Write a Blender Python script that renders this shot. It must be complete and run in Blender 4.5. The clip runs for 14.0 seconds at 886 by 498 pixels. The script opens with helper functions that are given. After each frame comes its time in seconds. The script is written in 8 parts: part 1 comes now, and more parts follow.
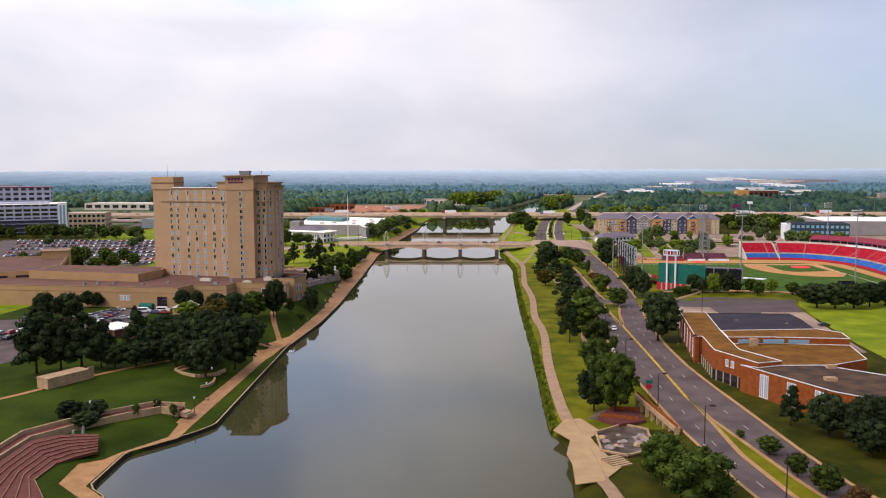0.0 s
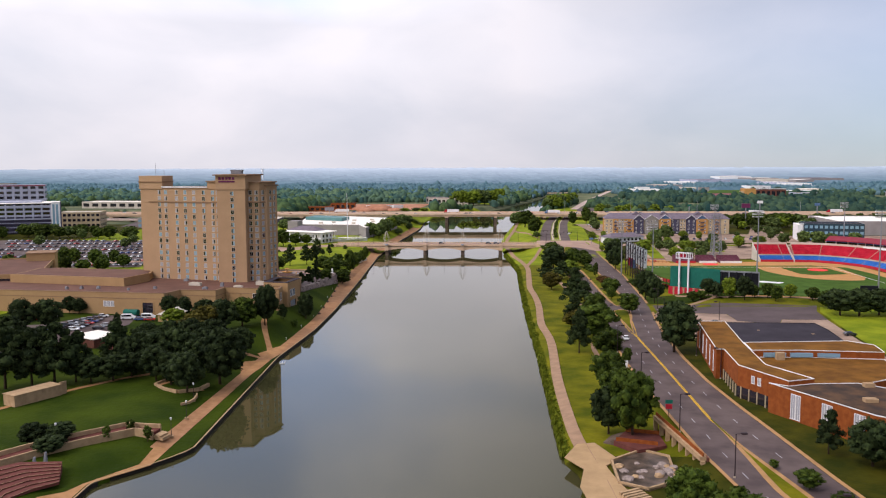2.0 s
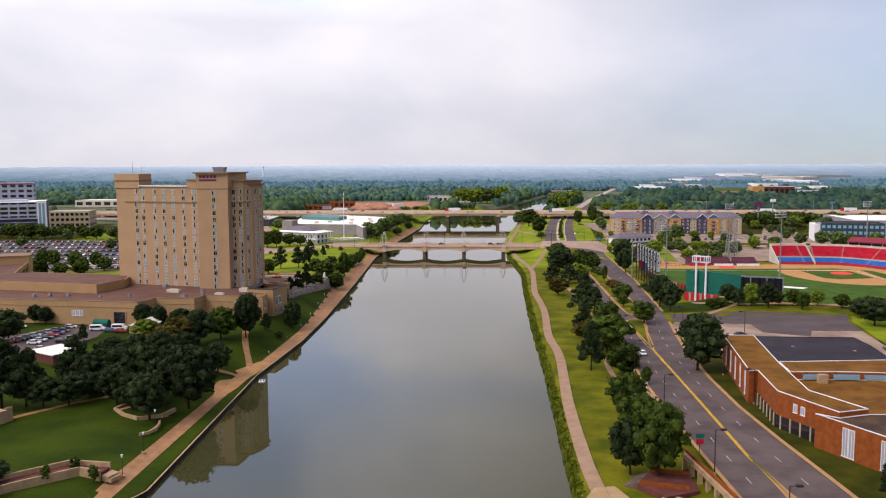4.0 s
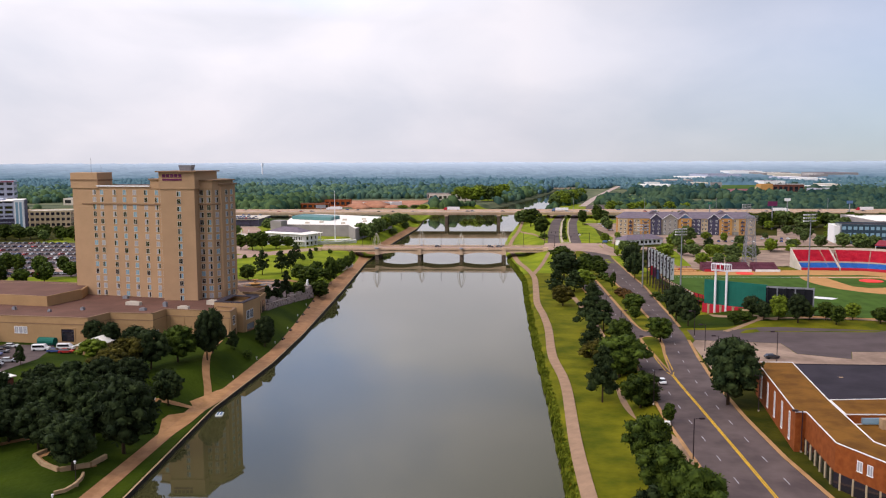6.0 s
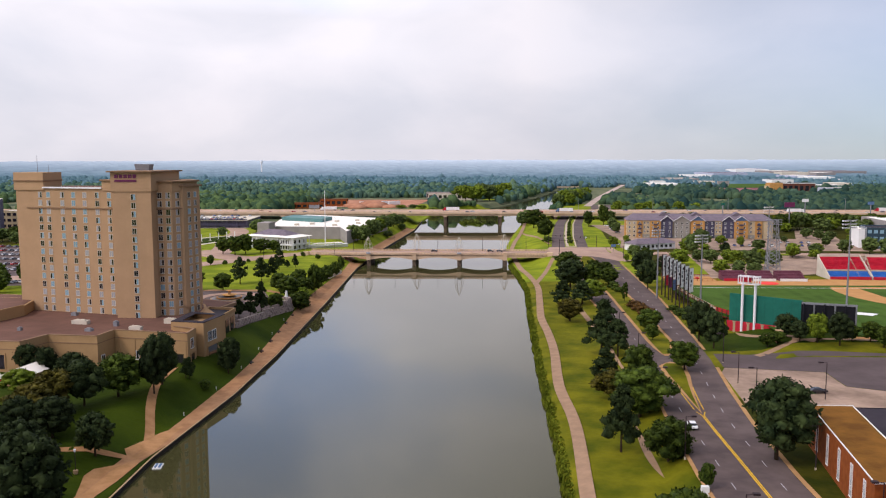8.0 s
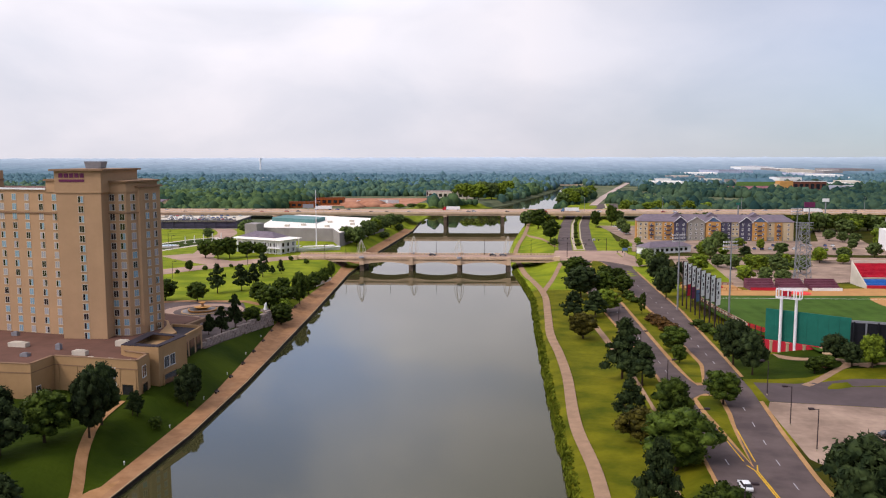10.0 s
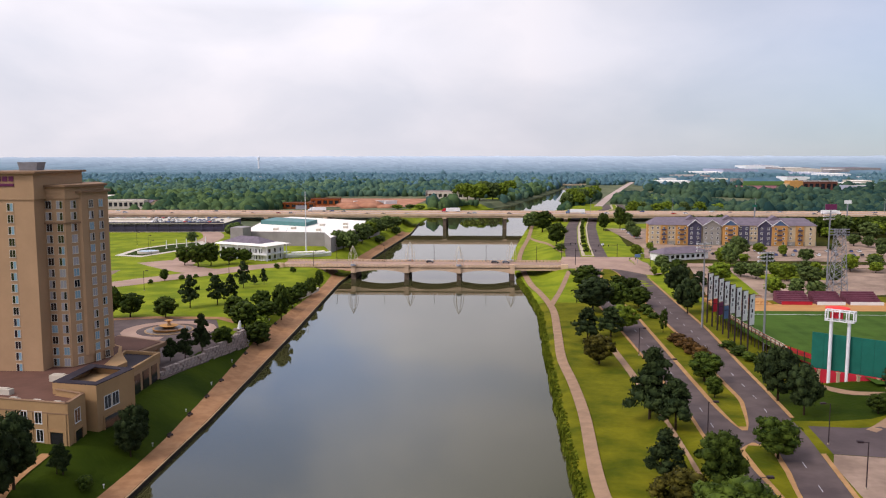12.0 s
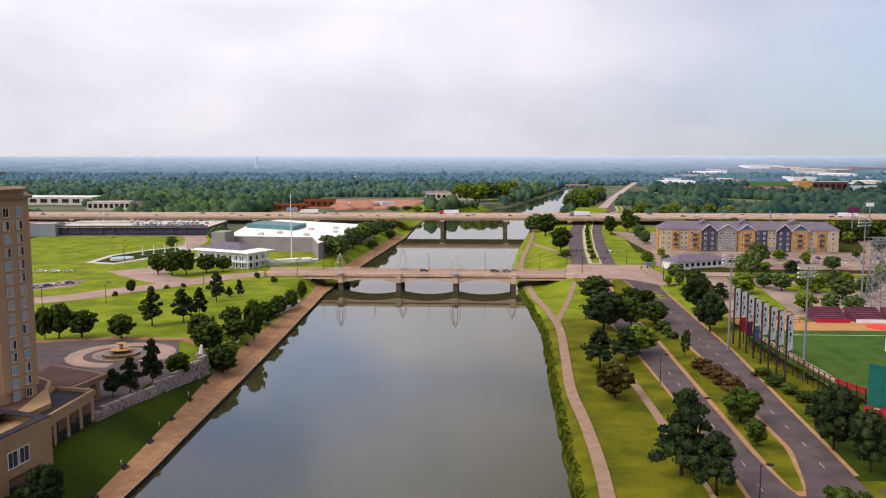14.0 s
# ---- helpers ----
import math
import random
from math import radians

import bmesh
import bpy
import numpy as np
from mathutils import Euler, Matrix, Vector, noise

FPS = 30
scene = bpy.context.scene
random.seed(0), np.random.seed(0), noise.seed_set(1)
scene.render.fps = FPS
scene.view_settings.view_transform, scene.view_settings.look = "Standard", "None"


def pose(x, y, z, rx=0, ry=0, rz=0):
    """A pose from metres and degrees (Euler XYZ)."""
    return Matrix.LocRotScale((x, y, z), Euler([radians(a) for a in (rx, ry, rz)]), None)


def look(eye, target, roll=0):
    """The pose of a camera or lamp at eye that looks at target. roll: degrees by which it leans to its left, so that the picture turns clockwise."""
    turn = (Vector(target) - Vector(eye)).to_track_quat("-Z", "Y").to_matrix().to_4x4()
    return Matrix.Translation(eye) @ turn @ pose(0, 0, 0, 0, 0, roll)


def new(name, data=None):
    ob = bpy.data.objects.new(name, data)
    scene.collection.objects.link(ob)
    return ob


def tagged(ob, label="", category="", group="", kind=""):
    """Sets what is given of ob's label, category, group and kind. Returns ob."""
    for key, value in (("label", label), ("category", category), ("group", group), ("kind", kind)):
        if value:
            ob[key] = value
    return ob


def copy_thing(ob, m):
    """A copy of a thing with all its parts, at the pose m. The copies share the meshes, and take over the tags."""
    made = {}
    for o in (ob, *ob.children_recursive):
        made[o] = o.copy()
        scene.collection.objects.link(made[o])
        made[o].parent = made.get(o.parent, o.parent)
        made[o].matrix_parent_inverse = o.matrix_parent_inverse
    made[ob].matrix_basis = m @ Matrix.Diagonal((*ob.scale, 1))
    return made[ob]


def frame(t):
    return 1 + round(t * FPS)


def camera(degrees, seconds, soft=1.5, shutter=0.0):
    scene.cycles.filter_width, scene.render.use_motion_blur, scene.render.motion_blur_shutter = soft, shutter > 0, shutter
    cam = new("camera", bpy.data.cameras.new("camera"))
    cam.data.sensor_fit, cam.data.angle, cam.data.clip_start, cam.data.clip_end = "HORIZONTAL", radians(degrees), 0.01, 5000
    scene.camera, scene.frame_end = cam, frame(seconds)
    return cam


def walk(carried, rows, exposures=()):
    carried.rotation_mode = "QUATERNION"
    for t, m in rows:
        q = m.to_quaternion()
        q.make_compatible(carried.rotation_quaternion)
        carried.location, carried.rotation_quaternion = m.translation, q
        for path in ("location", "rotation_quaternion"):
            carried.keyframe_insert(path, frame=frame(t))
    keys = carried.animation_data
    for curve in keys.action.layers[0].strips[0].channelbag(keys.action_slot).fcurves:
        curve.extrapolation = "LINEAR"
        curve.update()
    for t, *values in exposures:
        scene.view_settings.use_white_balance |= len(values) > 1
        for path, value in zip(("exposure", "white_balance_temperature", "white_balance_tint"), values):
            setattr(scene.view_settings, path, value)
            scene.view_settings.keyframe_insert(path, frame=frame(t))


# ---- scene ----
from mathutils.geometry import delaunay_2d_cdt

cam = camera(56.0, 14.0, soft=1.15)
METRES, EYE, TILT, LEAN, TURN = 235.0, 64.5, 1.75, 0.0, 2.2
ROWS = [
    (0.0, 0.0, 0.0, 0.0, -0.02, -7.33, 0.19),
    (0.5, 0.0009, 0.0187, -0.0005, 0.03, -7.37, 0.18),
    (1.0, 0.0019, 0.0387, -0.0006, 0.08, -7.41, 0.18),
    (1.5, 0.0025, 0.061, -0.0008, 0.14, -7.44, 0.18),
    (2.0, 0.0028, 0.0831, -0.0012, 0.18, -7.47, 0.18),
    (2.5, 0.0031, 0.1063, -0.0017, 0.23, -7.52, 0.18),
    (3.0, 0.0044, 0.1352, -0.0038, 0.28, -7.56, 0.2),
    (5.5, 0.0216, 0.3197, -0.0091, 0.47, -7.8, 0.22),
    (6.0, 0.0259, 0.3596, -0.0092, 0.52, -7.86, 0.21),
    (6.5, 0.0305, 0.4021, -0.0099, 0.57, -7.9, 0.22),
    (7.0, 0.0345, 0.4423, -0.0106, 0.61, -7.94, 0.18),
    (7.5, 0.0376, 0.4826, -0.0116, 0.65, -7.96, 0.16),
    (8.0, 0.0402, 0.525, -0.0131, 0.7, -8.01, 0.15),
    (10.5, 0.046, 0.7232, -0.021, 0.81, -8.21, 0.14),
    (11.0, 0.0472, 0.7623, -0.0225, 0.82, -8.23, 0.14),
    (11.5, 0.0478, 0.8033, -0.0231, 0.84, -8.24, 0.12),
    (12.0, 0.0484, 0.8418, -0.0231, 0.86, -8.27, 0.13),
    (12.5, 0.0498, 0.8803, -0.0235, 0.87, -8.29, 0.13),
    (13.0, 0.0524, 0.921, -0.0245, 0.89, -8.3, 0.13),
    (13.5, 0.0549, 0.9595, -0.0264, 0.9, -8.3, 0.11),
    (14.0, 0.058, 0.9973, -0.0282, 0.92, -8.3, 0.11),
]
walk(cam, [(t, pose(0, 0, EYE, TILT, LEAN, TURN) @ pose(METRES * x, METRES * y, METRES * z, 90 + pitch, roll, yaw)) for t, x, y, z, yaw, pitch, roll in ROWS], exposures=[(0.0, 0.0, 6400, 16), (14.0, 0.0, 6400, 16)])

# ---- world, sun ----
world = bpy.data.worlds.new("overcast_sky")
scene.world = world
world.use_nodes = True
wt = world.node_tree
wt.nodes.clear()


def wnode(kind, **values):
    n = wt.nodes.new(kind)
    for k, v in values.items():
        n.inputs[k].default_value = v
    return n


def wlink(a, b):
    wt.links.new(a, b)


def wrange(value, a, b, c, d, soft=False):
    n = wt.nodes.new("ShaderNodeMapRange")
    n.interpolation_type = "SMOOTHSTEP" if soft else "LINEAR"
    n.inputs["From Min"].default_value, n.inputs["From Max"].default_value = a, b
    n.inputs["To Min"].default_value, n.inputs["To Max"].default_value = c, d
    wlink(value, n.inputs[0])
    return n.outputs[0]


def wmath(op, a, b):
    n = wt.nodes.new("ShaderNodeMath")
    n.operation = op
    for s, v in zip(n.inputs, (a, b)):
        if isinstance(v, float):
            s.default_value = v
        else:
            wlink(v, s)
    return n.outputs[0]


# blue sky above a sheet of cloud that is closed low down and broken higher up
sky = wt.nodes.new("ShaderNodeTexSky")
sky.sky_type = "NISHITA"
sky.sun_disc = False
sky.sun_elevation, sky.sun_rotation = radians(48), radians(235)
sky.dust_density, sky.air_density = 0.15, 1.0
sky.ozone_density = 4.0
coord = wt.nodes.new("ShaderNodeTexCoord")
stretch = wt.nodes.new("ShaderNodeMapping")
stretch.inputs["Scale"].default_value = (1.0, 1.0, 2.1)
stretch.inputs["Location"].default_value = (2.93, 11.79, 14.0)
big = wnode("ShaderNodeTexNoise", Scale=2.3, Detail=6.0, Roughness=0.48, Distortion=0.25)
sepw = wt.nodes.new("ShaderNodeSeparateXYZ")
wlink(coord.outputs["Generated"], stretch.inputs["Vector"])
wlink(stretch.outputs[0], big.inputs["Vector"])
wlink(coord.outputs["Generated"], sepw.inputs[0])
height = sepw.outputs[2]
cover = wmath("ADD", big.outputs[0], wrange(height, 0.19, 0.27, 0.22, 0.0))
cloud = wmath("MULTIPLY", wrange(cover, 0.38, 0.58, 0.72, 1.0, True), wrange(sepw.outputs[0], 0.05, 0.48, 1.0, 0.60))
ragged = wnode("ShaderNodeTexNoise", Scale=7.0, Detail=4.0, Roughness=0.55)
wlink(coord.outputs["Generated"], ragged.inputs["Vector"])
for at, size, least in (((-0.195, 0.950, 0.250), 0.085, 0.62), ((-0.31, 0.880, 0.360), 0.12, 0.45)):
    gap = wt.nodes.new("ShaderNodeVectorMath")
    gap.operation = "DISTANCE"
    gap.inputs[1].default_value = at
    wlink(coord.outputs["Generated"], gap.inputs[0])
    cloud = wmath("MULTIPLY", cloud, wrange(wmath("ADD", gap.outputs["Value"], wmath("MULTIPLY", ragged.outputs[0], 0.11)), size - 0.01, size + 0.08, least, 1.0, True))
fine = wnode("ShaderNodeTexNoise", Scale=5.5, Detail=5.0, Roughness=0.5, Distortion=0.3)
wlink(stretch.outputs[0], fine.inputs["Vector"])
tone = wt.nodes.new("ShaderNodeValToRGB")
tone.color_ramp.elements[0].position, tone.color_ramp.elements[0].color = 0.36, (0.75, 0.772, 0.825, 1)
tone.color_ramp.elements[1].position, tone.color_ramp.elements[1].color = 0.62, (0.93, 0.915, 0.94, 1)
wlink(wmath("ADD", wmath("MULTIPLY", fine.outputs[0], 0.6), wmath("MULTIPLY", big.outputs[0], 0.4)), tone.inputs[0])
# an overcast sky is dimmer half way up and brightest towards the zenith
high = wt.nodes.new("ShaderNodeVectorMath")
high.operation = "SCALE"
wlink(tone.outputs[0], high.inputs[0])
side = wmath("MULTIPLY", wrange(height, 0.16, 0.28, 0.0, 1.0), wrange(sepw.outputs[0], -0.16, 0.12, 0.74, -0.20))
rise = wmath("MULTIPLY", wmath("ADD", side, 1.0), wrange(height, 0.42, 0.60, 1.0, 1.35))
wlink(wmath("MULTIPLY", rise, wrange(sepw.outputs[0], -0.1, 0.4, 1.05, 0.84)), high.inputs["Scale"])
dim = wt.nodes.new("ShaderNodeVectorMath")
dim.operation = "SCALE"
wlink(wrange(sepw.outputs[0], -0.20, 0.15, 0.30, 0.125), dim.inputs["Scale"])
wlink(sky.outputs[0], dim.inputs[0])
mixer = wt.nodes.new("ShaderNodeMix")
mixer.data_type = "RGBA"
wlink(cloud, mixer.inputs[0])
clear = wt.nodes.new("ShaderNodeVectorMath")
clear.operation = "MULTIPLY"
clear.inputs[1].default_value = (0.46, 0.72, 0.92)
wlink(dim.outputs[0], clear.inputs[0])
wlink(clear.outputs[0], mixer.inputs[6])
wlink(high.outputs[0], mixer.inputs[7])
murk = wt.nodes.new("ShaderNodeVectorMath")
murk.operation = "SCALE"
wlink(mixer.outputs[2], murk.inputs[0])
wlink(wrange(height, 0.0, 0.12, 0.84, 1.0), murk.inputs["Scale"])
back = wnode("ShaderNodeBackground", Strength=1.0)
wout = wt.nodes.new("ShaderNodeOutputWorld")
wlink(murk.outputs[0], back.inputs[0])
wlink(back.outputs[0], wout.inputs[0])


sun = new("sun", bpy.data.lights.new("sun", "SUN"))
sun.data.energy, sun.data.angle, sun.data.color = 1.55, radians(10), (1.0, 0.91, 0.78)
sun.matrix_world = look((-370, -260, 470), (0, 0, 0))


# ---- materials ----
def shade(name, color, rough=0.85, vary=0.18, scale=1.0, bump=0.15, metal=0.0, second=None, per_object=0.0, fine=6.0, spec=0.14):
    """A surface with broad patches (scale: their size in metres) and a finer grain."""
    m = bpy.data.materials.new(name)
    m.use_nodes = True
    nt = m.node_tree
    p = nt.nodes["Principled BSDF"]
    p.inputs["Roughness"].default_value = rough
    p.inputs["Metallic"].default_value = metal
    p.inputs["Specular IOR Level"].default_value = spec
    tc = nt.nodes.new("ShaderNodeTexCoord")
    n1, n2 = nt.nodes.new("ShaderNodeTexNoise"), nt.nodes.new("ShaderNodeTexNoise")
    n1.inputs["Scale"].default_value, n1.inputs["Detail"].default_value = 1.0 / scale, 4
    n2.inputs["Scale"].default_value, n2.inputs["Detail"].default_value = fine / scale, 3
    for n in (n1, n2):
        nt.links.new(tc.outputs["Object"], n.inputs["Vector"])
    a = [c * (1 - vary) for c in color]
    b = list(second) if second else [min(1, c * (1 + vary)) for c in color]
    r1 = nt.nodes.new("ShaderNodeValToRGB")
    r1.color_ramp.elements[0].position, r1.color_ramp.elements[1].position = 0.35, 0.65
    r1.color_ramp.elements[0].color, r1.color_ramp.elements[1].color = (*a, 1), (*b, 1)
    nt.links.new(n1.outputs[0], r1.inputs[0])
    hsv = nt.nodes.new("ShaderNodeHueSaturation")
    mr = nt.nodes.new("ShaderNodeMapRange")
    mr.inputs["To Min"].default_value, mr.inputs["To Max"].default_value = 1 - vary * 0.7, 1 + vary * 0.7
    nt.links.new(n2.outputs[0], mr.inputs[0])
    value = mr.outputs[0]
    if per_object:
        oi, m2, mul = nt.nodes.new("ShaderNodeObjectInfo"), nt.nodes.new("ShaderNodeMapRange"), nt.nodes.new("ShaderNodeMath")
        m2.inputs["To Min"].default_value, m2.inputs["To Max"].default_value = 1 - per_object, 1 + per_object
        mul.operation = "MULTIPLY"
        nt.links.new(oi.outputs["Random"], m2.inputs[0])
        nt.links.new(m2.outputs[0], mul.inputs[0])
        nt.links.new(value, mul.inputs[1])
        value = mul.outputs[0]
    nt.links.new(r1.outputs[0], hsv.inputs["Color"])
    nt.links.new(value, hsv.inputs["Value"])
    nt.links.new(hsv.outputs[0], p.inputs["Base Color"])
    if bump:
        bp = nt.nodes.new("ShaderNodeBump")
        bp.inputs["Strength"].default_value, bp.inputs["Distance"].default_value = bump, 0.05 * scale
        nt.links.new(n2.outputs[0], bp.inputs["Height"])
        nt.links.new(bp.outputs[0], p.inputs["Normal"])
    return m


GRASS = shade("lawn_grass", (0.135, 0.182, 0.008), 0.95, 0.16, 11, 0.3, second=(0.210, 0.240, 0.012), fine=10, spec=0.05)
# Dark turf; on the left park lawn its colour carries cloud shade.
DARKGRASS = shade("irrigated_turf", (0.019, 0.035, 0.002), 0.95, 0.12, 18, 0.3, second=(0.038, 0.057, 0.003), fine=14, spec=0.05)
MIDGRASS = shade("verge_turf", (0.026, 0.032, 0.003), 0.95, 0.2, 7, 0.3, second=(0.052, 0.048, 0.004), fine=10, spec=0.05)
DRYGRASS = shade("dry_bank_grass", (0.072, 0.088, 0.004), 0.95, 0.25, 11, 0.3, second=(0.146, 0.134, 0.006), fine=9, spec=0.05)
FIELD = shade("ball_field_turf", (0.045, 0.088, 0.014), 0.95, 0.14, 8, 0.2, second=(0.062, 0.110, 0.018), spec=0.05)
REED = shade("bank_reeds", (0.080, 0.108, 0.008), 0.95, 0.3, 2.0, 0.5, second=(0.155, 0.175, 0.015), spec=0.05)
ASPHALT = shade("asphalt", (0.086, 0.062, 0.060), 0.9, 0.15, 7, 0.1, second=(0.116, 0.085, 0.078), fine=5)
NEWASPHALT = shade("darker_asphalt", (0.088, 0.065, 0.064), 0.9, 0.15, 9, 0.1)
CONCRETE = shade("concrete", (0.42, 0.34, 0.25), 0.9, 0.12, 4, 0.1)
PALECON = shade("pale_concrete", (0.52, 0.46, 0.38), 0.9, 0.10, 5, 0.1)
PATHTAN = shade("tan_path", (0.28, 0.176, 0.110), 0.9, 0.12, 3, 0.1)
BRICKWALK = shade("brick_promenade", (0.29, 0.145, 0.068), 0.9, 0.10, 2.5, 0.1, second=(0.34, 0.180, 0.088))
ORANGEPATH = shade("orange_tan_path", (0.33, 0.17, 0.070), 0.9, 0.13, 2.5, 0.1, second=(0.38, 0.20, 0.09))
KERB = shade("ochre_kerb", (0.36, 0.20, 0.085), 0.9, 0.12, 3, 0.1)
YELLOW = shade("yellow_paint", (0.62, 0.36, 0.015), 0.8, 0.12, 1.5, 0.0)
WHITEPAINT = shade("white_road_paint", (0.36, 0.34, 0.35), 0.8, 0.2, 1.0, 0.0)
STUCCO = shade("tan_stucco", (0.405, 0.255, 0.145), 0.9, 0.05, 7, 0.05, fine=8)
STUCCO2 = shade("pale_tan_stucco", (0.36, 0.222, 0.108), 0.9, 0.07, 7, 0.05, fine=8)
TRIMTAN = shade("tan_cornice", (0.24, 0.145, 0.085), 0.85, 0.06, 4, 0.05)
GRAVELROOF = shade("reddish_gravel_roof", (0.128, 0.064, 0.046), 0.95, 0.14, 8, 0.15)
DARKROOF = shade("dark_membrane_roof", (0.030, 0.024, 0.031), 0.85, 0.2, 6, 0.1)
OCHREROOF = shade("ochre_gravel_roof", (0.132, 0.054, 0.007), 0.95, 0.16, 5, 0.15, second=(0.185, 0.080, 0.011))
PATCHROOF = shade("weathered_dark_roof", (0.055, 0.038, 0.030), 0.9, 0.3, 5, 0.1, second=(0.095, 0.052, 0.028))
REDBRICK = shade("red_brick", (0.215, 0.054, 0.012), 0.9, 0.12, 1.2, 0.2, second=(0.255, 0.070, 0.016), fine=9)
RIVERFACE = shade("wet_dark_wall", (0.030, 0.024, 0.020), 0.7, 0.2, 2, 0.1)
DARKBRICK = shade("dark_brick", (0.13, 0.05, 0.035), 0.9, 0.15, 1.2, 0.2)
WHITE = shade("white_paint", (0.72, 0.71, 0.70), 0.7, 0.05, 2, 0.0)
WHITEROOF = shade("white_membrane_roof", (0.80, 0.74, 0.66), 0.8, 0.06, 12, 0.05)
GREYWALL = shade("grey_wall", (0.28, 0.25, 0.24), 0.9, 0.08, 6, 0.05)
GREYROOF = shade("grey_shingle_roof", (0.155, 0.125, 0.150), 0.9, 0.12, 2.5, 0.15)
SLATE = shade("slate_blue_siding", (0.065, 0.060, 0.095), 0.85, 0.08, 2, 0.05)
BLUE = shade("blue_siding", (0.09, 0.15, 0.27), 0.8, 0.08, 2, 0.05)
SAGE = shade("sage_siding", (0.26, 0.24, 0.21), 0.85, 0.08, 2, 0.05)
CREAM = shade("cream_stucco", (0.45, 0.35, 0.22), 0.9, 0.06, 3, 0.05)
OCHRE = shade("ochre_stucco", (0.45, 0.235, 0.075), 0.9, 0.06, 3, 0.05)
STEEL = shade("grey_galvanised_steel", (0.24, 0.24, 0.26), 0.5, 0.08, 1, 0.0, metal=0.3)
BRONZE = shade("dark_bronze_post", (0.035, 0.022, 0.025), 0.6, 0.1, 1, 0.0)
WHITESTEEL = shade("white_painted_steel", (0.72, 0.70, 0.72), 0.5, 0.05, 1, 0.0)
GREENSTEEL = shade("dark_green_panel", (0.012, 0.115, 0.085), 0.7, 0.10, 4, 0.05)
REDSEAT = shade("red_plastic_seats", (0.38, 0.010, 0.030), 0.6, 0.12, 3, 0.1, second=(0.48, 0.02, 0.04))
REDROOF = shade("dull_red_metal_roof", (0.22, 0.020, 0.035), 0.6, 0.1, 4, 0.0)
BLUESEAT = shade("blue_plastic_seats", (0.03, 0.13, 0.40), 0.6, 0.12, 3, 0.1)
MAROON = shade("maroon_bench_seats", (0.14, 0.045, 0.065), 0.7, 0.15, 3, 0.1)
REDPANEL = shade("red_panel", (0.42, 0.02, 0.035), 0.7, 0.08, 2, 0.0)
LANDING = shade("sandy_landing_concrete", (0.36, 0.235, 0.12), 0.9, 0.10, 4, 0.1)
CLAY = shade("infield_clay", (0.42, 0.215, 0.078), 0.95, 0.08, 5, 0.1)
REDTARP = shade("red_tarpaulin", (0.75, 0.05, 0.04), 0.6, 0.05, 2, 0.0)
STONE = shade("pale_limestone_boulder", (0.27, 0.215, 0.19), 0.9, 0.25, 1.2, 0.5)
REDSTEP = shade("red_paving", (0.12, 0.038, 0.030), 0.9, 0.14, 2, 0.1)
SANDSTONE = shade("sandstone_wall", (0.36, 0.24, 0.135), 0.9, 0.14, 1.5, 0.2)
BARK = shade("bark", (0.055, 0.035, 0.022), 0.95, 0.25, 0.5, 0.4)
LEAF = shade("broad_leaves", (0.020, 0.038, 0.005), 0.8, 0.35, 0.16, 0.8, second=(0.060, 0.086, 0.010), per_object=0.28, fine=4, spec=0.1)
LEAFOLIVE = shade("olive_leaves", (0.036, 0.034, 0.006), 0.8, 0.35, 0.16, 0.8, second=(0.088, 0.074, 0.010), per_object=0.2, fine=4, spec=0.1)
# Broad leaves made paler for farther trees: haze put into the colour.
LEAFHAZE = shade("mid_green_leaves", (0.046, 0.074, 0.022), 0.8, 0.35, 0.16, 0.6, second=(0.105, 0.142, 0.036), per_object=0.25, fine=4, spec=0.1)
LEAFDARK = shade("dark_needles", (0.014, 0.026, 0.009), 0.85, 0.35, 0.14, 0.6, second=(0.033, 0.047, 0.014), per_object=0.28, fine=4, spec=0.1)
LEAFLIGHT = shade("bright_leaves", (0.080, 0.120, 0.012), 0.8, 0.35, 0.16, 0.8, second=(0.16, 0.21, 0.016), per_object=0.2, fine=4, spec=0.1)
LEAFRED = shade("reddish_leaves", (0.055, 0.030, 0.010), 0.85, 0.35, 0.14, 0.8, second=(0.11, 0.056, 0.014), per_object=0.25, fine=4, spec=0.1)
SCRUB = shade("far_scrub", (0.060, 0.085, 0.045), 0.95, 0.25, 45, 0.3, second=(0.15, 0.155, 0.085), fine=9, spec=0.05)
BLACK = shade("black_plastic", (0.012, 0.012, 0.016), 0.5, 0.1, 1, 0.0)
BRICKDIRT = shade("red_earth", (0.33, 0.135, 0.075), 0.95, 0.2, 18, 0.2, second=(0.42, 0.20, 0.12))
REDLOT = shade("dull_red_paving", (0.20, 0.060, 0.070), 0.95, 0.3, 12, 0.1, second=(0.30, 0.13, 0.14))
SLATROOF = shade("teal_metal_roof", (0.085, 0.19, 0.185), 0.6, 0.08, 4, 0.0)
PURPLE = shade("purple_sign_face", (0.13, 0.025, 0.075), 0.5, 0.1, 1, 0.0)
CROSSROAD = shade("worn_road_concrete", (0.34, 0.225, 0.170), 0.9, 0.13, 9, 0.1)
LOTPAVE = shade("worn_lot_paving", (0.25, 0.170, 0.125), 0.9, 0.2, 12, 0.1, second=(0.35, 0.245, 0.180), fine=8)
GIRDER = shade("buff_bridge_concrete", (0.60, 0.42, 0.285), 0.9, 0.10, 6, 0.1)
HIGHWAY = shade("highway_concrete", (0.42, 0.32, 0.28), 0.9, 0.12, 9, 0.1)
PIERCON = shade("stained_pier_concrete", (0.13, 0.092, 0.070), 0.9, 0.25, 3, 0.1)
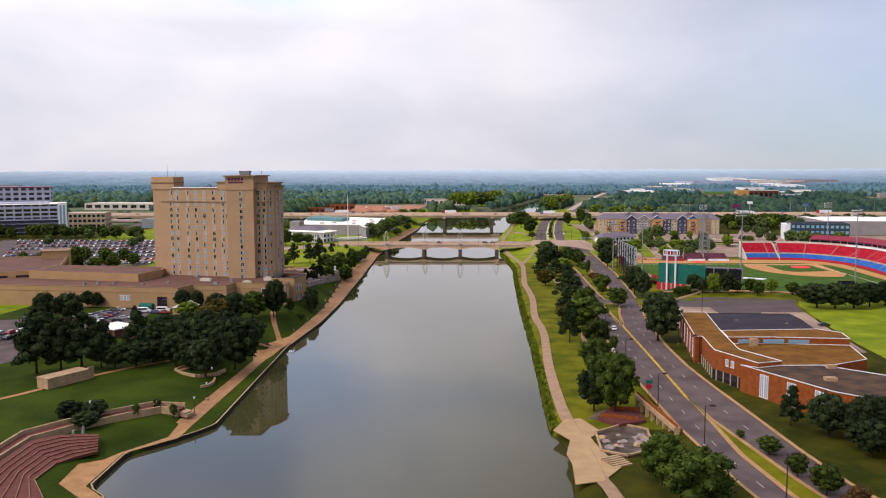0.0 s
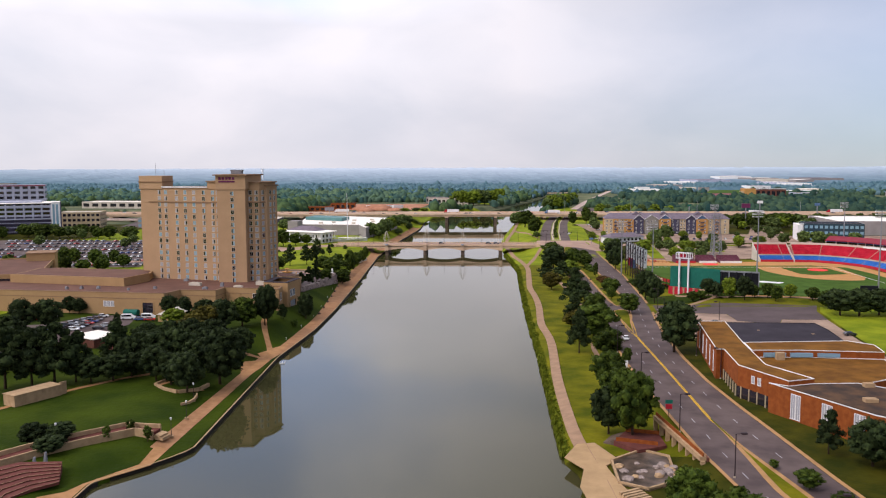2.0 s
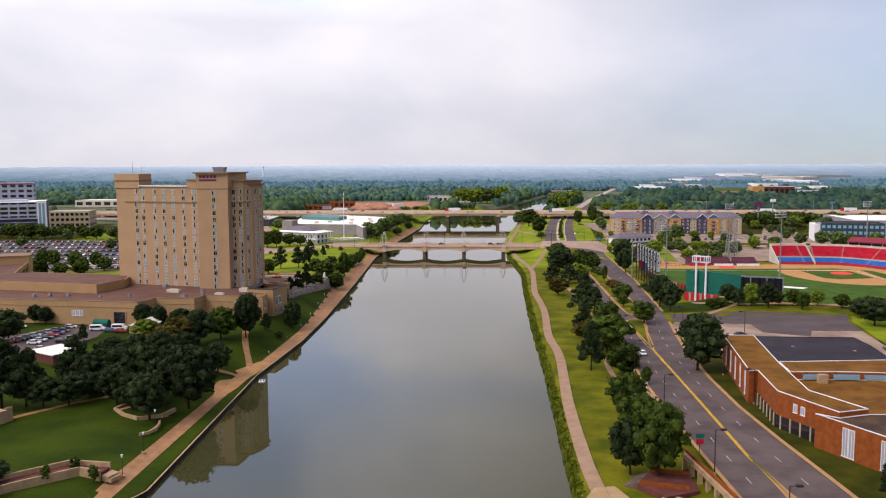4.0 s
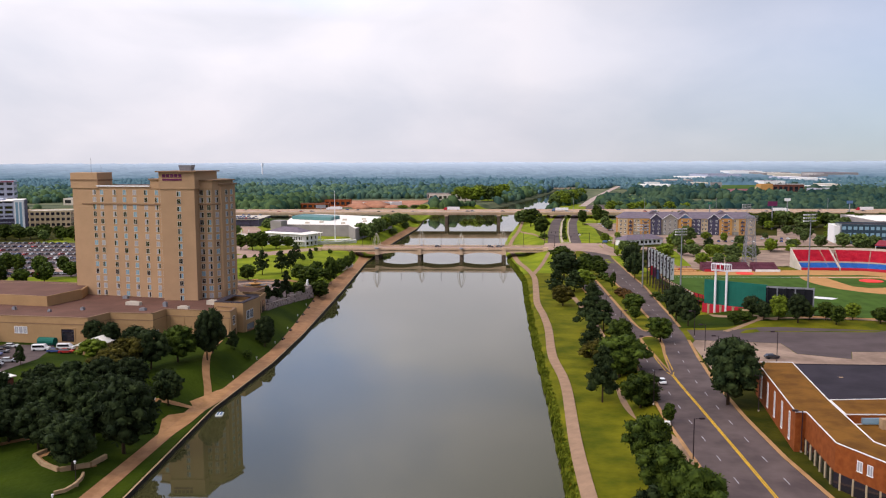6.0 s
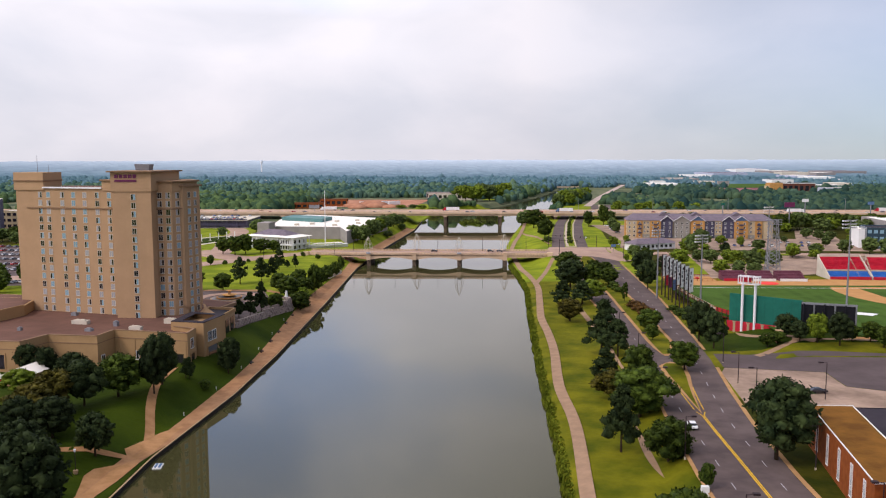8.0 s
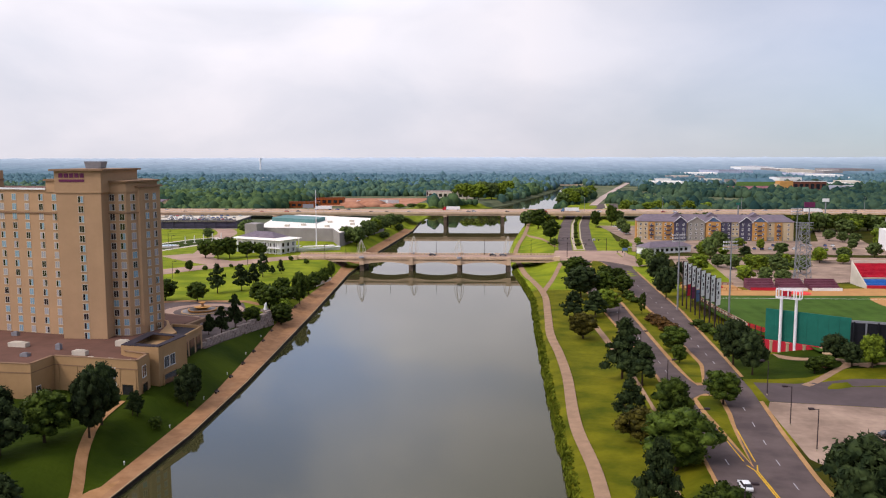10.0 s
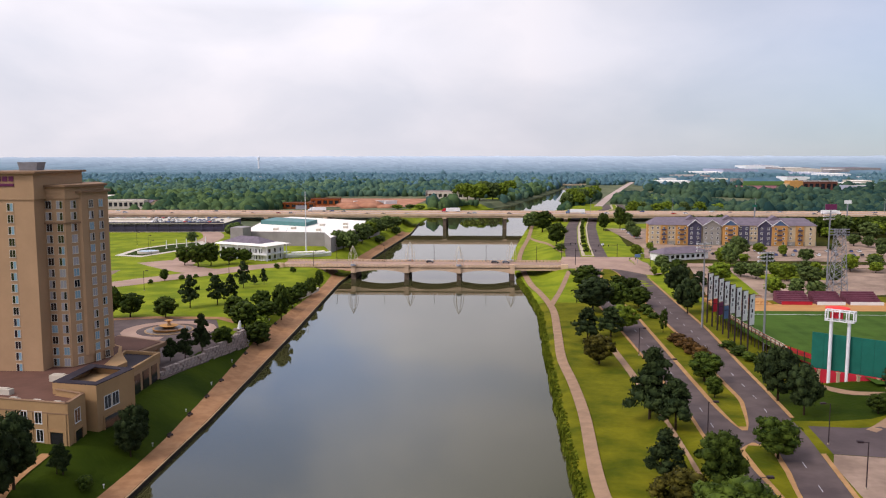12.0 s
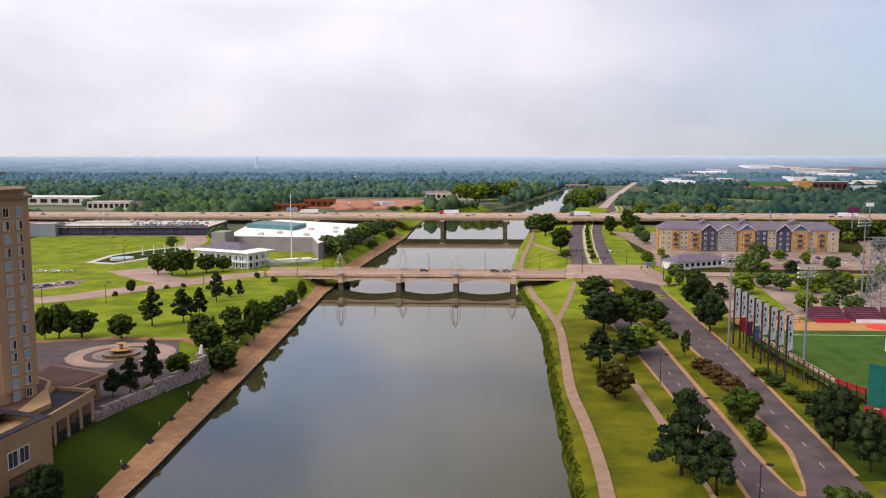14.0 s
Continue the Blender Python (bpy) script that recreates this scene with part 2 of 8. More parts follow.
ROCKWATER = shade("wet_pool_bed", (0.045, 0.034, 0.026), 0.3, 0.3, 3, 0.2, second=(0.14, 0.10, 0.075))


def glass(name, color, rough=0.08):
    m = bpy.data.materials.new(name)
    m.use_nodes = True
    p = m.node_tree.nodes["Principled BSDF"]
    p.inputs["Base Color"].default_value = (*color, 1)
    p.inputs["Roughness"].default_value = rough
    p.inputs["Specular IOR Level"].default_value = 0.9
    return m


# Pale walls with the blue of distance haze put into their colour.
HAZEWALL = shade("bluish_grey_panels", (0.40, 0.41, 0.50), 0.8, 0.06, 6, 0.0)
# Plum slabs; the deck cores take this colour to stand for shade inside.
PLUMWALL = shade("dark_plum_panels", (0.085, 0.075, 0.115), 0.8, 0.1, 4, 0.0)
PANE = glass("window_glass_with_curtain", (0.34, 0.33, 0.35), 0.2)
PANEBLUE = glass("bluish_window_glass", (0.20, 0.33, 0.42), 0.12)
# Dark glass; some sheets of it stand for shade in openings.
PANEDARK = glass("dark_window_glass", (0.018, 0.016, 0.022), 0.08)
GLASSWALL = glass("curtain_wall_glass", (0.035, 0.060, 0.085), 0.1)


def water_material():
    m = bpy.data.materials.new("river_water")
    m.use_nodes = True
    nt = m.node_tree
    p = nt.nodes["Principled BSDF"]
    p.inputs["Base Color"].default_value = (0.047, 0.044, 0.017, 1)
    p.inputs["Roughness"].default_value = 0.045
    p.inputs["IOR"].default_value = 1.333
    p.inputs["Specular IOR Level"].default_value = 0.5
    tc, mp = nt.nodes.new("ShaderNodeTexCoord"), nt.nodes.new("ShaderNodeMapping")
    mp.inputs["Scale"].default_value = (0.30, 0.12, 0.2)
    n = nt.nodes.new("ShaderNodeTexNoise")
    n.inputs["Scale"].default_value, n.inputs["Detail"].default_value = 1.2, 3
    b = nt.nodes.new("ShaderNodeBump")
    b.inputs["Strength"].default_value, b.inputs["Distance"].default_value = 0.035, 0.05
    nt.links.new(tc.outputs["Object"], mp.inputs[0])
    nt.links.new(mp.outputs[0], n.inputs["Vector"])
    nt.links.new(n.outputs[0], b.inputs["Height"])
    nt.links.new(b.outputs[0], p.inputs["Normal"])
    n2 = nt.nodes.new("ShaderNodeTexNoise")
    n2.inputs["Scale"].default_value = 0.02
    r = nt.nodes.new("ShaderNodeMapRange")
    r.inputs["To Min"].default_value, r.inputs["To Max"].default_value = 0.008, 0.035
    nt.links.new(tc.outputs["Object"], n2.inputs["Vector"])
    nt.links.new(n2.outputs[0], r.inputs[0])
    nt.links.new(r.outputs[0], p.inputs["Roughness"])
    return m


WATER = water_material()


def distance_material(name, y0, y1, dark, light, far, size):
    """The plain of far woods and fields that runs to the horizon, with haze mixed into its colour by y."""
    m = bpy.data.materials.new(name)
    m.use_nodes = True
    nt = m.node_tree
    p = nt.nodes["Principled BSDF"]
    p.inputs["Roughness"].default_value = 1.0
    p.inputs["Specular IOR Level"].default_value = 0.0
    tc = nt.nodes.new("ShaderNodeTexCoord")
    n, n2 = nt.nodes.new("ShaderNodeTexNoise"), nt.nodes.new("ShaderNodeTexNoise")
    mp = nt.nodes.new("ShaderNodeMapping")
    mp.inputs["Scale"].default_value = (1.0, 0.35, 1.0)
    n.inputs["Scale"].default_value, n.inputs["Detail"].default_value = size, 8
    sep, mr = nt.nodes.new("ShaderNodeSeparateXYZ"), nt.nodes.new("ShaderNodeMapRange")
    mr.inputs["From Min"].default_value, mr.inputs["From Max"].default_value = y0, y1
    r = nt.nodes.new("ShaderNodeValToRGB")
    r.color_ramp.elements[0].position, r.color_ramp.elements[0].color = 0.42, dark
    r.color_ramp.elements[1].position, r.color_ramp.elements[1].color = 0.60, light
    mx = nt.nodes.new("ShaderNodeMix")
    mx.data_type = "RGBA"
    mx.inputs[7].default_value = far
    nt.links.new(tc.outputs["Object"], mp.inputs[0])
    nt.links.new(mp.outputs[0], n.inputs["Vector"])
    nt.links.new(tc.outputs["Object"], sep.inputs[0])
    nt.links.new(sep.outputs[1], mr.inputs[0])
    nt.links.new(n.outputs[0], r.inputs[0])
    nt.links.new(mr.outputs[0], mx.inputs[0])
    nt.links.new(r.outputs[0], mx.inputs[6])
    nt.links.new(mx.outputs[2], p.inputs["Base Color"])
    return m


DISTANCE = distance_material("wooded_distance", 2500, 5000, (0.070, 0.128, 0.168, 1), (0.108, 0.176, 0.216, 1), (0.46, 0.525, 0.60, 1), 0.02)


def canopy_material(name, dark, light):
    """Leaves of a wood: each crown has its own green, in broad patches of lighter and darker trees."""
    m = bpy.data.materials.new(name)
    m.use_nodes = True
    nt = m.node_tree
    p = nt.nodes["Principled BSDF"]
    p.inputs["Roughness"].default_value = 1.0
    p.inputs["Specular IOR Level"].default_value = 0.0
    tc, geo = nt.nodes.new("ShaderNodeTexCoord"), nt.nodes.new("ShaderNodeNewGeometry")
    broad, fine_n = nt.nodes.new("ShaderNodeTexNoise"), nt.nodes.new("ShaderNodeTexNoise")
    broad.inputs["Scale"].default_value, broad.inputs["Detail"].default_value = 0.012, 3
    fine_n.inputs["Scale"].default_value, fine_n.inputs["Detail"].default_value = 0.45, 4
    for n in (broad, fine_n):
        nt.links.new(tc.outputs["Object"], n.inputs["Vector"])
    mixes = []
    for op, value in (("MULTIPLY", 0.38), ("MULTIPLY", 0.30), ("MULTIPLY", 0.85)):
        q = nt.nodes.new("ShaderNodeMath")
        q.operation = op
        q.inputs[1].default_value = value
        mixes.append(q)
    nt.links.new(geo.outputs["Random Per Island"], mixes[0].inputs[0])
    nt.links.new(fine_n.outputs[0], mixes[1].inputs[0])
    nt.links.new(broad.outputs[0], mixes[2].inputs[0])
    add1, add2 = nt.nodes.new("ShaderNodeMath"), nt.nodes.new("ShaderNodeMath")
    nt.links.new(mixes[0].outputs[0], add1.inputs[0])
    nt.links.new(mixes[1].outputs[0], add1.inputs[1])
    nt.links.new(add1.outputs[0], add2.inputs[0])
    nt.links.new(mixes[2].outputs[0], add2.inputs[1])
    r = nt.nodes.new("ShaderNodeValToRGB")
    r.color_ramp.elements[0].position, r.color_ramp.elements[0].color = 0.56, (*dark, 1)
    r.color_ramp.elements[1].position, r.color_ramp.elements[1].color = 1.02, (*light, 1)
    nt.links.new(add2.outputs[0], r.inputs[0])
    nt.links.new(r.outputs[0], p.inputs["Base Color"])
    b = nt.nodes.new("ShaderNodeBump")
    b.inputs["Strength"].default_value, b.inputs["Distance"].default_value = 0.5, 1.2
    nt.links.new(fine_n.outputs[0], b.inputs["Height"])
    nt.links.new(b.outputs[0], p.inputs["Normal"])
    return m


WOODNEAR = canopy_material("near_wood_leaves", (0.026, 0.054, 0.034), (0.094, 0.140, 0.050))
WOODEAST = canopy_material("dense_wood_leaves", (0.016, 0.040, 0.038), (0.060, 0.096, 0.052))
# Middle and far leaves are bluer and paler: haze put into their colour.
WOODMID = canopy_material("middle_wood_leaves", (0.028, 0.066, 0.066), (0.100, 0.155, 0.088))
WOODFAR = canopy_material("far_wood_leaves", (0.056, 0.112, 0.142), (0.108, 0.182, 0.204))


# ---- building helpers ----
class Geo:
    """Vertices and faces gathered from boxes, prisms and tubes."""

    def __init__(self):
        self.v, self.f = [], []

    def add(self, verts, faces):
        k = len(self.v)
        self.v += [tuple(p) for p in verts]
        self.f += [tuple(i + k for i in f) for f in faces]
        return self

    def box(self, x0, y0, z0, x1, y1, z1, m=None):
        vs = [(x, y, z) for z in (z0, z1) for x, y in ((x0, y0), (x1, y0), (x1, y1), (x0, y1))]
        if m is not None:
            vs = [m @ Vector(p) for p in vs]
        return self.add(vs, [(3, 2, 1, 0), (4, 5, 6, 7), (0, 1, 5, 4), (1, 2, 6, 5), (2, 3, 7, 6), (3, 0, 4, 7)])

    def prism(self, poly, z0, z1):
        if area(poly) < 0:
            poly = poly[::-1]
        n = len(poly)
        vs = [(x, y, z0) for x, y in poly] + [(x, y, z1) for x, y in poly]
        fs = [tuple(range(n - 1, -1, -1)), tuple(range(n, 2 * n))]
        return self.add(vs, fs + [(i, (i + 1) % n, n + (i + 1) % n, n + i) for i in range(n)])

    def tube(self, p0, p1, r0, r1=None, n=8):
        r1 = r0 if r1 is None else r1
        a, b = Vector(p0), Vector(p1)
        d = (b - a).normalized()
        u = d.orthogonal().normalized()
        w = d.cross(u)
        vs = []
        for c, r in ((a, r0), (b, r1)):
            vs += [c + (u * math.cos(k * math.tau / n) + w * math.sin(k * math.tau / n)) * r for k in range(n)]
        fs = [(k, (k + 1) % n, n + (k + 1) % n, n + k) for k in range(n)]
        return self.add(vs, fs + [tuple(range(n - 1, -1, -1)), tuple(range(n, 2 * n))])

    def wall(self, a, b, z0, z1, thick):
        """An upright slab along a to b, its outer face on that line and its body to the left of it."""
        d = (Vector(b) - Vector(a)).normalized()
        n = Vector((-d.y, d.x)) * thick
        return self.prism([tuple(a), tuple(b), (b[0] + n.x, b[1] + n.y), (a[0] + n.x, a[1] + n.y)], z0, z1)

    def mesh(self, name, material, smooth=False):
        me = bpy.data.meshes.new(name)
        me.from_pydata(self.v, [], self.f)
        me.materials.append(material)
        if smooth:
            me.polygons.foreach_set("use_smooth", [True] * len(me.polygons))
        me.update()
        return me


def area(poly):
    return sum(a[0] * b[1] - b[0] * a[1] for a, b in zip(poly, poly[1:] + poly[:1])) / 2


def part(name, geo, material, parent, label="", smooth=False):
    """One mesh object under a thing or a part; geo may be a ready mesh."""
    me = geo if isinstance(geo, bpy.types.Mesh) else geo.mesh(name, material, smooth)
    ob = new(name, me)
    ob.parent = parent
    if label:
        ob["label"] = label
    return ob


def thing(name, at, rz, label, category, group="", kind=""):
    """An Empty at a thing's base, for its parts."""
    ob = new(name)
    ob.empty_display_size = 0.5
    ob.matrix_basis = pose(at[0], at[1], at[2], 0, 0, rz)
    return tagged(ob, label, category, group, kind)


def solid(name, geo, material, label, category, group="", kind="", smooth=False):
    """A thing, or a piece of the setting, that is one mesh in world places."""
    ob = new(name, geo.mesh(name, material, smooth))
    return tagged(ob, label, category, group, kind)


def sm(v, a, b):
    k = min(1.0, max(0.0, (v - a) / (b - a)))
    return k * k * (3 - 2 * k)


def along(table, v):
    """The value at v of a table of (v, value)."""
    return float(np.interp(v, [p[0] for p in table], [p[1] for p in table]))


# the river's two edges, by y
LEFT = [(-1500, -72), (140, -72), (158.9, -74), (164.6, -80.3), (186, -81.2), (198, -71.9), (204, -68.4), (208, -67.1), (300, -69.5), (350, -66.2),
        (397, -66), (500, -68.8), (622, -73.2), (732, -70.3), (890, -61), (1000, -62), (1100, -58), (1160, -30), (1212, 8), (1277, 33), (1463, 76), (1621, 112), (1799, 146), (1960, 170)]
RIGHT = [(-1500, 20), (163, 20.5), (177, 21.5), (183, 20.7), (193, 23.2), (200, 19.6), (208, 19.8), (246, 20.3), (300, 21.4), (393, 22.0), (470, 23.4),
         (543, 25.5), (601, 22.5), (632, 20), (718, 18), (820, 26), (986, 43), (1087, 62), (1185, 84), (1351, 108), (1583, 142), (1824, 184), (1960, 220)]


def left_bank(y):
    return along(LEFT, y)


def right_bank(y):
    return along(RIGHT, y) + 0.5 * noise.noise((y * 0.11, 3.1, 0)) * (1 if y > 210 else 0)


def ground_z(x, y):
    """The height of the land, raised far out to fit the camera's horizon."""
    if x < 0.5 * (left_bank(y) + right_bank(y)):
        d = left_bank(y) - x
        z = -1.3 * (1 - sm(d, 5.5, 13)) + 4.3 * sm(d, 4.5, 18) * sm(y, 262, 322) + 0.6 * sm(d, 10, 40) * (1 - sm(y, 262, 322))
    else:
        d = x - along(RIGHT, y)
        a = 575 + 75 * sm(x, 60, 112)
        z = -1.0 + 1.0 * sm(d, 0, 5) + max(4.4 * sm(y, a, a + 68) * sm(d, 9, 26), 4.4 * sm(x, 92, 112) * sm(y, 388, 400))
    r = math.hypot(x, y - 120)
    z *= 1 - sm(y, 1960, 2200)
    return z + 46 * sm(r, 2300, 5200)


# ---- ground, river, far distance ----
def build_ground():
    ys = [-1500, -900, -500, -250, -100, 0, 60] + list(range(64, 700, 6)) + list(range(700, 1100, 12)) + list(range(1100, 1900, 30)) + [1900, 2100, 2300, 2600, 3000, 3400, 3800, 4200, 4600, 5000, 5600]
    outs = [0, 1.5, 3, 4.5, 6, 8, 10, 13, 16, 20, 25, 30, 36, 42, 50, 58, 66, 75, 85, 95, 110, 130, 160, 200, 260, 340, 450, 600, 900, 1300, 1900, 2600, 3300, 4000, 5000]
    n = 2 * len(outs) + 2
    vs, fs = [], []
    for y in ys:
        l, r = left_bank(y), right_bank(y)
        row = [(l - d, y, ground_z(l - d, y)) for d in reversed(outs)] + [(l + 0.05, y, -5.0 if y < 2050 else ground_z(l, y)), (r - 1.2, y, -5.0 if y < 2050 else ground_z(r, y))]
        row += [(r + d, y, ground_z(r + d, y) - (1.1 if d == 0 and y < 2050 else 0)) for d in outs]
        vs += row
    for j in range(len(ys) - 1):
        fs += [(j * n + i, j * n + i + 1, (j + 1) * n + i + 1, (j + 1) * n + i) for i in range(n - 1)]
    g = Geo()
    g.v, g.f = vs, fs
    ob = solid("ground", g, GRASS, "mown green grass on flat city ground along the river", "ground", kind="structure", smooth=True)
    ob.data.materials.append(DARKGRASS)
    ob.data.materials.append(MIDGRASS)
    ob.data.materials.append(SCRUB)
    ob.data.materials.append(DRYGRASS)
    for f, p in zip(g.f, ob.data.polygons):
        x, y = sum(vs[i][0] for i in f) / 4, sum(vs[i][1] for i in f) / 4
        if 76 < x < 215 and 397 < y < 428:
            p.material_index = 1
        # left park lawn and hotel slope: cloud shade put into the turf colour
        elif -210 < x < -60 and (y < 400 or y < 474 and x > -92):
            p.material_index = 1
        elif 60 < x < 160 and y < 345 or x > 20 and y < 200:
            p.material_index = 2
        elif x > 100 and 555 < y < 880:
            p.material_index = 2
        elif x > 15 and y < 560:
            p.material_index = 4
        elif x < -312 and 480 < y < 885:
            p.material_index = 2
        elif y > 885 and not (-90 < x < 140 and y < 1230) or y > 1230 or abs(x) > 480 and y > 500:
            p.material_index = 3
    w = Geo().add([(-140, -1500, -2.2), (420, -1500, -2.2), (420, 1950, -2.2), (-140, 1950, -2.2)], [(0, 1, 2, 3)])
    solid("water", w, WATER, "calm murky green-brown river water reflecting the sky", "river", kind="structure")


build_ground()


def lift(x, y, up):
    return ground_z(x, y) + up


def band(name, left, right, y0, y1, up, material, label, category, step=4.0, kind="structure"):
    """A surface between two edges given by y, laid on the land."""
    g, n = Geo(), max(2, int((y1 - y0) / step) + 1)
    rows = []
    for k in range(n):
        y = y0 + (y1 - y0) * k / (n - 1)
        a, b = (left(y) if callable(left) else along(left, y)), (right(y) if callable(right) else along(right, y))
        m = max(2, int(abs(b - a) / 6) + 2)
        rows.append([(a + (b - a) * i / (m - 1), y) for i in range(m)])
    m = max(len(r) for r in rows)
    for r in rows:
        a, b, y = r[0][0], r[-1][0], r[0][1]
        g.v += [(a + (b - a) * i / (m - 1), y, lift(a + (b - a) * i / (m - 1), y, up)) for i in range(m)]
    g.f = [(j * m + i, j * m + i + 1, (j + 1) * m + i + 1, (j + 1) * m + i) for j in range(n - 1) for i in range(m - 1)]
    return solid(name, g, material, label, category, kind=kind)


def smooth_line(pts, step):
    """Points about every step metres along a Catmull-Rom curve through pts."""
    out, p = [], [Vector((*q, 0)) for q in pts]
    p = [p[0] * 2 - p[1]] + p + [p[-1] * 2 - p[-2]]
    for a, b, c, d in zip(p, p[1:], p[2:], p[3:]):
        n = max(1, int((c - b).length / step))
        for k in range(n):
            t = k / n
            out.append(0.5 * (2 * b + (c - a) * t + (2 * a - 5 * b + 4 * c - d) * t * t + (3 * b - a - 3 * c + d) * t ** 3))
    return out + [p[-2]]


def ribbon_geo(pts, width, up, step=3.0, thick=0.0):
    line, g = smooth_line(pts, step), Geo()
    for k, p in enumerate(line):
        d = (line[min(k + 1, len(line) - 1)] - line[max(k - 1, 0)]).normalized()
        s = Vector((-d.y, d.x, 0)) * width / 2
        for q in (p + s, p - s):
            g.v.append((q.x, q.y, lift(q.x, q.y, up)))
    g.f = [(2 * k, 2 * k + 1, 2 * k + 3, 2 * k + 2) for k in range(len(line) - 1)]
    return g


def ribbon(name, pts, width, up, material, label, category, step=3.0):
    return solid(name, ribbon_geo(pts, width, up, step), material, label, category, kind="structure")


def patch(name, poly, up, material, label, category, z=None):
    """A flat surface with a thin edge."""
    if area(poly) < 0:
        poly = poly[::-1]
    cx, cy = sum(p[0] for p in poly) / len(poly), sum(p[1] for p in poly) / len(poly)
    if z is None:
        g, edge = Geo(), []
        for a, b in zip(poly, poly[1:] + poly[:1]):
            n = max(1, int(math.dist(a, b) / 6))
            edge += [(a[0] + (b[0] - a[0]) * k / n, a[1] + (b[1] - a[1]) * k / n) for k in range(n)]
        xs, ys, inside = [p[0] for p in poly], [p[1] for p in poly], []
        for i in range(int((max(xs) - min(xs)) / 6)):
            for j in range(int((max(ys) - min(ys)) / 6)):
                x, y = min(xs) + 6 * i + 3, min(ys) + 6 * j + 3
                if sum((a[1] > y) != (b[1] > y) and x < (b[0] - a[0]) * (y - a[1]) / (b[1] - a[1]) + a[0] for a, b in zip(poly, poly[1:] + poly[:1])) % 2:
                    inside.append((x, y))
        n = len(edge)
        vs, _, fs, *_ = delaunay_2d_cdt([Vector(p) for p in edge + inside], [(k, (k + 1) % n) for k in range(n)], [], 1, 0.01)
        g.v = [(v.x, v.y, lift(v.x, v.y, up)) for v in vs]
        g.f = [tuple(f) for f in fs]
    else:
        g = Geo().prism(poly, z + up - 0.2, z + up)
    return solid(name, g, material, label, category, kind="structure")


# the boulevard beside the river: kerb lines by y
LC = [(60, 66), (120, 61), (150, 57), (169, 54), (205, 50.7), (256, 49), (292, 49), (322, 50.3), (363, 53.2), (400, 54.8), (457, 54.5), (509, 53.5), (560, 52), (620, 50.5), (690, 50)]
ML = [(60, 76), (120, 69), (150, 64), (163, 61.7), (184, 59.2), (217, 59.1), (230, 58.8), (267, 59.3), (302, 59.5), (333, 59.4), (346, 59.5), (374, 60.2), (395, 61), (414, 62.4), (442, 62.6), (481, 63), (522, 63.4), (580, 62), (650, 60)]
MR = [(60, 86), (120, 77), (150, 70.5), (170, 66.5), (190, 63.5), (210, 60.8), (230, 59.3), (320, 60.1), (333, 60.6), (346, 62), (374, 65.5), (396, 68.7), (418, 71.3), (438, 71.5), (495, 73), (531, 72.6), (586, 73), (650, 73.4)]
RC = [(60, 100), (120, 88), (150, 80), (169, 75.5), (189, 73.2), (220, 71.0), (240, 69.4), (265, 68.1), (292, 68.3), (316, 69.6), (327, 70.2), (353, 73.0), (388, 77.6), (405, 78.8), (426, 80.2), (453, 81.6), (507, 85), (563, 86), (650, 88)]
band("road", LC, RC, 60, 640, 0.06, ASPHALT, "worn purple-grey asphalt boulevard with two carriageways", "road")
band("kerb_west", lambda y: along(LC, y) - 0.9, LC, 60, 636, 0.14, KERB, "ochre concrete kerb and gutter", "kerb")
band("kerb_east", RC, lambda y: along(RC, y) + 1.1, 60, 378, 0.14, KERB, "ochre concrete kerb and gutter", "kerb")
band("kerb_east_far", RC, lambda y: along(RC, y) + 1.1, 402, 636, 0.14, KERB, "ochre concrete kerb and gutter", "kerb")


def median(name, y0, y1, tip=6.0, wider=0.0, near=0.0):
    def pull(y):
        return min(1.0, max(0.03, min((y - y0) / (near or tip), (y1 - y) / tip))) ** (0.8 if near else 0.5)

    def lo(y, k=0.0):
        c = 0.5 * (along(ML, y) + along(MR, y))
        return c + (along(ML, y) + k - wider - c) * pull(y)

    def hi(y, k=0.0):
        c = 0.5 * (along(ML, y) + along(MR, y))
        return c + (along(MR, y) - k + wider - c) * pull(y)

    band(name + "_kerb", lambda y: lo(y, -0.3), lambda y: hi(y, -0.3), y0, y1, 0.16, KERB, "ochre concrete kerb round a median", "kerb", 1.5)
    band(name, lambda y: lo(y, 0.95), lambda y: hi(y, 0.95), y0 + 2.5, y1 - 2.0, 0.22, DRYGRASS, "narrow grass median between the carriageways", "median", 1.5)


median("median_near", 60, 231, 40)
median("median_middle", 333, 384, 5, 1.0, 34)
median("median_far", 392, 640, 22)

marks = Geo()
for table, k in ((LC, 0.5), (RC, 0.5)):
    inner = ML if table is LC else MR
    for y in range(70, 632, 12):
        a = [k * along(table, v) + (1 - k) * along(inner, v) for v in (y, y + 3.2)]
        marks.add([(a[0] - 0.1, y, lift(a[0], y, 0.085)), (a[0] + 0.1, y, lift(a[0], y, 0.085)), (a[1] + 0.1, y + 3.2, lift(a[1], y + 3.2, 0.085)), (a[1] - 0.1, y + 3.2, lift(a[1], y + 3.2, 0.085))], [(0, 1, 2, 3)])
solid("lane_dashes", marks, WHITEPAINT, "faded white dashed lane lines", "road marking", kind="structure")
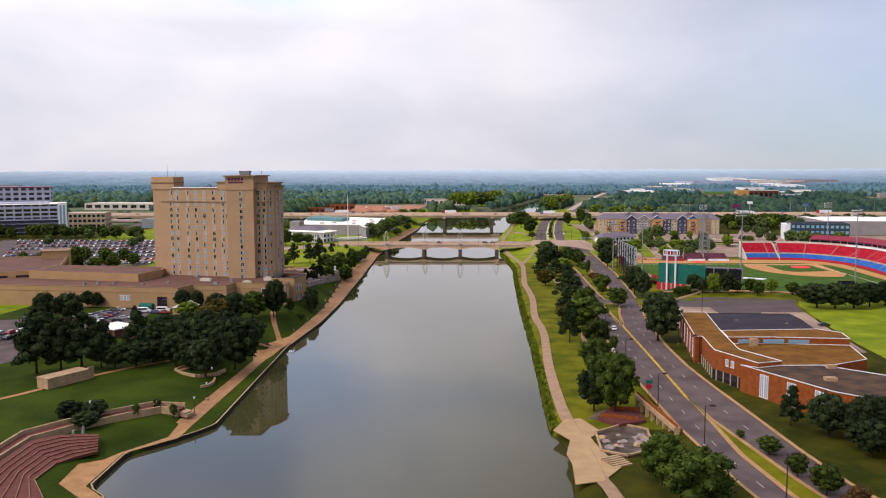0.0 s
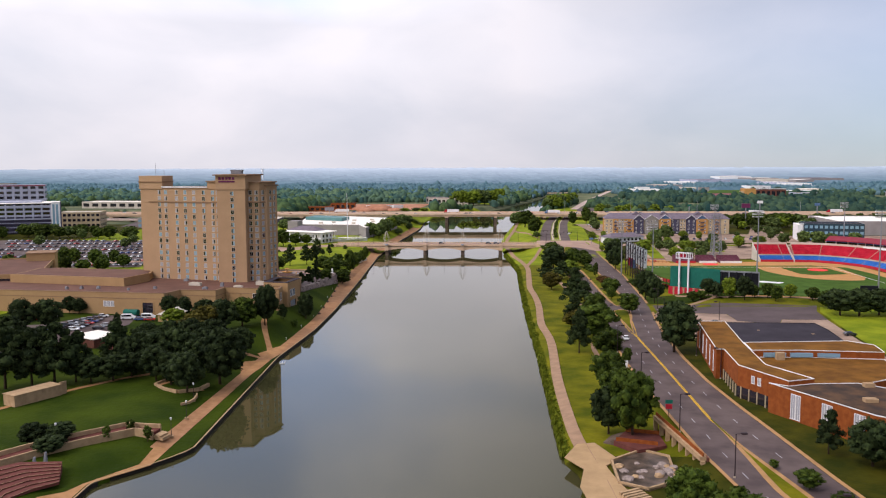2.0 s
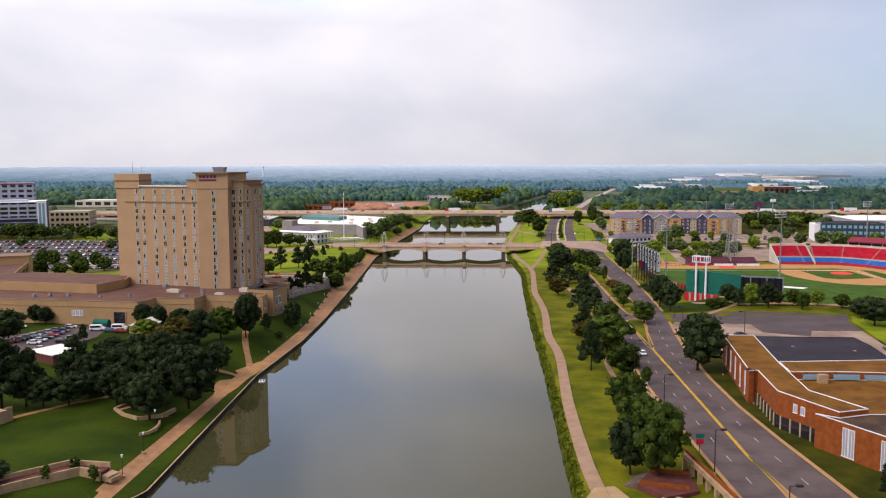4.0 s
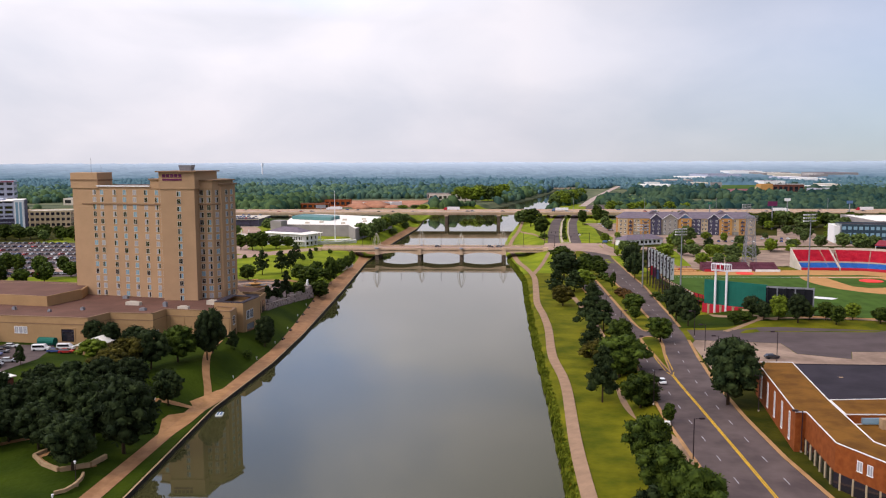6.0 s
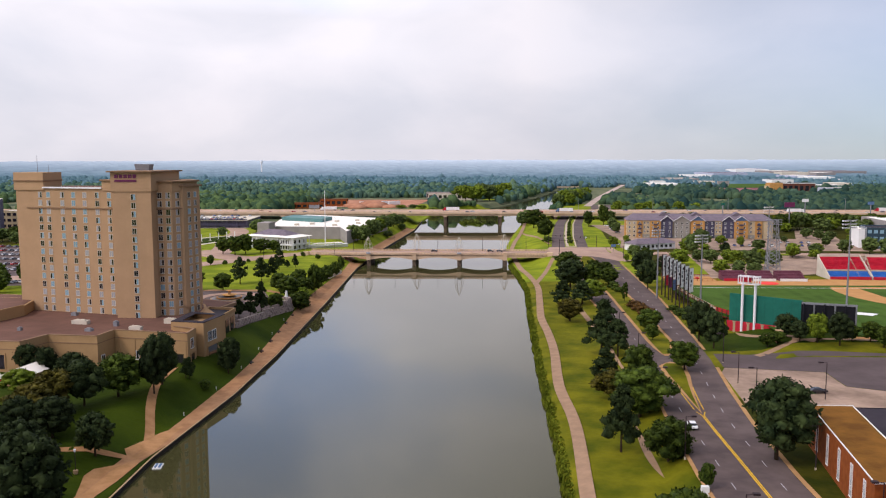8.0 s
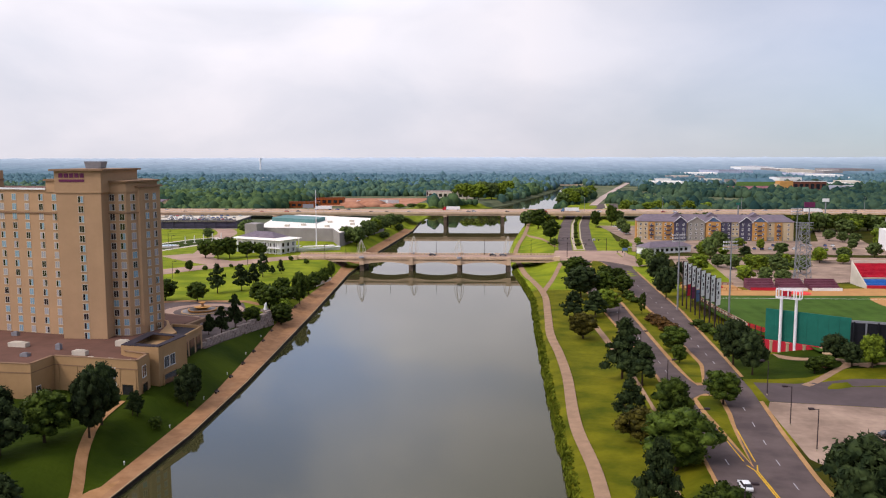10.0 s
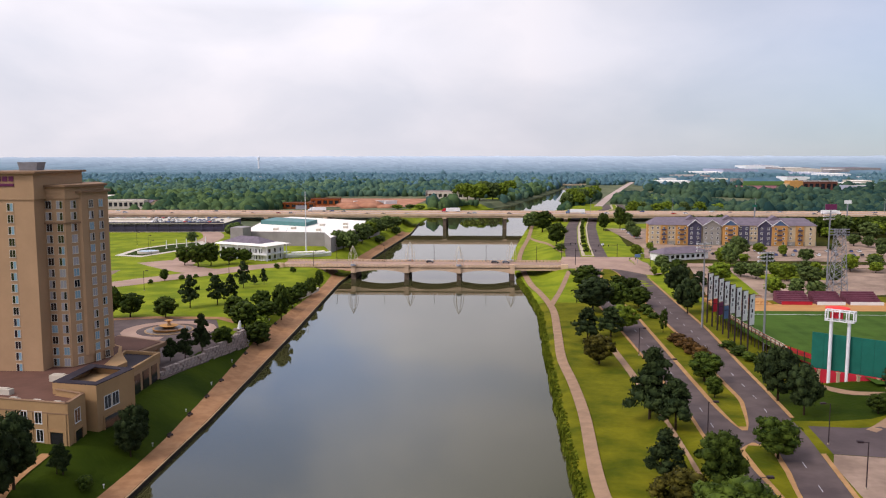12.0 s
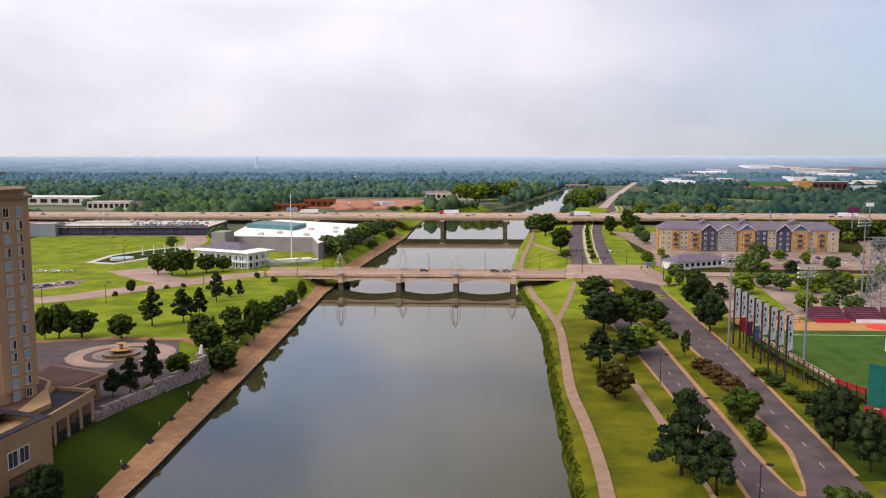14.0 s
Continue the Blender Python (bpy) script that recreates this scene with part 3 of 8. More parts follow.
for nm, f in (("yellow_line_west", lambda y: 0.5 * (along(ML, y) + along(MR, y)) - (0.22 if y < 333 else 0.5 * (along(MR, y) - along(ML, y)) + 0.45)), ("yellow_line_east", lambda y: 0.5 * (along(ML, y) + along(MR, y)) + (0.22 if y < 333 else 0.5 * (along(MR, y) - along(ML, y)) + 0.45))):
    band(nm, lambda y, f=f: f(y) - 0.14, lambda y, f=f: f(y) + 0.14, 226, 334, 0.09, YELLOW, "yellow centre line on the asphalt", "road marking", 3)
    band(nm + "_far", lambda y, f=f: f(y) - 0.12, lambda y, f=f: f(y) + 0.12, 336, 380, 0.09, YELLOW, "yellow edge line on the asphalt", "road marking", 3)

# cross street, junction and streets beyond the bridge
patch("junction", [(44, 640), (90, 640), (100, 646), (100, 668), (92, 676), (90, 690), (48, 690), (44, 664)], 0.09, CROSSROAD, "pale worn paving of a street junction", "road")
CW = [(690, 50), (768, 56), (885, 68), (1000, 84), (1120, 130), (1290, 150)]
band("street_beyond_west", CW, lambda y: along(CW, y) + 9.0, 690, 1200, 0.09, ASPHALT, "asphalt street running on under the highway", "road", 8)
band("street_beyond_east", lambda y: along(CW, y) + 17, lambda y: along(CW, y) + 24.5, 690, 1200, 0.09, ASPHALT, "asphalt street running on under the highway", "road", 8)
band("median_beyond_kerb", lambda y: along(CW, y) + 9.6, lambda y: along(CW, y) + 16.9, 694, 1200, 0.14, CONCRETE, "pale kerb round a median", "kerb", 8)
band("median_beyond", lambda y: along(CW, y) + 11.6, lambda y: along(CW, y) + 15.9, 697, 1200, 0.2, GRASS, "grass median between two streets", "median", 8)
ribbon("cross_street_east", [(96, 657), (150, 655), (260, 650), (420, 640)], 14, 0.08, CROSSROAD, "pale asphalt cross street", "road", 6)
ribbon("cross_street_west", [(-80, 650), (-100, 650), (-120, 641), (-140, 616), (-160, 592), (-180, 570), (-260, 520)], 17, 0.10, CROSSROAD, "pale curving street along a lawn", "road", 4)
ribbon("side_street", [(-186, 660), (-172, 645), (-150, 625), (-140, 622)], 19, 0.09, CROSSROAD, "pale side street", "road", 4)
ribbon("curving_street", [(-165, 640), (-175, 690), (-190, 740), (-198, 800), (-220, 850), (-245, 890)], 15, 0.08, CROSSROAD, "pale curving street past a memorial lawn", "road", 4)

# paths and the left bank
band("river_wall", lambda y: left_bank(y) - 0.15, lambda y: left_bank(y) + 0.25, 100, 1000, 0.16, SANDSTONE, "tan stone cap of the river wall", "wall", 3)
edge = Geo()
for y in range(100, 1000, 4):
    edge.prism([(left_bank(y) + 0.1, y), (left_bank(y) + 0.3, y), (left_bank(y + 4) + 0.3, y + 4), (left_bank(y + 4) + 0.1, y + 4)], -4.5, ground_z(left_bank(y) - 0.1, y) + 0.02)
solid("river_wall_face", edge, RIVERFACE, "dark face of the river wall above the water", "wall", kind="structure")
PL = [(206, -76.8), (236, -76.3), (272, -75.9), (300, -75.6), (316, -72.9), (335, -72.2), (365, -71.3), (383, -71.5), (410, -72.9), (440, -74.7), (484, -77.5), (530, -78.5), (608, -79.1), (660, -81.5)]
PR = [(206, -72.6), (236, -72.4), (272, -72.2), (292, -71.8), (308, -69.2), (316, -68.6), (335, -67.3), (350, -66.5), (397, -66.3), (500, -69.1), (622, -73.5), (660, -73.7)]
band("promenade", PL, PR, 206, 645, 0.10, BRICKWALK, "tan brick promenade along the river wall", "path", 3)
band("promenade_beyond", lambda y: left_bank(y) - 8, lambda y: left_bank(y) - 0.3, 665, 900, 0.08, BRICKWALK, "tan brick promenade beyond the bridge", "path", 6)
patch("river_plaza", [(-90, 130), (-72.6, 130), (-72.8, 141), (-74.8, 159), (-80.9, 164.8), (-81.6, 184.5), (-72.6, 196), (-72.6, 207), (-76, 207), (-75.4, 196.5), (-82.5, 185), (-84.2, 180.5), (-88.3, 177), (-87.1, 165.7), (-79.5, 158.7), (-84, 146)], 0.09, ORANGEPATH, "tan concrete quay plaza at the water", "path")
for nm, pts, w in (("park_path", [(-72, 303), (-76, 315), (-80.5, 327), (-84.5, 342), (-86, 358)], 2.2), ("park_path_west", [(-71.5, 301), (-79, 298), (-87, 294), (-100, 290)], 2.2),
                   ("lawn_path", [(-150, 205), (-132, 223), (-120.7, 244.7), (-108.8, 262), (-99.6, 270), (-93, 270)], 2.0),
                   ("ring_path", [(-92, 262), (-94.5, 257), (-86, 250.4), (-80, 254)], 1.6)):
    ribbon(nm, pts, w, 0.12, ORANGEPATH, "orange tan footpath through a park", "path")
patch("park_plaza", [(-78.2, 286.2), (-78.0, 290), (-74.2, 296), (-72, 299.5), (-70.9, 296), (-71.2, 286), (-72.6, 274), (-73.2, 270), (-75.6, 277)], 0.13, ORANGEPATH, "orange tan paved corner beside the promenade", "path")
patch("park_fork", [(-70.5, 300), (-70.3, 322), (-74, 316), (-77, 303), (-74, 298)], 0.14, ORANGEPATH, "orange tan paving where footpaths meet", "path")

# right bank
ribbon("river_path", [(30, 120), (27.6, 158), (26, 170), (25, 190), (23.6, 212), (23.4, 232), (24.2, 270), (26.8, 322), (26.0, 358), (28.0, 400), (28.2, 430), (27.6, 461), (29.5, 500), (31.2, 544), (28.6, 584), (25.6, 612), (24, 650), (23, 700), (27, 760), (36, 850), (46, 980)], 3.0, 0.32, PATHTAN, "pinkish tan footpath along the grassy bank", "path")
ribbon("path_branch", [(30.5, 550), (33.5, 566), (40, 600), (46.5, 632)], 2.5, 0.16, PATHTAN, "tan footpath branch climbing to the street", "path")
ribbon("path_beyond", [(36, 850), (42, 790), (50, 712)], 2.4, 0.14, PATHTAN, "tan footpath branch beyond the bridge", "path")
ribbon("side_path", [(47.9, 252), (47.9, 264), (47.2, 275), (44.2, 284.5), (41.9, 292), (41.0, 302), (41.7, 316), (44.3, 338), (46, 350), (47, 400), (46.8, 440), (46, 470), (45.5, 490)], 2.3, 0.14, PATHTAN, "pale footpath beside the boulevard", "path")
reeds = Geo()
rng = np.random.RandomState(4)
for k in range(5200):
    y = 205 + 435 * rng.rand()
    x = right_bank(y) - 0.7 + rng.rand() * 2.4
    h, a = 0.1 + 0.45 * rng.rand(), rng.rand() * 6.28
    z = min(-0.4, ground_z(x, y)) - 1.3 if x < right_bank(y) + 0.4 else ground_z(x, y) - 0.2
    c, s = math.cos(a) * 0.5, math.sin(a) * 0.5
    reeds.add([(x - c, y - s, z), (x + c, y + s, z), (x + s * 0.4, y - c * 0.4, z + h + (1.2 if x < right_bank(y) + 0.4 else 0.2))], [(0, 1, 2)])
solid("bank_reeds", reeds, REED, "rough green reeds along the river bank", "reeds", kind="stuff")

# parking and yards
patch("parking_lot", [(79, 378), (80.6, 396), (92, 395), (115, 394), (153, 392), (149.8, 382), (146, 362), (127, 362), (122.5, 352), (107.7, 358.7), (108, 373.8)], 0.075, NEWASPHALT, "patched purple-grey asphalt parking lot", "parking lot")
patch("concrete_yard", [(73.5, 338), (79, 326), (90, 323), (122, 311), (123, 282), (136, 285), (138, 303), (142, 335), (146, 361.8), (127.1, 361.8), (122.6, 351.8), (107.5, 358.5), (107.8, 373.6), (79, 377.8), (76.5, 372)], 0.065, LOTPAVE, "pale concrete yard beside a brick building", "parking lot")
patch("east_lawn", [(154.4, 391), (150.6, 380), (143, 334), (139, 300), (136, 240), (240, 230), (240, 384)], 0.07, GRASS, "bright mown lawn beside a concrete yard", "lawn")
patch("hotel_lot", [(-200, 318), (-196, 296), (-176, 276), (-172, 236), (-160, 236), (-156, 262), (-150, 282), (-140, 298), (-134, 330), (-138, 348), (-156, 350), (-166, 330)], 0.07, ASPHALT, "asphalt parking lot below the hotel", "parking lot")
patch("west_lot", [(-300, 500), (-204, 512), (-222, 575), (-262, 690), (-400, 690), (-360, 590)], 0.07, ASPHALT, "large asphalt parking lot full of cars", "parking lot")
patch("apartment_lot", [(96, 690), (104, 735), (100, 880), (135, 880), (128, 758), (235, 752), (262, 830), (285, 825), (262, 735), (420, 735), (420, 664), (235, 672), (150, 676)], 0.07, LOTPAVE, "pale asphalt parking lot before an apartment block", "parking lot")
patch("stadium_lot", [(100, 560), (112, 648), (240, 642), (236, 585), (170, 560), (118, 545)], 0.07, LOTPAVE, "pale asphalt parking lot beside a ball park", "parking lot")
patch("lawn_strip", [(137, 605), (172, 603), (174, 622), (138, 624)], 0.12, GRASS, "grass island between parking lots", "lawn")
patch("lawn_strip", [(113, 560), (121, 560), (130, 640), (120, 641)], 0.12, GRASS, "grass strip beside a parking lot", "lawn")
patch("lawn_strip", [(128, 652), (196, 646), (198, 656), (129, 662)], 0.12, GRASS, "grass strip between parking lots", "lawn")
patch("street_lot", [(-208, 585), (-186, 604), (-190, 625), (-225, 600)], 0.08, LOTPAVE, "small asphalt lot by the street", "parking lot")
patch("north_yard", [(-360, 842), (-222, 850), (-246, 925), (-300, 948), (-380, 948)], 0.06, NEWASPHALT, "dark asphalt lot under the highway", "parking lot")
patch("red_earth_yard", [(-260, 1150), (-85, 1150), (-75, 1330), (-230, 1330)], 0.3, BRICKDIRT, "bare red earth of a brick yard", "yard")


# ---- hotel ----
def facade_window(w, h, pane_mat, frame_mat):
    """A window with a raised frame, a mullion and a sill; meshes shared by all of the kind. Local: x along the wall, -y outwards."""
    f = Geo()
    t = 0.12
    f.box(-w / 2, -0.10, 0, -w / 2 + t, 0.02, h).box(w / 2 - t, -0.10, 0, w / 2, 0.02, h).box(-w / 2 + t, -0.10, h - t, w / 2 - t, 0.02, h)
    f.box(-w / 2 - 0.08, -0.18, -0.14, w / 2 + 0.08, 0.02, 0.0).box(-0.04, -0.08, 0.0, 0.04, 0.02, h - t)
    p = Geo().box(-w / 2 + t, -0.05, 0.0, -0.04, 0.01, h - t).box(0.04, -0.05, 0.0, w / 2 - t, 0.01, h - t)
    return f.mesh("window_frame", frame_mat), p.mesh("pane", pane_mat)


KINDS = {k: facade_window(1.6, 1.9, m, PALECON) for k, m in (("pale", PANE), ("blue", PANEBLUE), ("dark", PANEDARK), ("split", PANE), ("drawn", PANEDARK))}
for kind, other in (("split", PANEDARK), ("drawn", PANEBLUE)):
    KINDS[kind][1].materials.append(other)
    for q in list(KINDS[kind][1].polygons)[6:]:
        q.material_index = 1


def put_window(parent, a, b, s, z, kinds, pick):
    """A window on the wall from a to b, s metres along it, in the parent's coordinates."""
    d = Vector((b[0] - a[0], b[1] - a[1])).normalized()
    frame_mesh, pane_mesh = kinds[pick]
    w = part("window", frame_mesh, None, parent)
    w.matrix_basis = pose(a[0] + d.x * s, a[1] + d.y * s, z, 0, 0, math.degrees(math.atan2(d.y, d.x)))
    part("pane", pane_mesh, None, w)
    return w


def build_hotel():
    h = thing("hotel", (-120, 400, 4.3), 0, "tan stucco hotel tower with rows of windows above a low podium", "hotel")
    ox, oy, oz = -120, 400, 4.3

    def rel(poly):
        return [(x - ox, y - oy) for x, y in poly]

    P1, P2, P3, P4, P5, P6, P7, P8 = (-159.5, 408), (-118.5, 398), (-118.5, 393.5), (-105.5, 393.5), (-105.5, 398), (-100.3, 398), (-98, 402), (-95.4, 410.2)
    back = [(-104.5, 425), (-159.5, 430)]
    whole = [P1, P2, P3, P4, P5, P6, P7, P8] + back
    part("tower_wall", Geo().prism(rel(whole), 6, 55.0 - oz), STUCCO, h, "tan stucco tower wall")
    part("west_pylon", Geo().prism(rel([(-160, 407.7), (-147.8, 404.7), (-146, 414), (-160, 418)]), 50, 60.4 - oz), STUCCO, h)
    part("step_block", Geo().prism(rel([(-124.6, 399.2), (-118.5, 397.7), (-118.5, 412), (-124.6, 412)]), 50, 58 - oz), STUCCO, h)
    part("crown_block", Geo().prism(rel([(-118.8, 393.2), (-105.2, 393.2), (-103, 413), (-118.8, 416)]), 50, 61.0 - oz), STUCCO, h)
    part("east_crown", Geo().prism(rel([(-105.6, 397.7), (-100, 397.7), (-97.6, 402), (-95.5, 409.5), (-103, 420), (-105.6, 420)]), 50, 57.6 - oz), STUCCO, h)
    part("east_bay", Geo().prism(rel([(-98.9, 401.2), (-97.7, 401.4), (-95.0, 410.2), (-103.4, 423.6), (-105, 420)]), 10, 55.9 - oz), STUCCO, h)
    for poly, z in (([(-160.2, 407.4), (-147.6, 404.4), (-145.8, 414.2), (-160.2, 418.2)], 57.3), ([(-125.2, 398.8), (-118.2, 396.9), (-118.2, 412), (-125.2, 412.4)], 57.6),
                    ([(-119.8, 392.2), (-104.2, 392.2), (-102, 413.6), (-119.8, 416.8)], 60.6), ([(-105.4, 396.8), (-99.4, 396.8), (-96.8, 401.4), (-94.6, 409.5), (-102.6, 420.6), (-105.4, 420.6)], 57.2), ([(-99.4, 400.2), (-97.0, 400.4), (-94.1, 410.3), (-103.2, 424.4), (-105, 420)], 55.6)):
        part("cornice", Geo().prism(rel(poly), z - oz, z - oz + 0.5), TRIMTAN, h, "brown moulded cornice")
    belt = Geo()
    for z in (48.0,):
        for a, b in (((-155.2, 407.0), P2), (P5, P6), (P6, P7), (P7, P8)):
            belt.wall((b[0] - ox, b[1] - oy), (a[0] - ox, a[1] - oy), z - oz, z - oz + 0.45, 0.35)
    part("belt_course", belt, TRIMTAN, h)
    part("parapet_cap", Geo().wall((P2[0] - ox - 6.1, P2[1] - oy + 1.3), (P1[0] - ox + 11.4, P1[1] - oy - 2.9), 55.0 - oz, 55.5 - oz, 0.5), WHITE, h, "white parapet cap")
    part("tower_roof", Geo().prism(rel([(-159, 411), (-119, 401), (-119, 424), (-159, 428)]), 55.0 - oz, 55.15 - oz), GRAVELROOF, h)
    plant = Geo()
    lo, hi = 61.1 - oz, 63.2 - oz
    v = [(-2.2, -1.8, lo), (2.2, -1.8, lo), (2.2, 1.8, lo), (-2.2, 1.8, lo), (-2.6, -2.1, hi), (2.6, -2.1, hi), (2.6, 2.1, hi), (-2.6, 2.1, hi)]
    plant.add([(x + 7.5, y + 6, z) for x, y, z in v], [(3, 2, 1, 0), (4, 5, 6, 7), (0, 1, 5, 4), (1, 2, 6, 5), (2, 3, 7, 6), (3, 0, 4, 7)])
    part("roof_plant", plant, STEEL, h, "dark grey flared rooftop plant screen")
    part("aerial", Geo().tube((-33, 11, 56), (-33, 11, 62), 0.12, 0.05, 6), STEEL, h)
    part("aerial", Geo().tube((-29, 11, 56), (-29, 11, 59), 0.06, 0.04, 6), STEEL, h)
    # sign as plain bars on the crown
    for k in range(5):
        part("sign_bar", Geo().box(2.6 + 1.55 * k, -6.98, 58.7 - oz, 3.75 + 1.55 * k, -6.82, 59.9 - oz), PURPLE, h, "dark purple sign bar on the crown")
    part("sign_strip", Geo().box(2.6, -6.98, 57.5 - oz, 10.0, -6.82, 58.2 - oz), PURPLE, h, "dark purple sign strip")
    r = random.Random(7)
    base, floor = 12.25 - oz, 2.83
    cols = [(P1, P2, s) for s in (10.2, 13.6, 19.4, 24.0, 28.6, 33.7, 38.5, 41.0)] + [(P5, P6, s) for s in (1.1, 3.9)] + [(P6, P7, 2.3)] + [((P7[0] - 0.1, P7[1] - 0.7), P8, s) for s in (3.2, 6.6)]
    for a, b, s in cols:
        d = Vector((b[0] - a[0], b[1] - a[1])).normalized()
        n = Vector((d.y, -d.x)) * (0.5 if a[0] > -98.5 else 0.0)
        for k in range(15):
            blue = 0.5 if s in (24.0, 28.6) or a is P5 or a[0] > -99 else 0.18
            u = r.random()
            pick = "dark" if u < 0.12 else ("split" if u < 0.38 else ("drawn" if u < 0.5 else ("blue" if u < 0.5 + 0.6 * blue else "pale")))
            put_window(h, (a[0] - ox + n.x, a[1] - oy + n.y), (b[0] - ox + n.x, b[1] - oy + n.y), s, base + floor * k, KINDS, pick)
    for k in range(16):
        put_window(h, (P3[0] - ox, P3[1] - oy), (P4[0] - ox, P4[1] - oy), 7.0, base + floor * k - 0.3, KINDS, "dark" if r.random() < 0.5 else "drawn")

    # podium
    pod = [(-230, 362), (-181, 356.5), (-127.5, 350), (-124.5, 360), (-109, 358.5), (-107.8, 367.5), (-83.7, 363), (-83.9, 371), (-91.5, 374), (-91, 392), (-89, 404), (-95, 414), (-98, 421), (-106, 427), (-230, 448)]
    part("podium_wall", Geo().prism(rel(pod), -2.0, 11.9 - oz), STUCCO2, h, "pale tan stucco podium wall")
    par, cap = Geo(), Geo()
    for a, b in zip(pod[:8], pod[1:9]):
        par.wall((a[0] - ox, a[1] - oy), (b[0] - ox, b[1] - oy), 11.9 - oz, 13.3 - oz, 0.6)
        cap.wall((a[0] - ox - 0.0, a[1] - oy - 0.12), (b[0] - ox, b[1] - oy - 0.12), 13.3 - oz, 13.45 - oz, 0.8)
        cap.wall((a[0] - ox, a[1] - oy - 0.10), (b[0] - ox, b[1] - oy - 0.10), 10.9 - oz, 11.15 - oz, 0.2)
    part("podium_parapet", par, STUCCO2, h)
    part("parapet_coping", cap, TRIMTAN, h)
    inner = [(-229, 363), (-181, 357.4), (-128.2, 351), (-125.3, 361), (-109.8, 359.4), (-108.6, 368.5), (-84.7, 364), (-84.9, 370.5), (-92.3, 373.5), (-92, 392), (-96, 414), (-98.6, 420.4), (-106.4, 426.2), (-229, 447)]
    part("podium_roof", Geo().prism(rel(inner), 11.8 - oz, 11.96 - oz), GRAVELROOF, h, "reddish brown gravel roof")
    part("ballroom_block", Geo().prism(rel([(-215, 391), (-194.5, 386.8), (-156.5, 378.8), (-152, 396), (-156, 412), (-215, 418)]), 11.9 - oz, 15.3 - oz), STUCCO2, h)
    part("ballroom_roof", Geo().prism(rel([(-214, 392), (-194.5, 387.8), (-157.3, 379.8), (-153, 396), (-156.6, 411), (-214, 417)]), 15.3 - oz, 15.42 - oz), GRAVELROOF, h)
    kerb = Geo()
    for a, b in zip([(-215, 391), (-194.5, 386.8), (-156.5, 378.8)], [(-194.5, 386.8), (-156.5, 378.8), (-152, 396)]):
        kerb.wall((a[0] - ox, a[1] - oy), (b[0] - ox, b[1] - oy), 15.3 - oz, 15.75 - oz, 0.4)
    part("ballroom_coping", kerb, STUCCO2, h)
    # corner pavilion with a sunk roof court
    A, B, C, D = (-93.0, 374.4), (-82.0, 372.4), (-79.8, 387.0), (-92, 390.5)
    part("pavilion_wall", Geo().prism(rel([A, B, C, D]), -2.5, 12.9 - oz), STUCCO2, h)
    rim = Geo()
    inner2 = [(-90.0, 376.4), (-83.3, 375.0), (-82.2, 385.6), (-89.6, 387.6)]
    for a, b in zip([A, B, C, D], [B, C, D, A]):
        rim.wall((a[0] - ox, a[1] - oy), (b[0] - ox, b[1] - oy), 12.9 - oz, 14.6 - oz, 0.5)
    part("pavilion_parapet", rim, STUCCO2, h)
    lid = Geo()
    for a, b, c2, d2 in zip([A, B, C, D], [B, C, D, A], inner2[1:] + inner2[:1], inner2):
        lid.prism(rel([a, b, c2, d2]), 14.6 - oz, 14.8 - oz)
    part("pavilion_roof", lid, DARKROOF, h, "dark roof edge round a sunk court")
    part("entrance_block", Geo().prism(rel([(-92, 391), (-86, 392), (-85.5, 416), (-96, 418)]), -2.0, 10.6 - oz), STUCCO, h)
    part("entrance_roof", Geo().prism(rel([(-91.6, 391.6), (-86.4, 392.4), (-85.9, 415.6), (-95.6, 417.6)]), 10.6 - oz, 10.7 - oz), DARKROOF, h, "dark flat entrance roof")
    eave = Geo()
    corner = [(-92.3, 390.8), (-85.7, 391.8), (-85.2, 416.3), (-96, 418.3)]
    for a, b in zip(corner, corner[1:] + corner[:1]):
        eave.wall((a[0] - ox, a[1] - oy), (b[0] - ox, b[1] - oy), 10.2 - oz, 11.5 - oz, 0.6)
    part("entrance_parapet", eave, STUCCO2, h)
    for k in range(4):
        y = 394.5 + 5.4 * k
        # flat dark sheet on the wall, for the shade between columns
        part("entrance_bay", Geo().box(-86.05 - ox + 0.02 * k, y - oy, 4.2 - oz, -85.5 - ox + 0.02 * k, y + 3.6 - oy, 9.0 - oz), PANEDARK, h, "dark panel for the shade in an open bay")
    can = Geo().prism(rel([(-110, 421), (-93, 417), (-90, 433), (-108, 441)]), 9.4 - oz, 10.6 - oz)
    part("canopy_roof", can, TRIMTAN, h, "brown flat entrance canopy")
    part("canopy_top", Geo().prism(rel([(-109, 422), (-94, 418.4), (-91.4, 432.2), (-107.6, 439.6)]), 10.6 - oz, 10.75 - oz), GRAVELROOF, h)
    for x, y in ((-92.6, 431), (-94.4, 419.6), (-106.8, 437.5)):
        part("canopy_column", Geo().box(x - ox - 0.9, y - oy - 0.9, -1.5, x - ox + 0.9, y - oy + 0.9, 9.4 - oz), STUCCO, h)

    # openings of the podium and the pavilion
    wide = {"dark": facade_window(2.6, 3.0, PANEDARK, WHITE)}
    tall = {"dark": facade_window(1.8, 2.6, PANEDARK, WHITE)}

    def on(a, b, s, z, kinds):
        put_window(h, (a[0] - ox, a[1] - oy), (b[0] - ox, b[1] - oy), s, z - oz, kinds, "dark")

    for s in (1.9, 4.9):
        on(B, C, s + 2.0, 8.4, wide)
    on(pod[6], pod[7], 4.0, 8.2, wide)
    for s in (13.6, 17.2):
        on(pod[5], pod[6], s, 8.6, tall)
    for s in (7.2, 17.4):
        on(pod[5], pod[6], s, 4.7, tall)
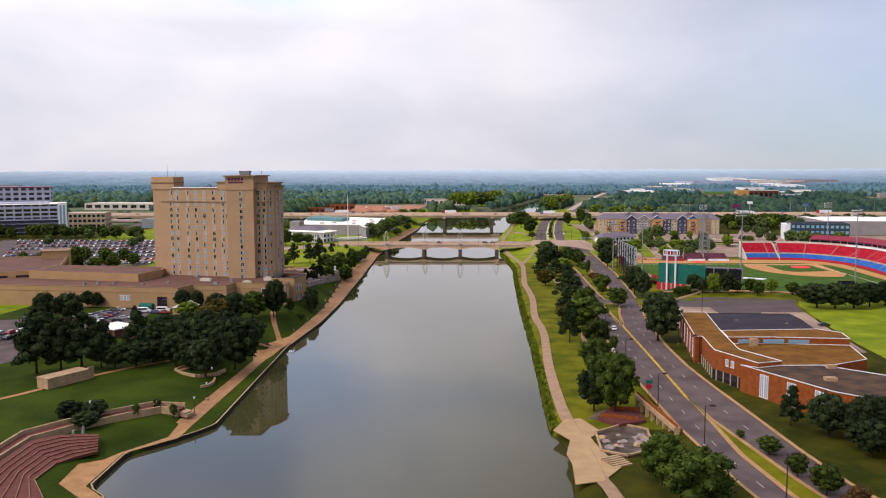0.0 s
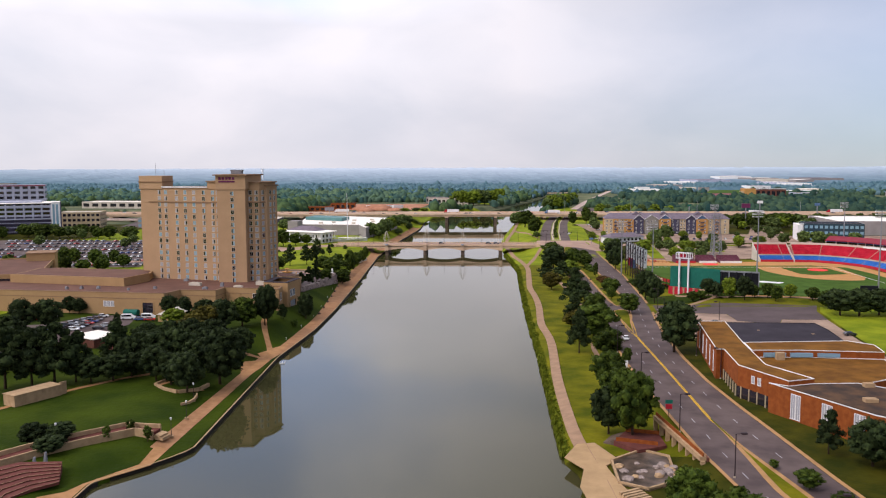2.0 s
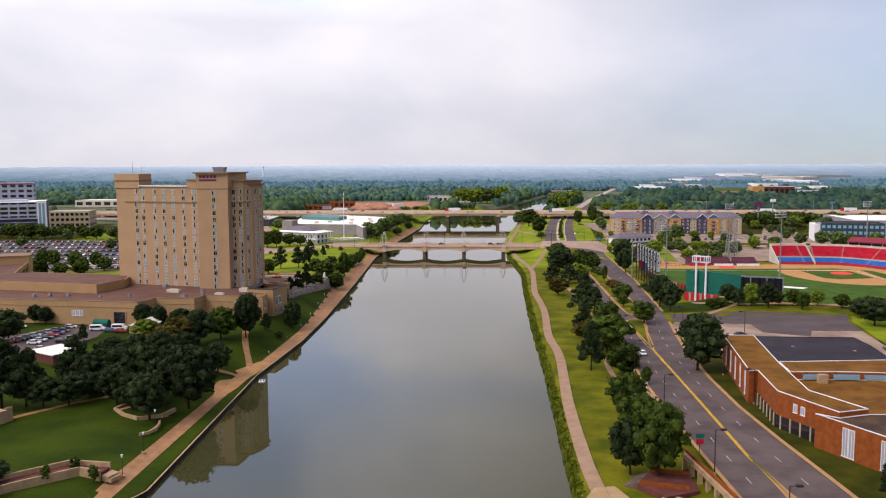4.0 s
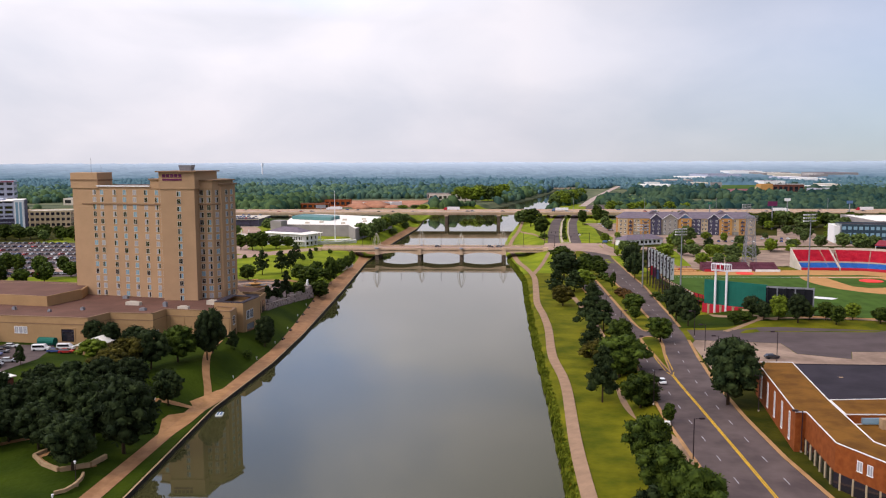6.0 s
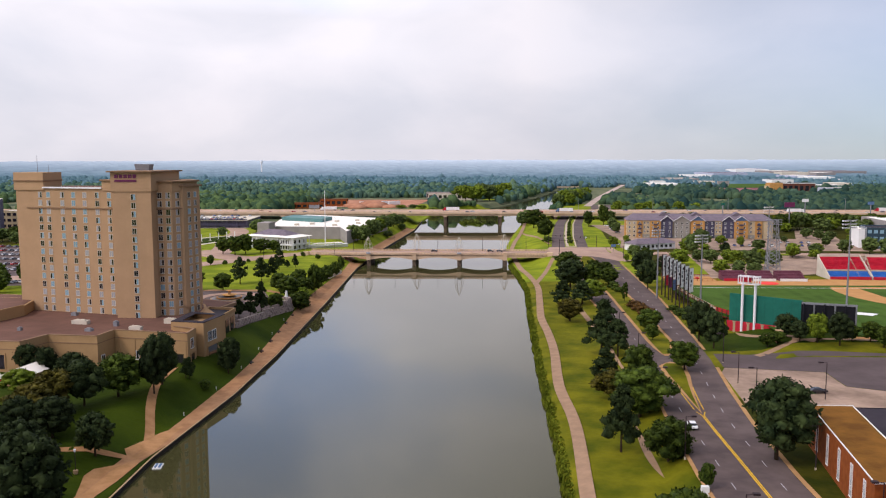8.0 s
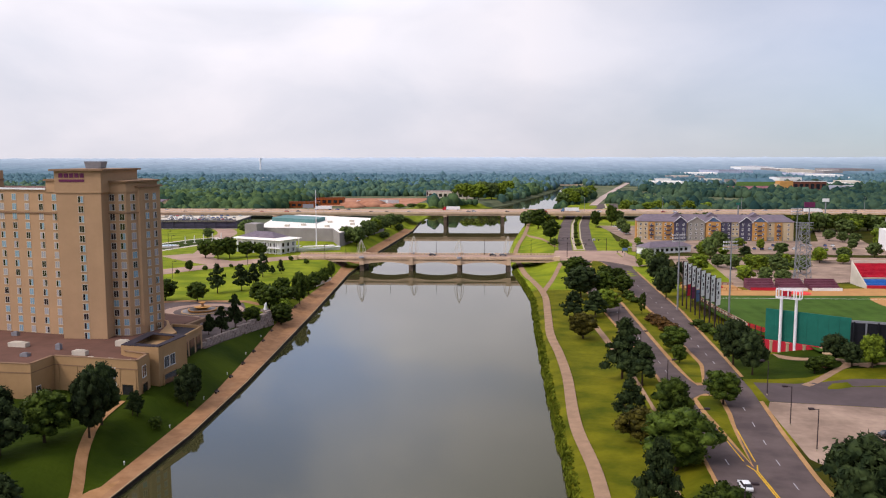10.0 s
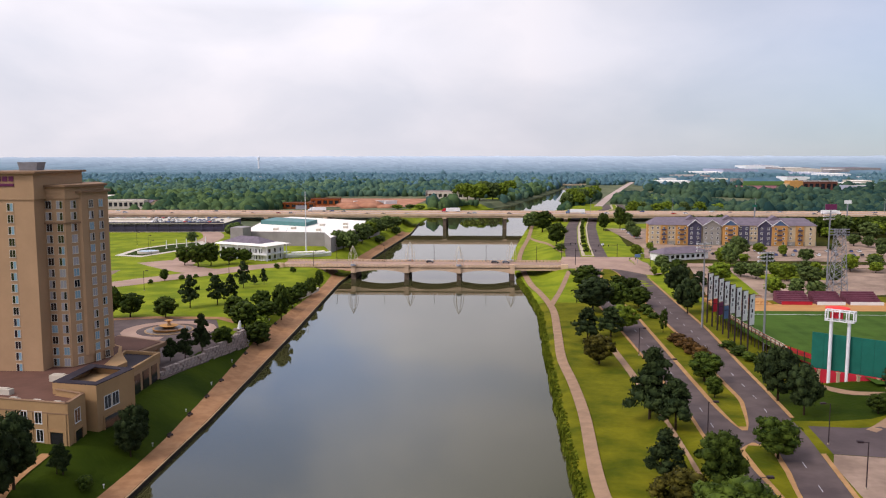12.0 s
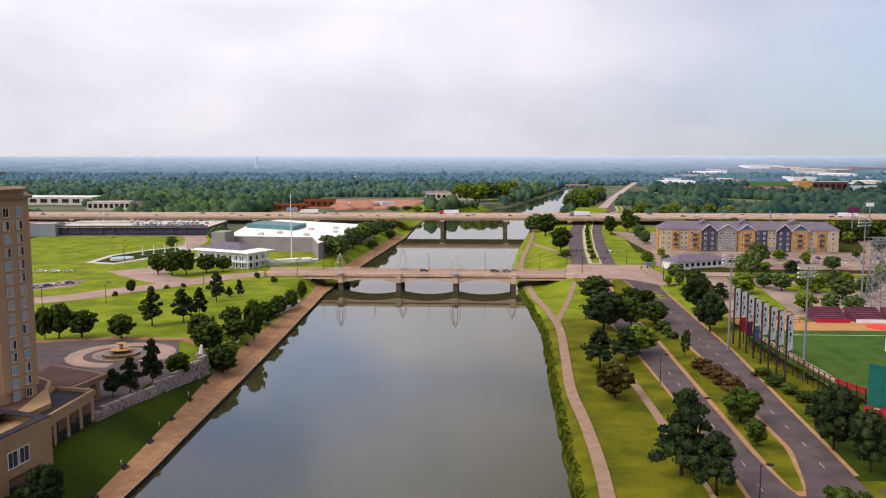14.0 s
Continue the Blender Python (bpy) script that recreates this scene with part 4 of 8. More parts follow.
    for s in (2.6, 2.6 + 2.0):
        on(pod[4], pod[5], s, 4.6, tall) if s < 3 else None
    for s in (9.0,):
        for z in (6.3, 9.0):
            on(pod[1], pod[2], s, z, {"dark": facade_window(2.2, 0.9, PANEDARK, STUCCO)})
    for s in (27.6, 29.2, 30.8):
        on(pod[1], pod[2], s, 7.6, {"dark": facade_window(1.5, 2.2, PANE, WHITE)})
    # loading dock and the pavilion's low bays: framed dark panels for the shade in openings
    for a, b, s, w, z, hh in ((pod[1], pod[2], 46.5, 4.6, 5.2, 4.2), (pod[5], pod[6], 21.8, 3.6, 4.0, 3.0), (B, C, 5.6, 6.5, 3.6, 3.0), (pod[6], pod[7], 4.2, 3.4, 3.9, 2.6)):
        d = Vector((b[0] - a[0], b[1] - a[1])).normalized()
        frame_g = Geo().box(-w / 2 - 0.4, -0.22, 0, -w / 2, 0.1, hh).box(w / 2, -0.22, 0, w / 2 + 0.4, 0.1, hh).box(-w / 2 - 0.4, -0.22, hh, w / 2 + 0.4, 0.1, hh + 0.5)
        o = part("doorway", frame_g, STUCCO2, h)
        o.matrix_basis = pose(a[0] - ox + d.x * s, a[1] - oy + d.y * s, z - oz, 0, 0, math.degrees(math.atan2(d.y, d.x)))
        part("door_panel", Geo().box(-w / 2, -0.04, 0, w / 2, 0.05, hh), PANEDARK, o, "dark panel for the shade in an opening")
    for s in (1.0, 6.5, 11.8, 15.4, 19.0, 23.6):
        d = Vector((pod[6][0] - pod[5][0], pod[6][1] - pod[5][1])).normalized()
        m = pose(pod[5][0] - ox + d.x * s, pod[5][1] - oy + d.y * s, 0, 0, 0, math.degrees(math.atan2(d.y, d.x)))
        part("pilaster", Geo().box(-0.45, -0.16, -1.5, 0.45, 0.1, 10.9 - oz, m), STUCCO2, h)
    # roof clutter
    for x, y, w, d, hh in ((-104, 374, 4, 1.6, 1.2), (-97, 385, 4.2, 1.8, 1.5), (-118, 372, 2.2, 1.6, 0.8), (-126, 383, 5.5, 2.0, 1.2), (-140, 372, 1.2, 1.2, 0.9), (-150, 368, 1, 1, 0.8), (-113, 380, 1.4, 1.2, 1.5), (-93, 368, 2.6, 0.9, 0.5), (-99, 369.5, 2.6, 0.9, 0.5), (-88, 367, 2.6, 0.9, 0.5), (-165, 372, 1.2, 1.2, 1.0), (-172, 371, 1.2, 1.2, 1.0), (-178, 370, 1.2, 1.2, 1.0), (-135, 397, 2, 1.5, 1)):
        u = Geo().box(-w / 2, -d / 2, 0, w / 2, d / 2, hh).box(-w * 0.3, -d * 0.3, hh, w * 0.3, d * 0.3, hh + 0.25)
        o = part("roof_unit", u, PALECON if w > 2.3 else STEEL, h, "pale metal rooftop unit")
        o.matrix_basis = pose(x - ox, y - oy, 11.96 - oz, 0, 0, -8)
    return h


build_hotel()


# ---- bridges ----
def build_bridge():
    b = thing("road_bridge", (-25, 650, 0), 0, "low arched concrete road bridge over the river", "bridge")
    x0, x1, y0, y1 = -84, 71, -10, 11
    part("deck", Geo().box(x0, y0, 4.0, x1, y1, 5.0), CROSSROAD, b, "pale worn roadway")
    piers = [-43.4, -14.7, 13.5, 42.1]
    bounds = [-63] + piers + [71]
    for ys, nm in ((y0, "north_girder"), (y1 - 0.9, "south_girder")):
        for a, c in zip(bounds, bounds[1:]):
            g, n = Geo(), 14
            for k in range(n + 1):
                u = k / n
                x = a + (c - a) * u
                edge_span = a == bounds[0] or c == bounds[-1]
                low = 3.2 if edge_span else 1.3 + 1.75 * (1 - (2 * u - 1) ** 2)
                g.v += [(x, ys, low), (x, ys + 0.9, low), (x, ys, 5.0), (x, ys + 0.9, 5.0)]
            for k in range(n):
                i = 4 * k
                g.f += [(i, i + 4, i + 6, i + 2), (i + 1, i + 3, i + 7, i + 5), (i, i + 1, i + 5, i + 4), (i + 2, i + 6, i + 7, i + 3)]
            part(nm, g, GIRDER, b)
    for i in range(3):
        ys = y0 + 4 + 6.5 * i
        part("inner_girder", Geo().box(-43, ys, 2.9, 42, ys + 0.8, 4.05), GIRDER, b)
    for x in piers:
        p = part("pier", Geo().box(x - 1.2, y0 + 0.4, -5, x + 1.2, y1 - 0.4, 3.6), PIERCON, b, "stained concrete pier")
        for ys in (y0 - 0.9, y1 - 0.7):
            part("pier_pilaster", Geo().box(x - 1.25, ys, 1.5, x + 1.25, ys + 1.6, 5.9).box(x - 1.5, ys - 0.15, 5.9, x + 1.5, ys + 1.75, 6.2), GIRDER, p)
    for ys in (y0 - 0.05, y1 - 0.4):
        rail = Geo().box(x0, ys, 5.0, x1, ys + 0.45, 5.25).box(x0, ys, 5.85, x1, ys + 0.45, 6.05)
        for k in range(int((x1 - x0) / 2)):
            rail.box(x0 + 2 * k + 0.2, ys + 0.08, 5.25, x0 + 2 * k + 1.6, ys + 0.36, 5.85)
        part("railing", rail, GIRDER, b, "buff concrete balustrade")
        part("ledge", Geo().box(x0, ys - 0.25 if ys < 0 else ys, 4.55, x1, ys + 0.2 if ys < 0 else ys + 0.7, 4.85), GIRDER, b)
    for x in (-84, 69):
        part("end_block", Geo().box(x - 1, y0 - 1.2, 0, x + 2.5, y0 + 1.2, 6.6), GIRDER, b)
    part("abutment", Geo().box(-66, y0 + 0.5, -1, -58.5, y1 - 0.5, 4.0), PIERCON, b)
    part("abutment", Geo().box(66, y0 + 0.5, -1, 74, y1 - 0.5, 4.0), PIERCON, b)
    stripe = Geo()
    for k in range(22):
        stripe.box(x0 + 6 * k, 0.3, 5.0, x0 + 6 * k + 3, 0.5, 5.02)
    part("lane_line", stripe, YELLOW, b)
    # spindle-shaped lattice ornaments over the piers
    for n, x in enumerate(piers):
        oy = y0 - 0.6 if n % 2 == 0 else y1 + 0.5
        o = part("lattice_ornament", Geo().tube((x, oy, 5.5), (x, oy, 6.3), 1.6, 1.3, 12), STEEL, b, "pale steel spindle lattice")
        for k in range(6):
            a, g, last = k * math.tau / 6, Geo(), None
            for j in range(9):
                u = j / 8
                r = 2.6 * math.sin(math.pi * (0.35 + 0.65 * u)) ** 0.9 if u < 1 else 0.05
                p = (x + r * math.cos(a), oy + r * math.sin(a), 6 + 10.2 * u)
                if last:
                    g.tube(last, p, 0.11, 0.11, 5)
                last = p
            part("rib", g, PALECON, o)
        for u in (0.3, 0.55, 0.78):
            r, g = 2.6 * math.sin(math.pi * (0.35 + 0.65 * u)) ** 0.9, Geo()
            for k in range(12):
                q = [(x + r * math.cos(w * math.tau / 12), oy + r * math.sin(w * math.tau / 12), 6 + 10.2 * u) for w in (k, k + 1)]
                g.tube(q[0], q[1], 0.05, 0.05, 4)
            part("hoop", g, PALECON, o)
    for x in (-56, -29, -1, 28, 56):
        l = part("lamp_post", Geo().tube((x, y1 - 0.9, 5), (x, y1 - 0.9, 14), 0.14, 0.09, 6).tube((x, y1 - 0.9, 14), (x, y1 - 3.0, 14.3), 0.06, 0.06, 5), BRONZE, b)
        part("lamp_head", Geo().box(x - 0.2, y1 - 3.7, 14.2, x + 0.2, y1 - 2.9, 14.4), BRONZE, l)


build_bridge()


def build_highway():
    b = thing("highway_viaduct", (0, 945, 0), 0, "long wide concrete highway viaduct on wall piers over the river", "bridge")
    for y0, y1, nm in ((0.0, 20.0, "near_deck"), (22.5, 43.0, "far_deck")):
        d = part(nm, Geo().box(-1100, y0, 9.9, 1100, y1, 10.7), HIGHWAY, b, "pinkish grey concrete highway deck")
        for y in (y0 + 0.6, y1 - 0.75):
            part("edge_line", Geo().box(-1100, y, 10.7, 1100, y + 0.2, 10.715), WHITEPAINT, d)
        for k in range(2):
            y, dash = y0 + (y1 - y0) * (k + 1) / 3, Geo()
            for q in range(-40, 34):
                dash.box(12 * q, y, 10.7, 12 * q + 4, y + 0.2, 10.715)
            part("lane_dashes", dash, WHITEPAINT, d)
        for y in (y0 - 0.4, y1):
            part("parapet", Geo().box(-1100, y, 9.7, 1100, y + 0.4, 11.6), GIRDER, d, "buff concrete parapet")
        for q in range(5):
            y = y0 + 0.6 + q * (y1 - y0 - 2.0) / 4
            part("girder", Geo().box(-1100, y, 8.0, 170, y + 0.8, 9.9), GIRDER, d)
    for k in range(-18, 4):
        x = -35.0 + 54.3 * k
        for y0, y1 in ((1.5, 18.5), (24.5, 41.5)):
            p = part("pier", Geo().box(x - 1.5, y0, -5, x + 1.5, y1, 6.8), PIERCON, b, "grey brown concrete pier wall")
            part("pier_cap", Geo().box(x - 1.8, y0 - 1.3, 6.8, x + 1.8, y1 + 1.3, 8.0), GIRDER, p)
    part("embankment", Geo().add([(165, -1, 8.6), (1100, -1, 9.6), (1100, 44, 9.6), (165, 44, 8.6), (145, -18, -1), (1100, -18, -1), (1100, 62, -1), (145, 62, -1)], [(0, 1, 2, 3), (4, 5, 1, 0), (6, 7, 3, 2), (7, 4, 0, 3), (5, 6, 2, 1)]), DRYGRASS, b, "grassy highway embankment")
    sign = part("sign_post", Geo().box(-170, 20.9, 10.7, -169.4, 21.6, 15), STEEL, b)
    part("sign_panel", Geo().box(-175, 20.6, 14, -164.5, 20.9, 17.6), STEEL, sign, "grey back of a highway sign")
    for x in (98, 172, 246, 360, 454):
        m = part("lamp_mast", Geo().tube((x, 21.2, 10.7), (x, 21.2, 24), 0.2, 0.12, 6), STEEL, b)
        for q in (-1, 1):
            part("lamp_arm", Geo().tube((x, 21.2, 23.6), (x, 21.2 + 2.6 * q, 24.6), 0.09, 0.07, 5), STEEL, m)
    r = Geo()
    pts = [(-520, -28, 7.5), (-420, -26, 7.6), (-330, -27, 7.4), (-270, -30, 6.2), (-215, -36, 4.6)]
    for a, c in zip(pts, pts[1:]):
        r.add([(a[0], a[1] - 6, a[2]), (c[0], c[1] - 6, c[2]), (c[0], c[1] + 6, c[2]), (a[0], a[1] + 6, a[2]), (a[0], a[1] - 6, a[2] - 1.5), (c[0], c[1] - 6, c[2] - 1.5), (c[0], c[1] + 6, c[2] - 1.5), (a[0], a[1] + 6, a[2] - 1.5)],
              [(0, 1, 2, 3), (7, 6, 5, 4), (4, 5, 1, 0), (6, 7, 3, 2)])
    ramp = part("ramp", r, HIGHWAY, b, "pale slip road on a low ramp")
    for x in (-480, -430, -380, -330, -285):
        part("ramp_pier", Geo().box(x - 0.8, -32, -1, x + 0.8, -22, 5.2), PIERCON, ramp)


build_highway()


# ---- brick building beside the boulevard ----
def outline(geo, poly, z0, z1, thick, closed=True):
    """A parapet along a polygon's edge, inside it."""
    if area(poly) < 0:
        poly = poly[::-1]
    ends = poly[1:] + poly[:1] if closed else poly[1:]
    for a, b in zip(poly, ends):
        geo.wall(a, b, z0, z1, thick)
    return geo


def build_brick_building():
    b = thing("brick_building", (0, 0, 3.4), 0, "low red brick building with ochre gravel roofs and white parapets", "building")
    band_poly = [(79, 320), (72.6, 273.6), (74.9, 273.7), (73, 253.3), (80.6, 235.8), (88.2, 238.6), (80.9, 254.2), (83.7, 282.8), (88.7, 320)]
    dark = [(83.7, 282.8), (117, 286), (119.8, 307), (120, 319), (88.7, 319.8)]
    rear = [(83.7, 282.8), (82.6, 271.4), (97, 271.8), (121, 269.6), (122.8, 280), (117, 286)]
    low = [(80.9, 254.2), (88.2, 238.6), (99.8, 239.3), (117.4, 249.8), (121, 269.6), (97, 271.8), (82.6, 271.4)]
    wing = [(76.6, 239), (80.6, 235.8), (88.2, 238.6), (99.8, 239.3), (112, 228), (126, 202), (110, 192), (91, 210.5)]
    for nm, poly, z, roof in (("front_block", band_poly, 8.4, OCHREROOF), ("rear_block", rear, 8.6, OCHREROOF), ("hall_block", dark, 8.0, DARKROOF), ("low_block", low, 6.6, OCHREROOF), ("wing_block", wing, 7.2, PATCHROOF)):
        w = part(nm, Geo().prism(poly, -0.5, z), REDBRICK, b, "red brick walls")
        rim = poly if area(poly) > 0 else poly[::-1]
        for a, c in zip(rim, rim[1:] + rim[:1]):
            part("parapet", Geo().wall(a, c, z, z + 0.24, 0.17), WHITE if nm != "hall_block" else DARKROOF, w, "white metal parapet cap" if nm != "hall_block" else "")
        cx, cy = sum(p[0] for p in poly) / len(poly), sum(p[1] for p in poly) / len(poly)
        part("roof", Geo().prism(poly, z, z + 0.08), roof, w)
    b.scale = (0.945, 0.945, 1.0)
    # tall white window strips and small windows
    strip = {"dark": facade_window(1.5, 6.0, PANE, WHITE)}
    small = {"dark": facade_window(1.3, 1.9, PANE, WHITE)}
    a, c = (79, 320), (72.6, 273.6)
    for s in (8, 16.5, 25, 33.5, 41.5):
        put_window(b, a, c, s, 1.2, strip, "dark")
    a, c = (73, 253.3), (80.6, 235.8)
    for s in (6.0, 8.4):
        put_window(b, a, c, s, 5.0, small, "dark")
    a, c = (76.6, 239), (91, 210.5)
    for s in (8.2, 9.8, 17.8, 19.4, 27.0, 28.6):
        put_window(b, a, c, s, 0.4, strip, "dark")
    # open ground floor with white posts, its shade put in as dark panels
    for a, c, n in (((74.9, 273.7), (73, 253.3), 6), ((73, 253.3), (80.6, 235.8), 6)):
        d = Vector((c[0] - a[0], c[1] - a[1]))
        nrm = Vector((d.y, -d.x)).normalized() * 0.06
        part("shaded_bay", Geo().wall((c[0] + nrm.x, c[1] + nrm.y), (a[0] + nrm.x, a[1] + nrm.y), 0.0, 3.0, 0.1), PANEDARK, b, "dark panel for the shade of an open ground floor")
        for k in range(n):
            p = Vector(a) + d * ((k + 0.5) / n) + nrm * 4
            part("post", Geo().box(p.x - 0.13, p.y - 0.13, -0.3, p.x + 0.13, p.y + 0.13, 3.1), CREAM, b)
    sky_strip = Geo()
    for k in range(4):
        sky_strip.box(86 + 8 * k, 271.0 - 0.3, 6.95, 92.5 + 8 * k, 271.6, 8.1)
    part("clerestory", sky_strip, PANEBLUE, b, "bluish strip of roof-level windows")
    for x, y, w, h in ((90, 268.6, 2.4, 2.2), (104, 281, 3.6, 1.4), (80.4, 279, 2.4, 1.3), (81.5, 276, 1.8, 1.0), (101, 236, 2.6, 0.8), (112, 300, 1, 0.6), (96, 306, 1, 0.6), (95, 222, 3, 0.5)):
        u = part("roof_unit", Geo().box(x - w / 2, y - w / 3, 6.4, x + w / 2, y + w / 3, 7.9 + 0.4 * h), SANDSTONE, b, "tan rooftop vent")


build_brick_building()


# ---- ball park ----
Z = 4.4
HOME, MOUND = (207, 514), (194.2, 501.2)


def disc(cx, cy, r, n=48, a0=0.0, a1=math.tau):
    return [(cx + r * math.cos(a0 + (a1 - a0) * k / n), cy + r * math.sin(a0 + (a1 - a0) * k / n)) for k in range(n)]


def build_field():
    fence = [(207, 538), (226, 515), (224, 412), (205, 404), (175, 402), (150, 404), (134, 409), (118, 419), (104, 432), (96, 452), (93, 480), (92, 512), (94, 530), (200, 532)]
    part_z = Z + 0.16
    solid("ball_field", Geo().prism(fence, Z - 0.8, part_z), FIELD, "green mown ball field turf", "ball field", kind="structure")
    stripes = Geo()
    for k in range(12):
        x = 100 + 6.4 * k
        stripes.add([(x, max(418, 500 - (x - 92) * 6), part_z + 0.02), (x + 3.2, max(418, 500 - (x - 88) * 6), part_z + 0.02), (x + 3.2, 520, part_z + 0.02), (x, 520, part_z + 0.02)], [(0, 1, 2, 3)])
    solid("mowing_stripes", stripes, shade("pale_mown_stripe", (0.054, 0.100, 0.016), 0.95, 0.12, 8, 0.1, spec=0.05), "paler mown stripes across the turf", "lawn", kind="structure")
    arc = [(MOUND[0] + 31 * math.cos(math.radians(a)), MOUND[1] + 43 * math.sin(math.radians(a))) for a in range(164, 285, 4)]
    solid("infield_clay", Geo().prism(arc + [(207, 470), (211, 518), (166, 518)], part_z, part_z + 0.05), CLAY, "ochre clay of the infield", "ball field", kind="structure")
    solid("infield_grass", Geo().prism([(203, 511), (177, 513), (178, 484), (184, 479), (204, 484)], part_z, part_z + 0.09), FIELD, "green grass square of the infield", "lawn", kind="structure")
    solid("warning_track", Geo().prism([(94, 521), (180, 523), (200, 524), (216, 514), (226, 515), (219, 530), (208, 540), (176, 543), (100, 534)], part_z, part_z + 0.04), CLAY, "ochre clay track along the stands", "ball field", kind="structure")
    solid("side_track", Geo().prism([(216, 514), (218, 488), (216, 410), (222, 410), (226, 488), (226, 514.6)], part_z, part_z + 0.04), CLAY, "ochre clay track along the stands", "ball field", kind="structure")
    solid("mound_cover", Geo().prism(disc(*MOUND, 5.5, 24), part_z + 0.1, part_z + 0.35), REDTARP, "round red tarpaulin over the pitching mound", "tarpaulin")
    solid("bullpen_cover", Geo().prism(disc(141, 528, 4.5, 20), part_z + 0.06, part_z + 0.3), REDTARP, "red tarpaulin on the clay by the fence", "tarpaulin")
    lines = Geo().box(206.8, 412, part_z + 0.1, 207.1, 512, part_z + 0.12).box(100, 513.8, part_z + 0.1, 205, 514.1, part_z + 0.12)
    solid("foul_lines", lines, WHITE, "white foul lines on the turf", "field marking", kind="structure")
    logo = Geo().prism([(143, 452), (153, 446), (157, 450), (147, 456)], part_z, part_z + 0.03)
    solid("turf_emblem", logo, WHITE, "white painted emblem patch on the turf", "field marking", kind="structure")


build_field()


def offset_line(pts, d):
    out = []
    for k, p in enumerate(pts):
        a, b = Vector(pts[max(0, k - 1)]), Vector(pts[min(len(pts) - 1, k + 1)])
        t = (b - a).normalized()
        n = Vector((-t.y, t.x))
        if n.dot(Vector(p) - Vector((160, 470))) < 0:
            n = -n
        out.append((p[0] + n.x * d, p[1] + n.y * d))
    return out


def sweep(pts, d0, d1, z0, z1, low):
    """A solid between two offsets of a line; its top slopes from z0 to z1."""
    a, b, g = offset_line(pts, d0), offset_line(pts, d1), Geo()
    for p, q in zip(a, b):
        g.v += [(*p, low), (*p, z0), (*q, z1), (*q, low)]
    for k in range(len(a) - 1):
        i = 4 * k
        g.f += [(i, i + 4, i + 5, i + 1), (i + 1, i + 5, i + 6, i + 2), (i + 2, i + 6, i + 7, i + 3), (i + 3, i + 7, i + 4, i)]
    n = 4 * (len(a) - 1)
    g.f += [(0, 1, 2, 3), (n + 3, n + 2, n + 1, n)]
    return g


def build_grandstand():
    main = [(p.x, p.y) for p in smooth_line([(197, 543), (210, 540), (220, 530), (227.5, 515), (229, 490), (226, 459), (222, 430), (216, 406)], 4)]
    wing = [(p.x, p.y) for p in smooth_line([(176, 543.5), (186, 543.5), (196, 543.2)], 4)]
    for curve, name, label in ((main, "grandstand", "curved roofed ball park grandstand with red and blue seats"), (wing, "seating_wing", "open wing of red and blue seats with pale end walls")):
        s = thing(name, (0, 0, 0), 0, label, "grandstand")
        part("front_wall", sweep(curve, -0.6, 0, Z + 1.5, Z + 1.5, Z - 1), REDPANEL, s, "red padded front wall")
        for tier, d, rows, m in (("blue_tier", 0, 6, BLUESEAT), ("red_tier", 5.9, 11, REDSEAT)):
            for k in range(rows):
                lo, zz = d + 0.9 * k, Z + 1.0 + 0.52 * (k + (0 if m is BLUESEAT else 6.6))
                part(tier, sweep(curve, lo, lo + 0.9, zz, zz, Z - 1), m, s)
        part("cross_aisle", sweep(curve, 5.3, 5.95, Z + 4.35, Z + 4.35, Z - 1), CONCRETE, s)
        lines = [offset_line(curve, d) for d in (0.2, 15.6)]
        for k in range(0, len(curve), 3):
            a, b = Vector(lines[0][k]), Vector(lines[1][k])
            w = Vector((-(b - a).y, (b - a).x)).normalized() * 0.32
            steps = Geo()
            for q in range(17):
                p0, p1, zz = a.lerp(b, q / 17), a.lerp(b, (q + 1) / 17), Z + 1.04 + 0.535 * q + (0.1 if q > 5 else 0.0)
                steps.prism([(p0.x - w.x, p0.y - w.y), (p0.x + w.x, p0.y + w.y), (p1.x + w.x, p1.y + w.y), (p1.x - w.x, p1.y - w.y)], zz - 0.3, zz + 0.02)
            part("aisle", steps, CONCRETE, s, "grey stepped aisle")
        part("back_wall", sweep(curve, 15.8, 16.2, Z + 10.9, Z + 10.9, Z - 1), PALECON, s)
        if curve is wing:
            for x, sx in ((175.6, -1), (196.6, 1)):
                part("end_wall", Geo().add([(x, 543, Z - 1), (x, 559.4, Z - 1), (x, 559.4, Z + 10.8), (x, 543, Z + 1.6), (x + 0.4, 543, Z - 1), (x + 0.4, 559.4, Z - 1), (x + 0.4, 559.4, Z + 10.8), (x + 0.4, 543, Z + 1.6)], [(0, 3, 2, 1), (4, 5, 6, 7), (0, 1, 5, 4), (1, 2, 6, 5), (2, 3, 7, 6), (3, 0, 4, 7)]), PALECON, s, "pale concrete end wall")
            continue
        top = curve[3:]
        part("concourse", sweep(top, 16.2, 24, Z + 9.4, Z + 9.4, Z - 1), GREYWALL, s)
        part("press_box", sweep(top, 17.0, 23, Z + 12.6, Z + 12.6, Z + 9.4), BLUESEAT, s, "blue painted press level")
        part("press_box_window", sweep(top, 16.8, 17.2, Z + 11.9, Z + 11.9, Z + 10.2), PANEDARK, s, "dark band of press windows")
        part("fascia", sweep(top[4:], 14.2, 15.4, Z + 10.6, Z + 10.6, Z + 9.6), WHITE, s, "white balcony fascia")
        rim = offset_line(top, 16.7)
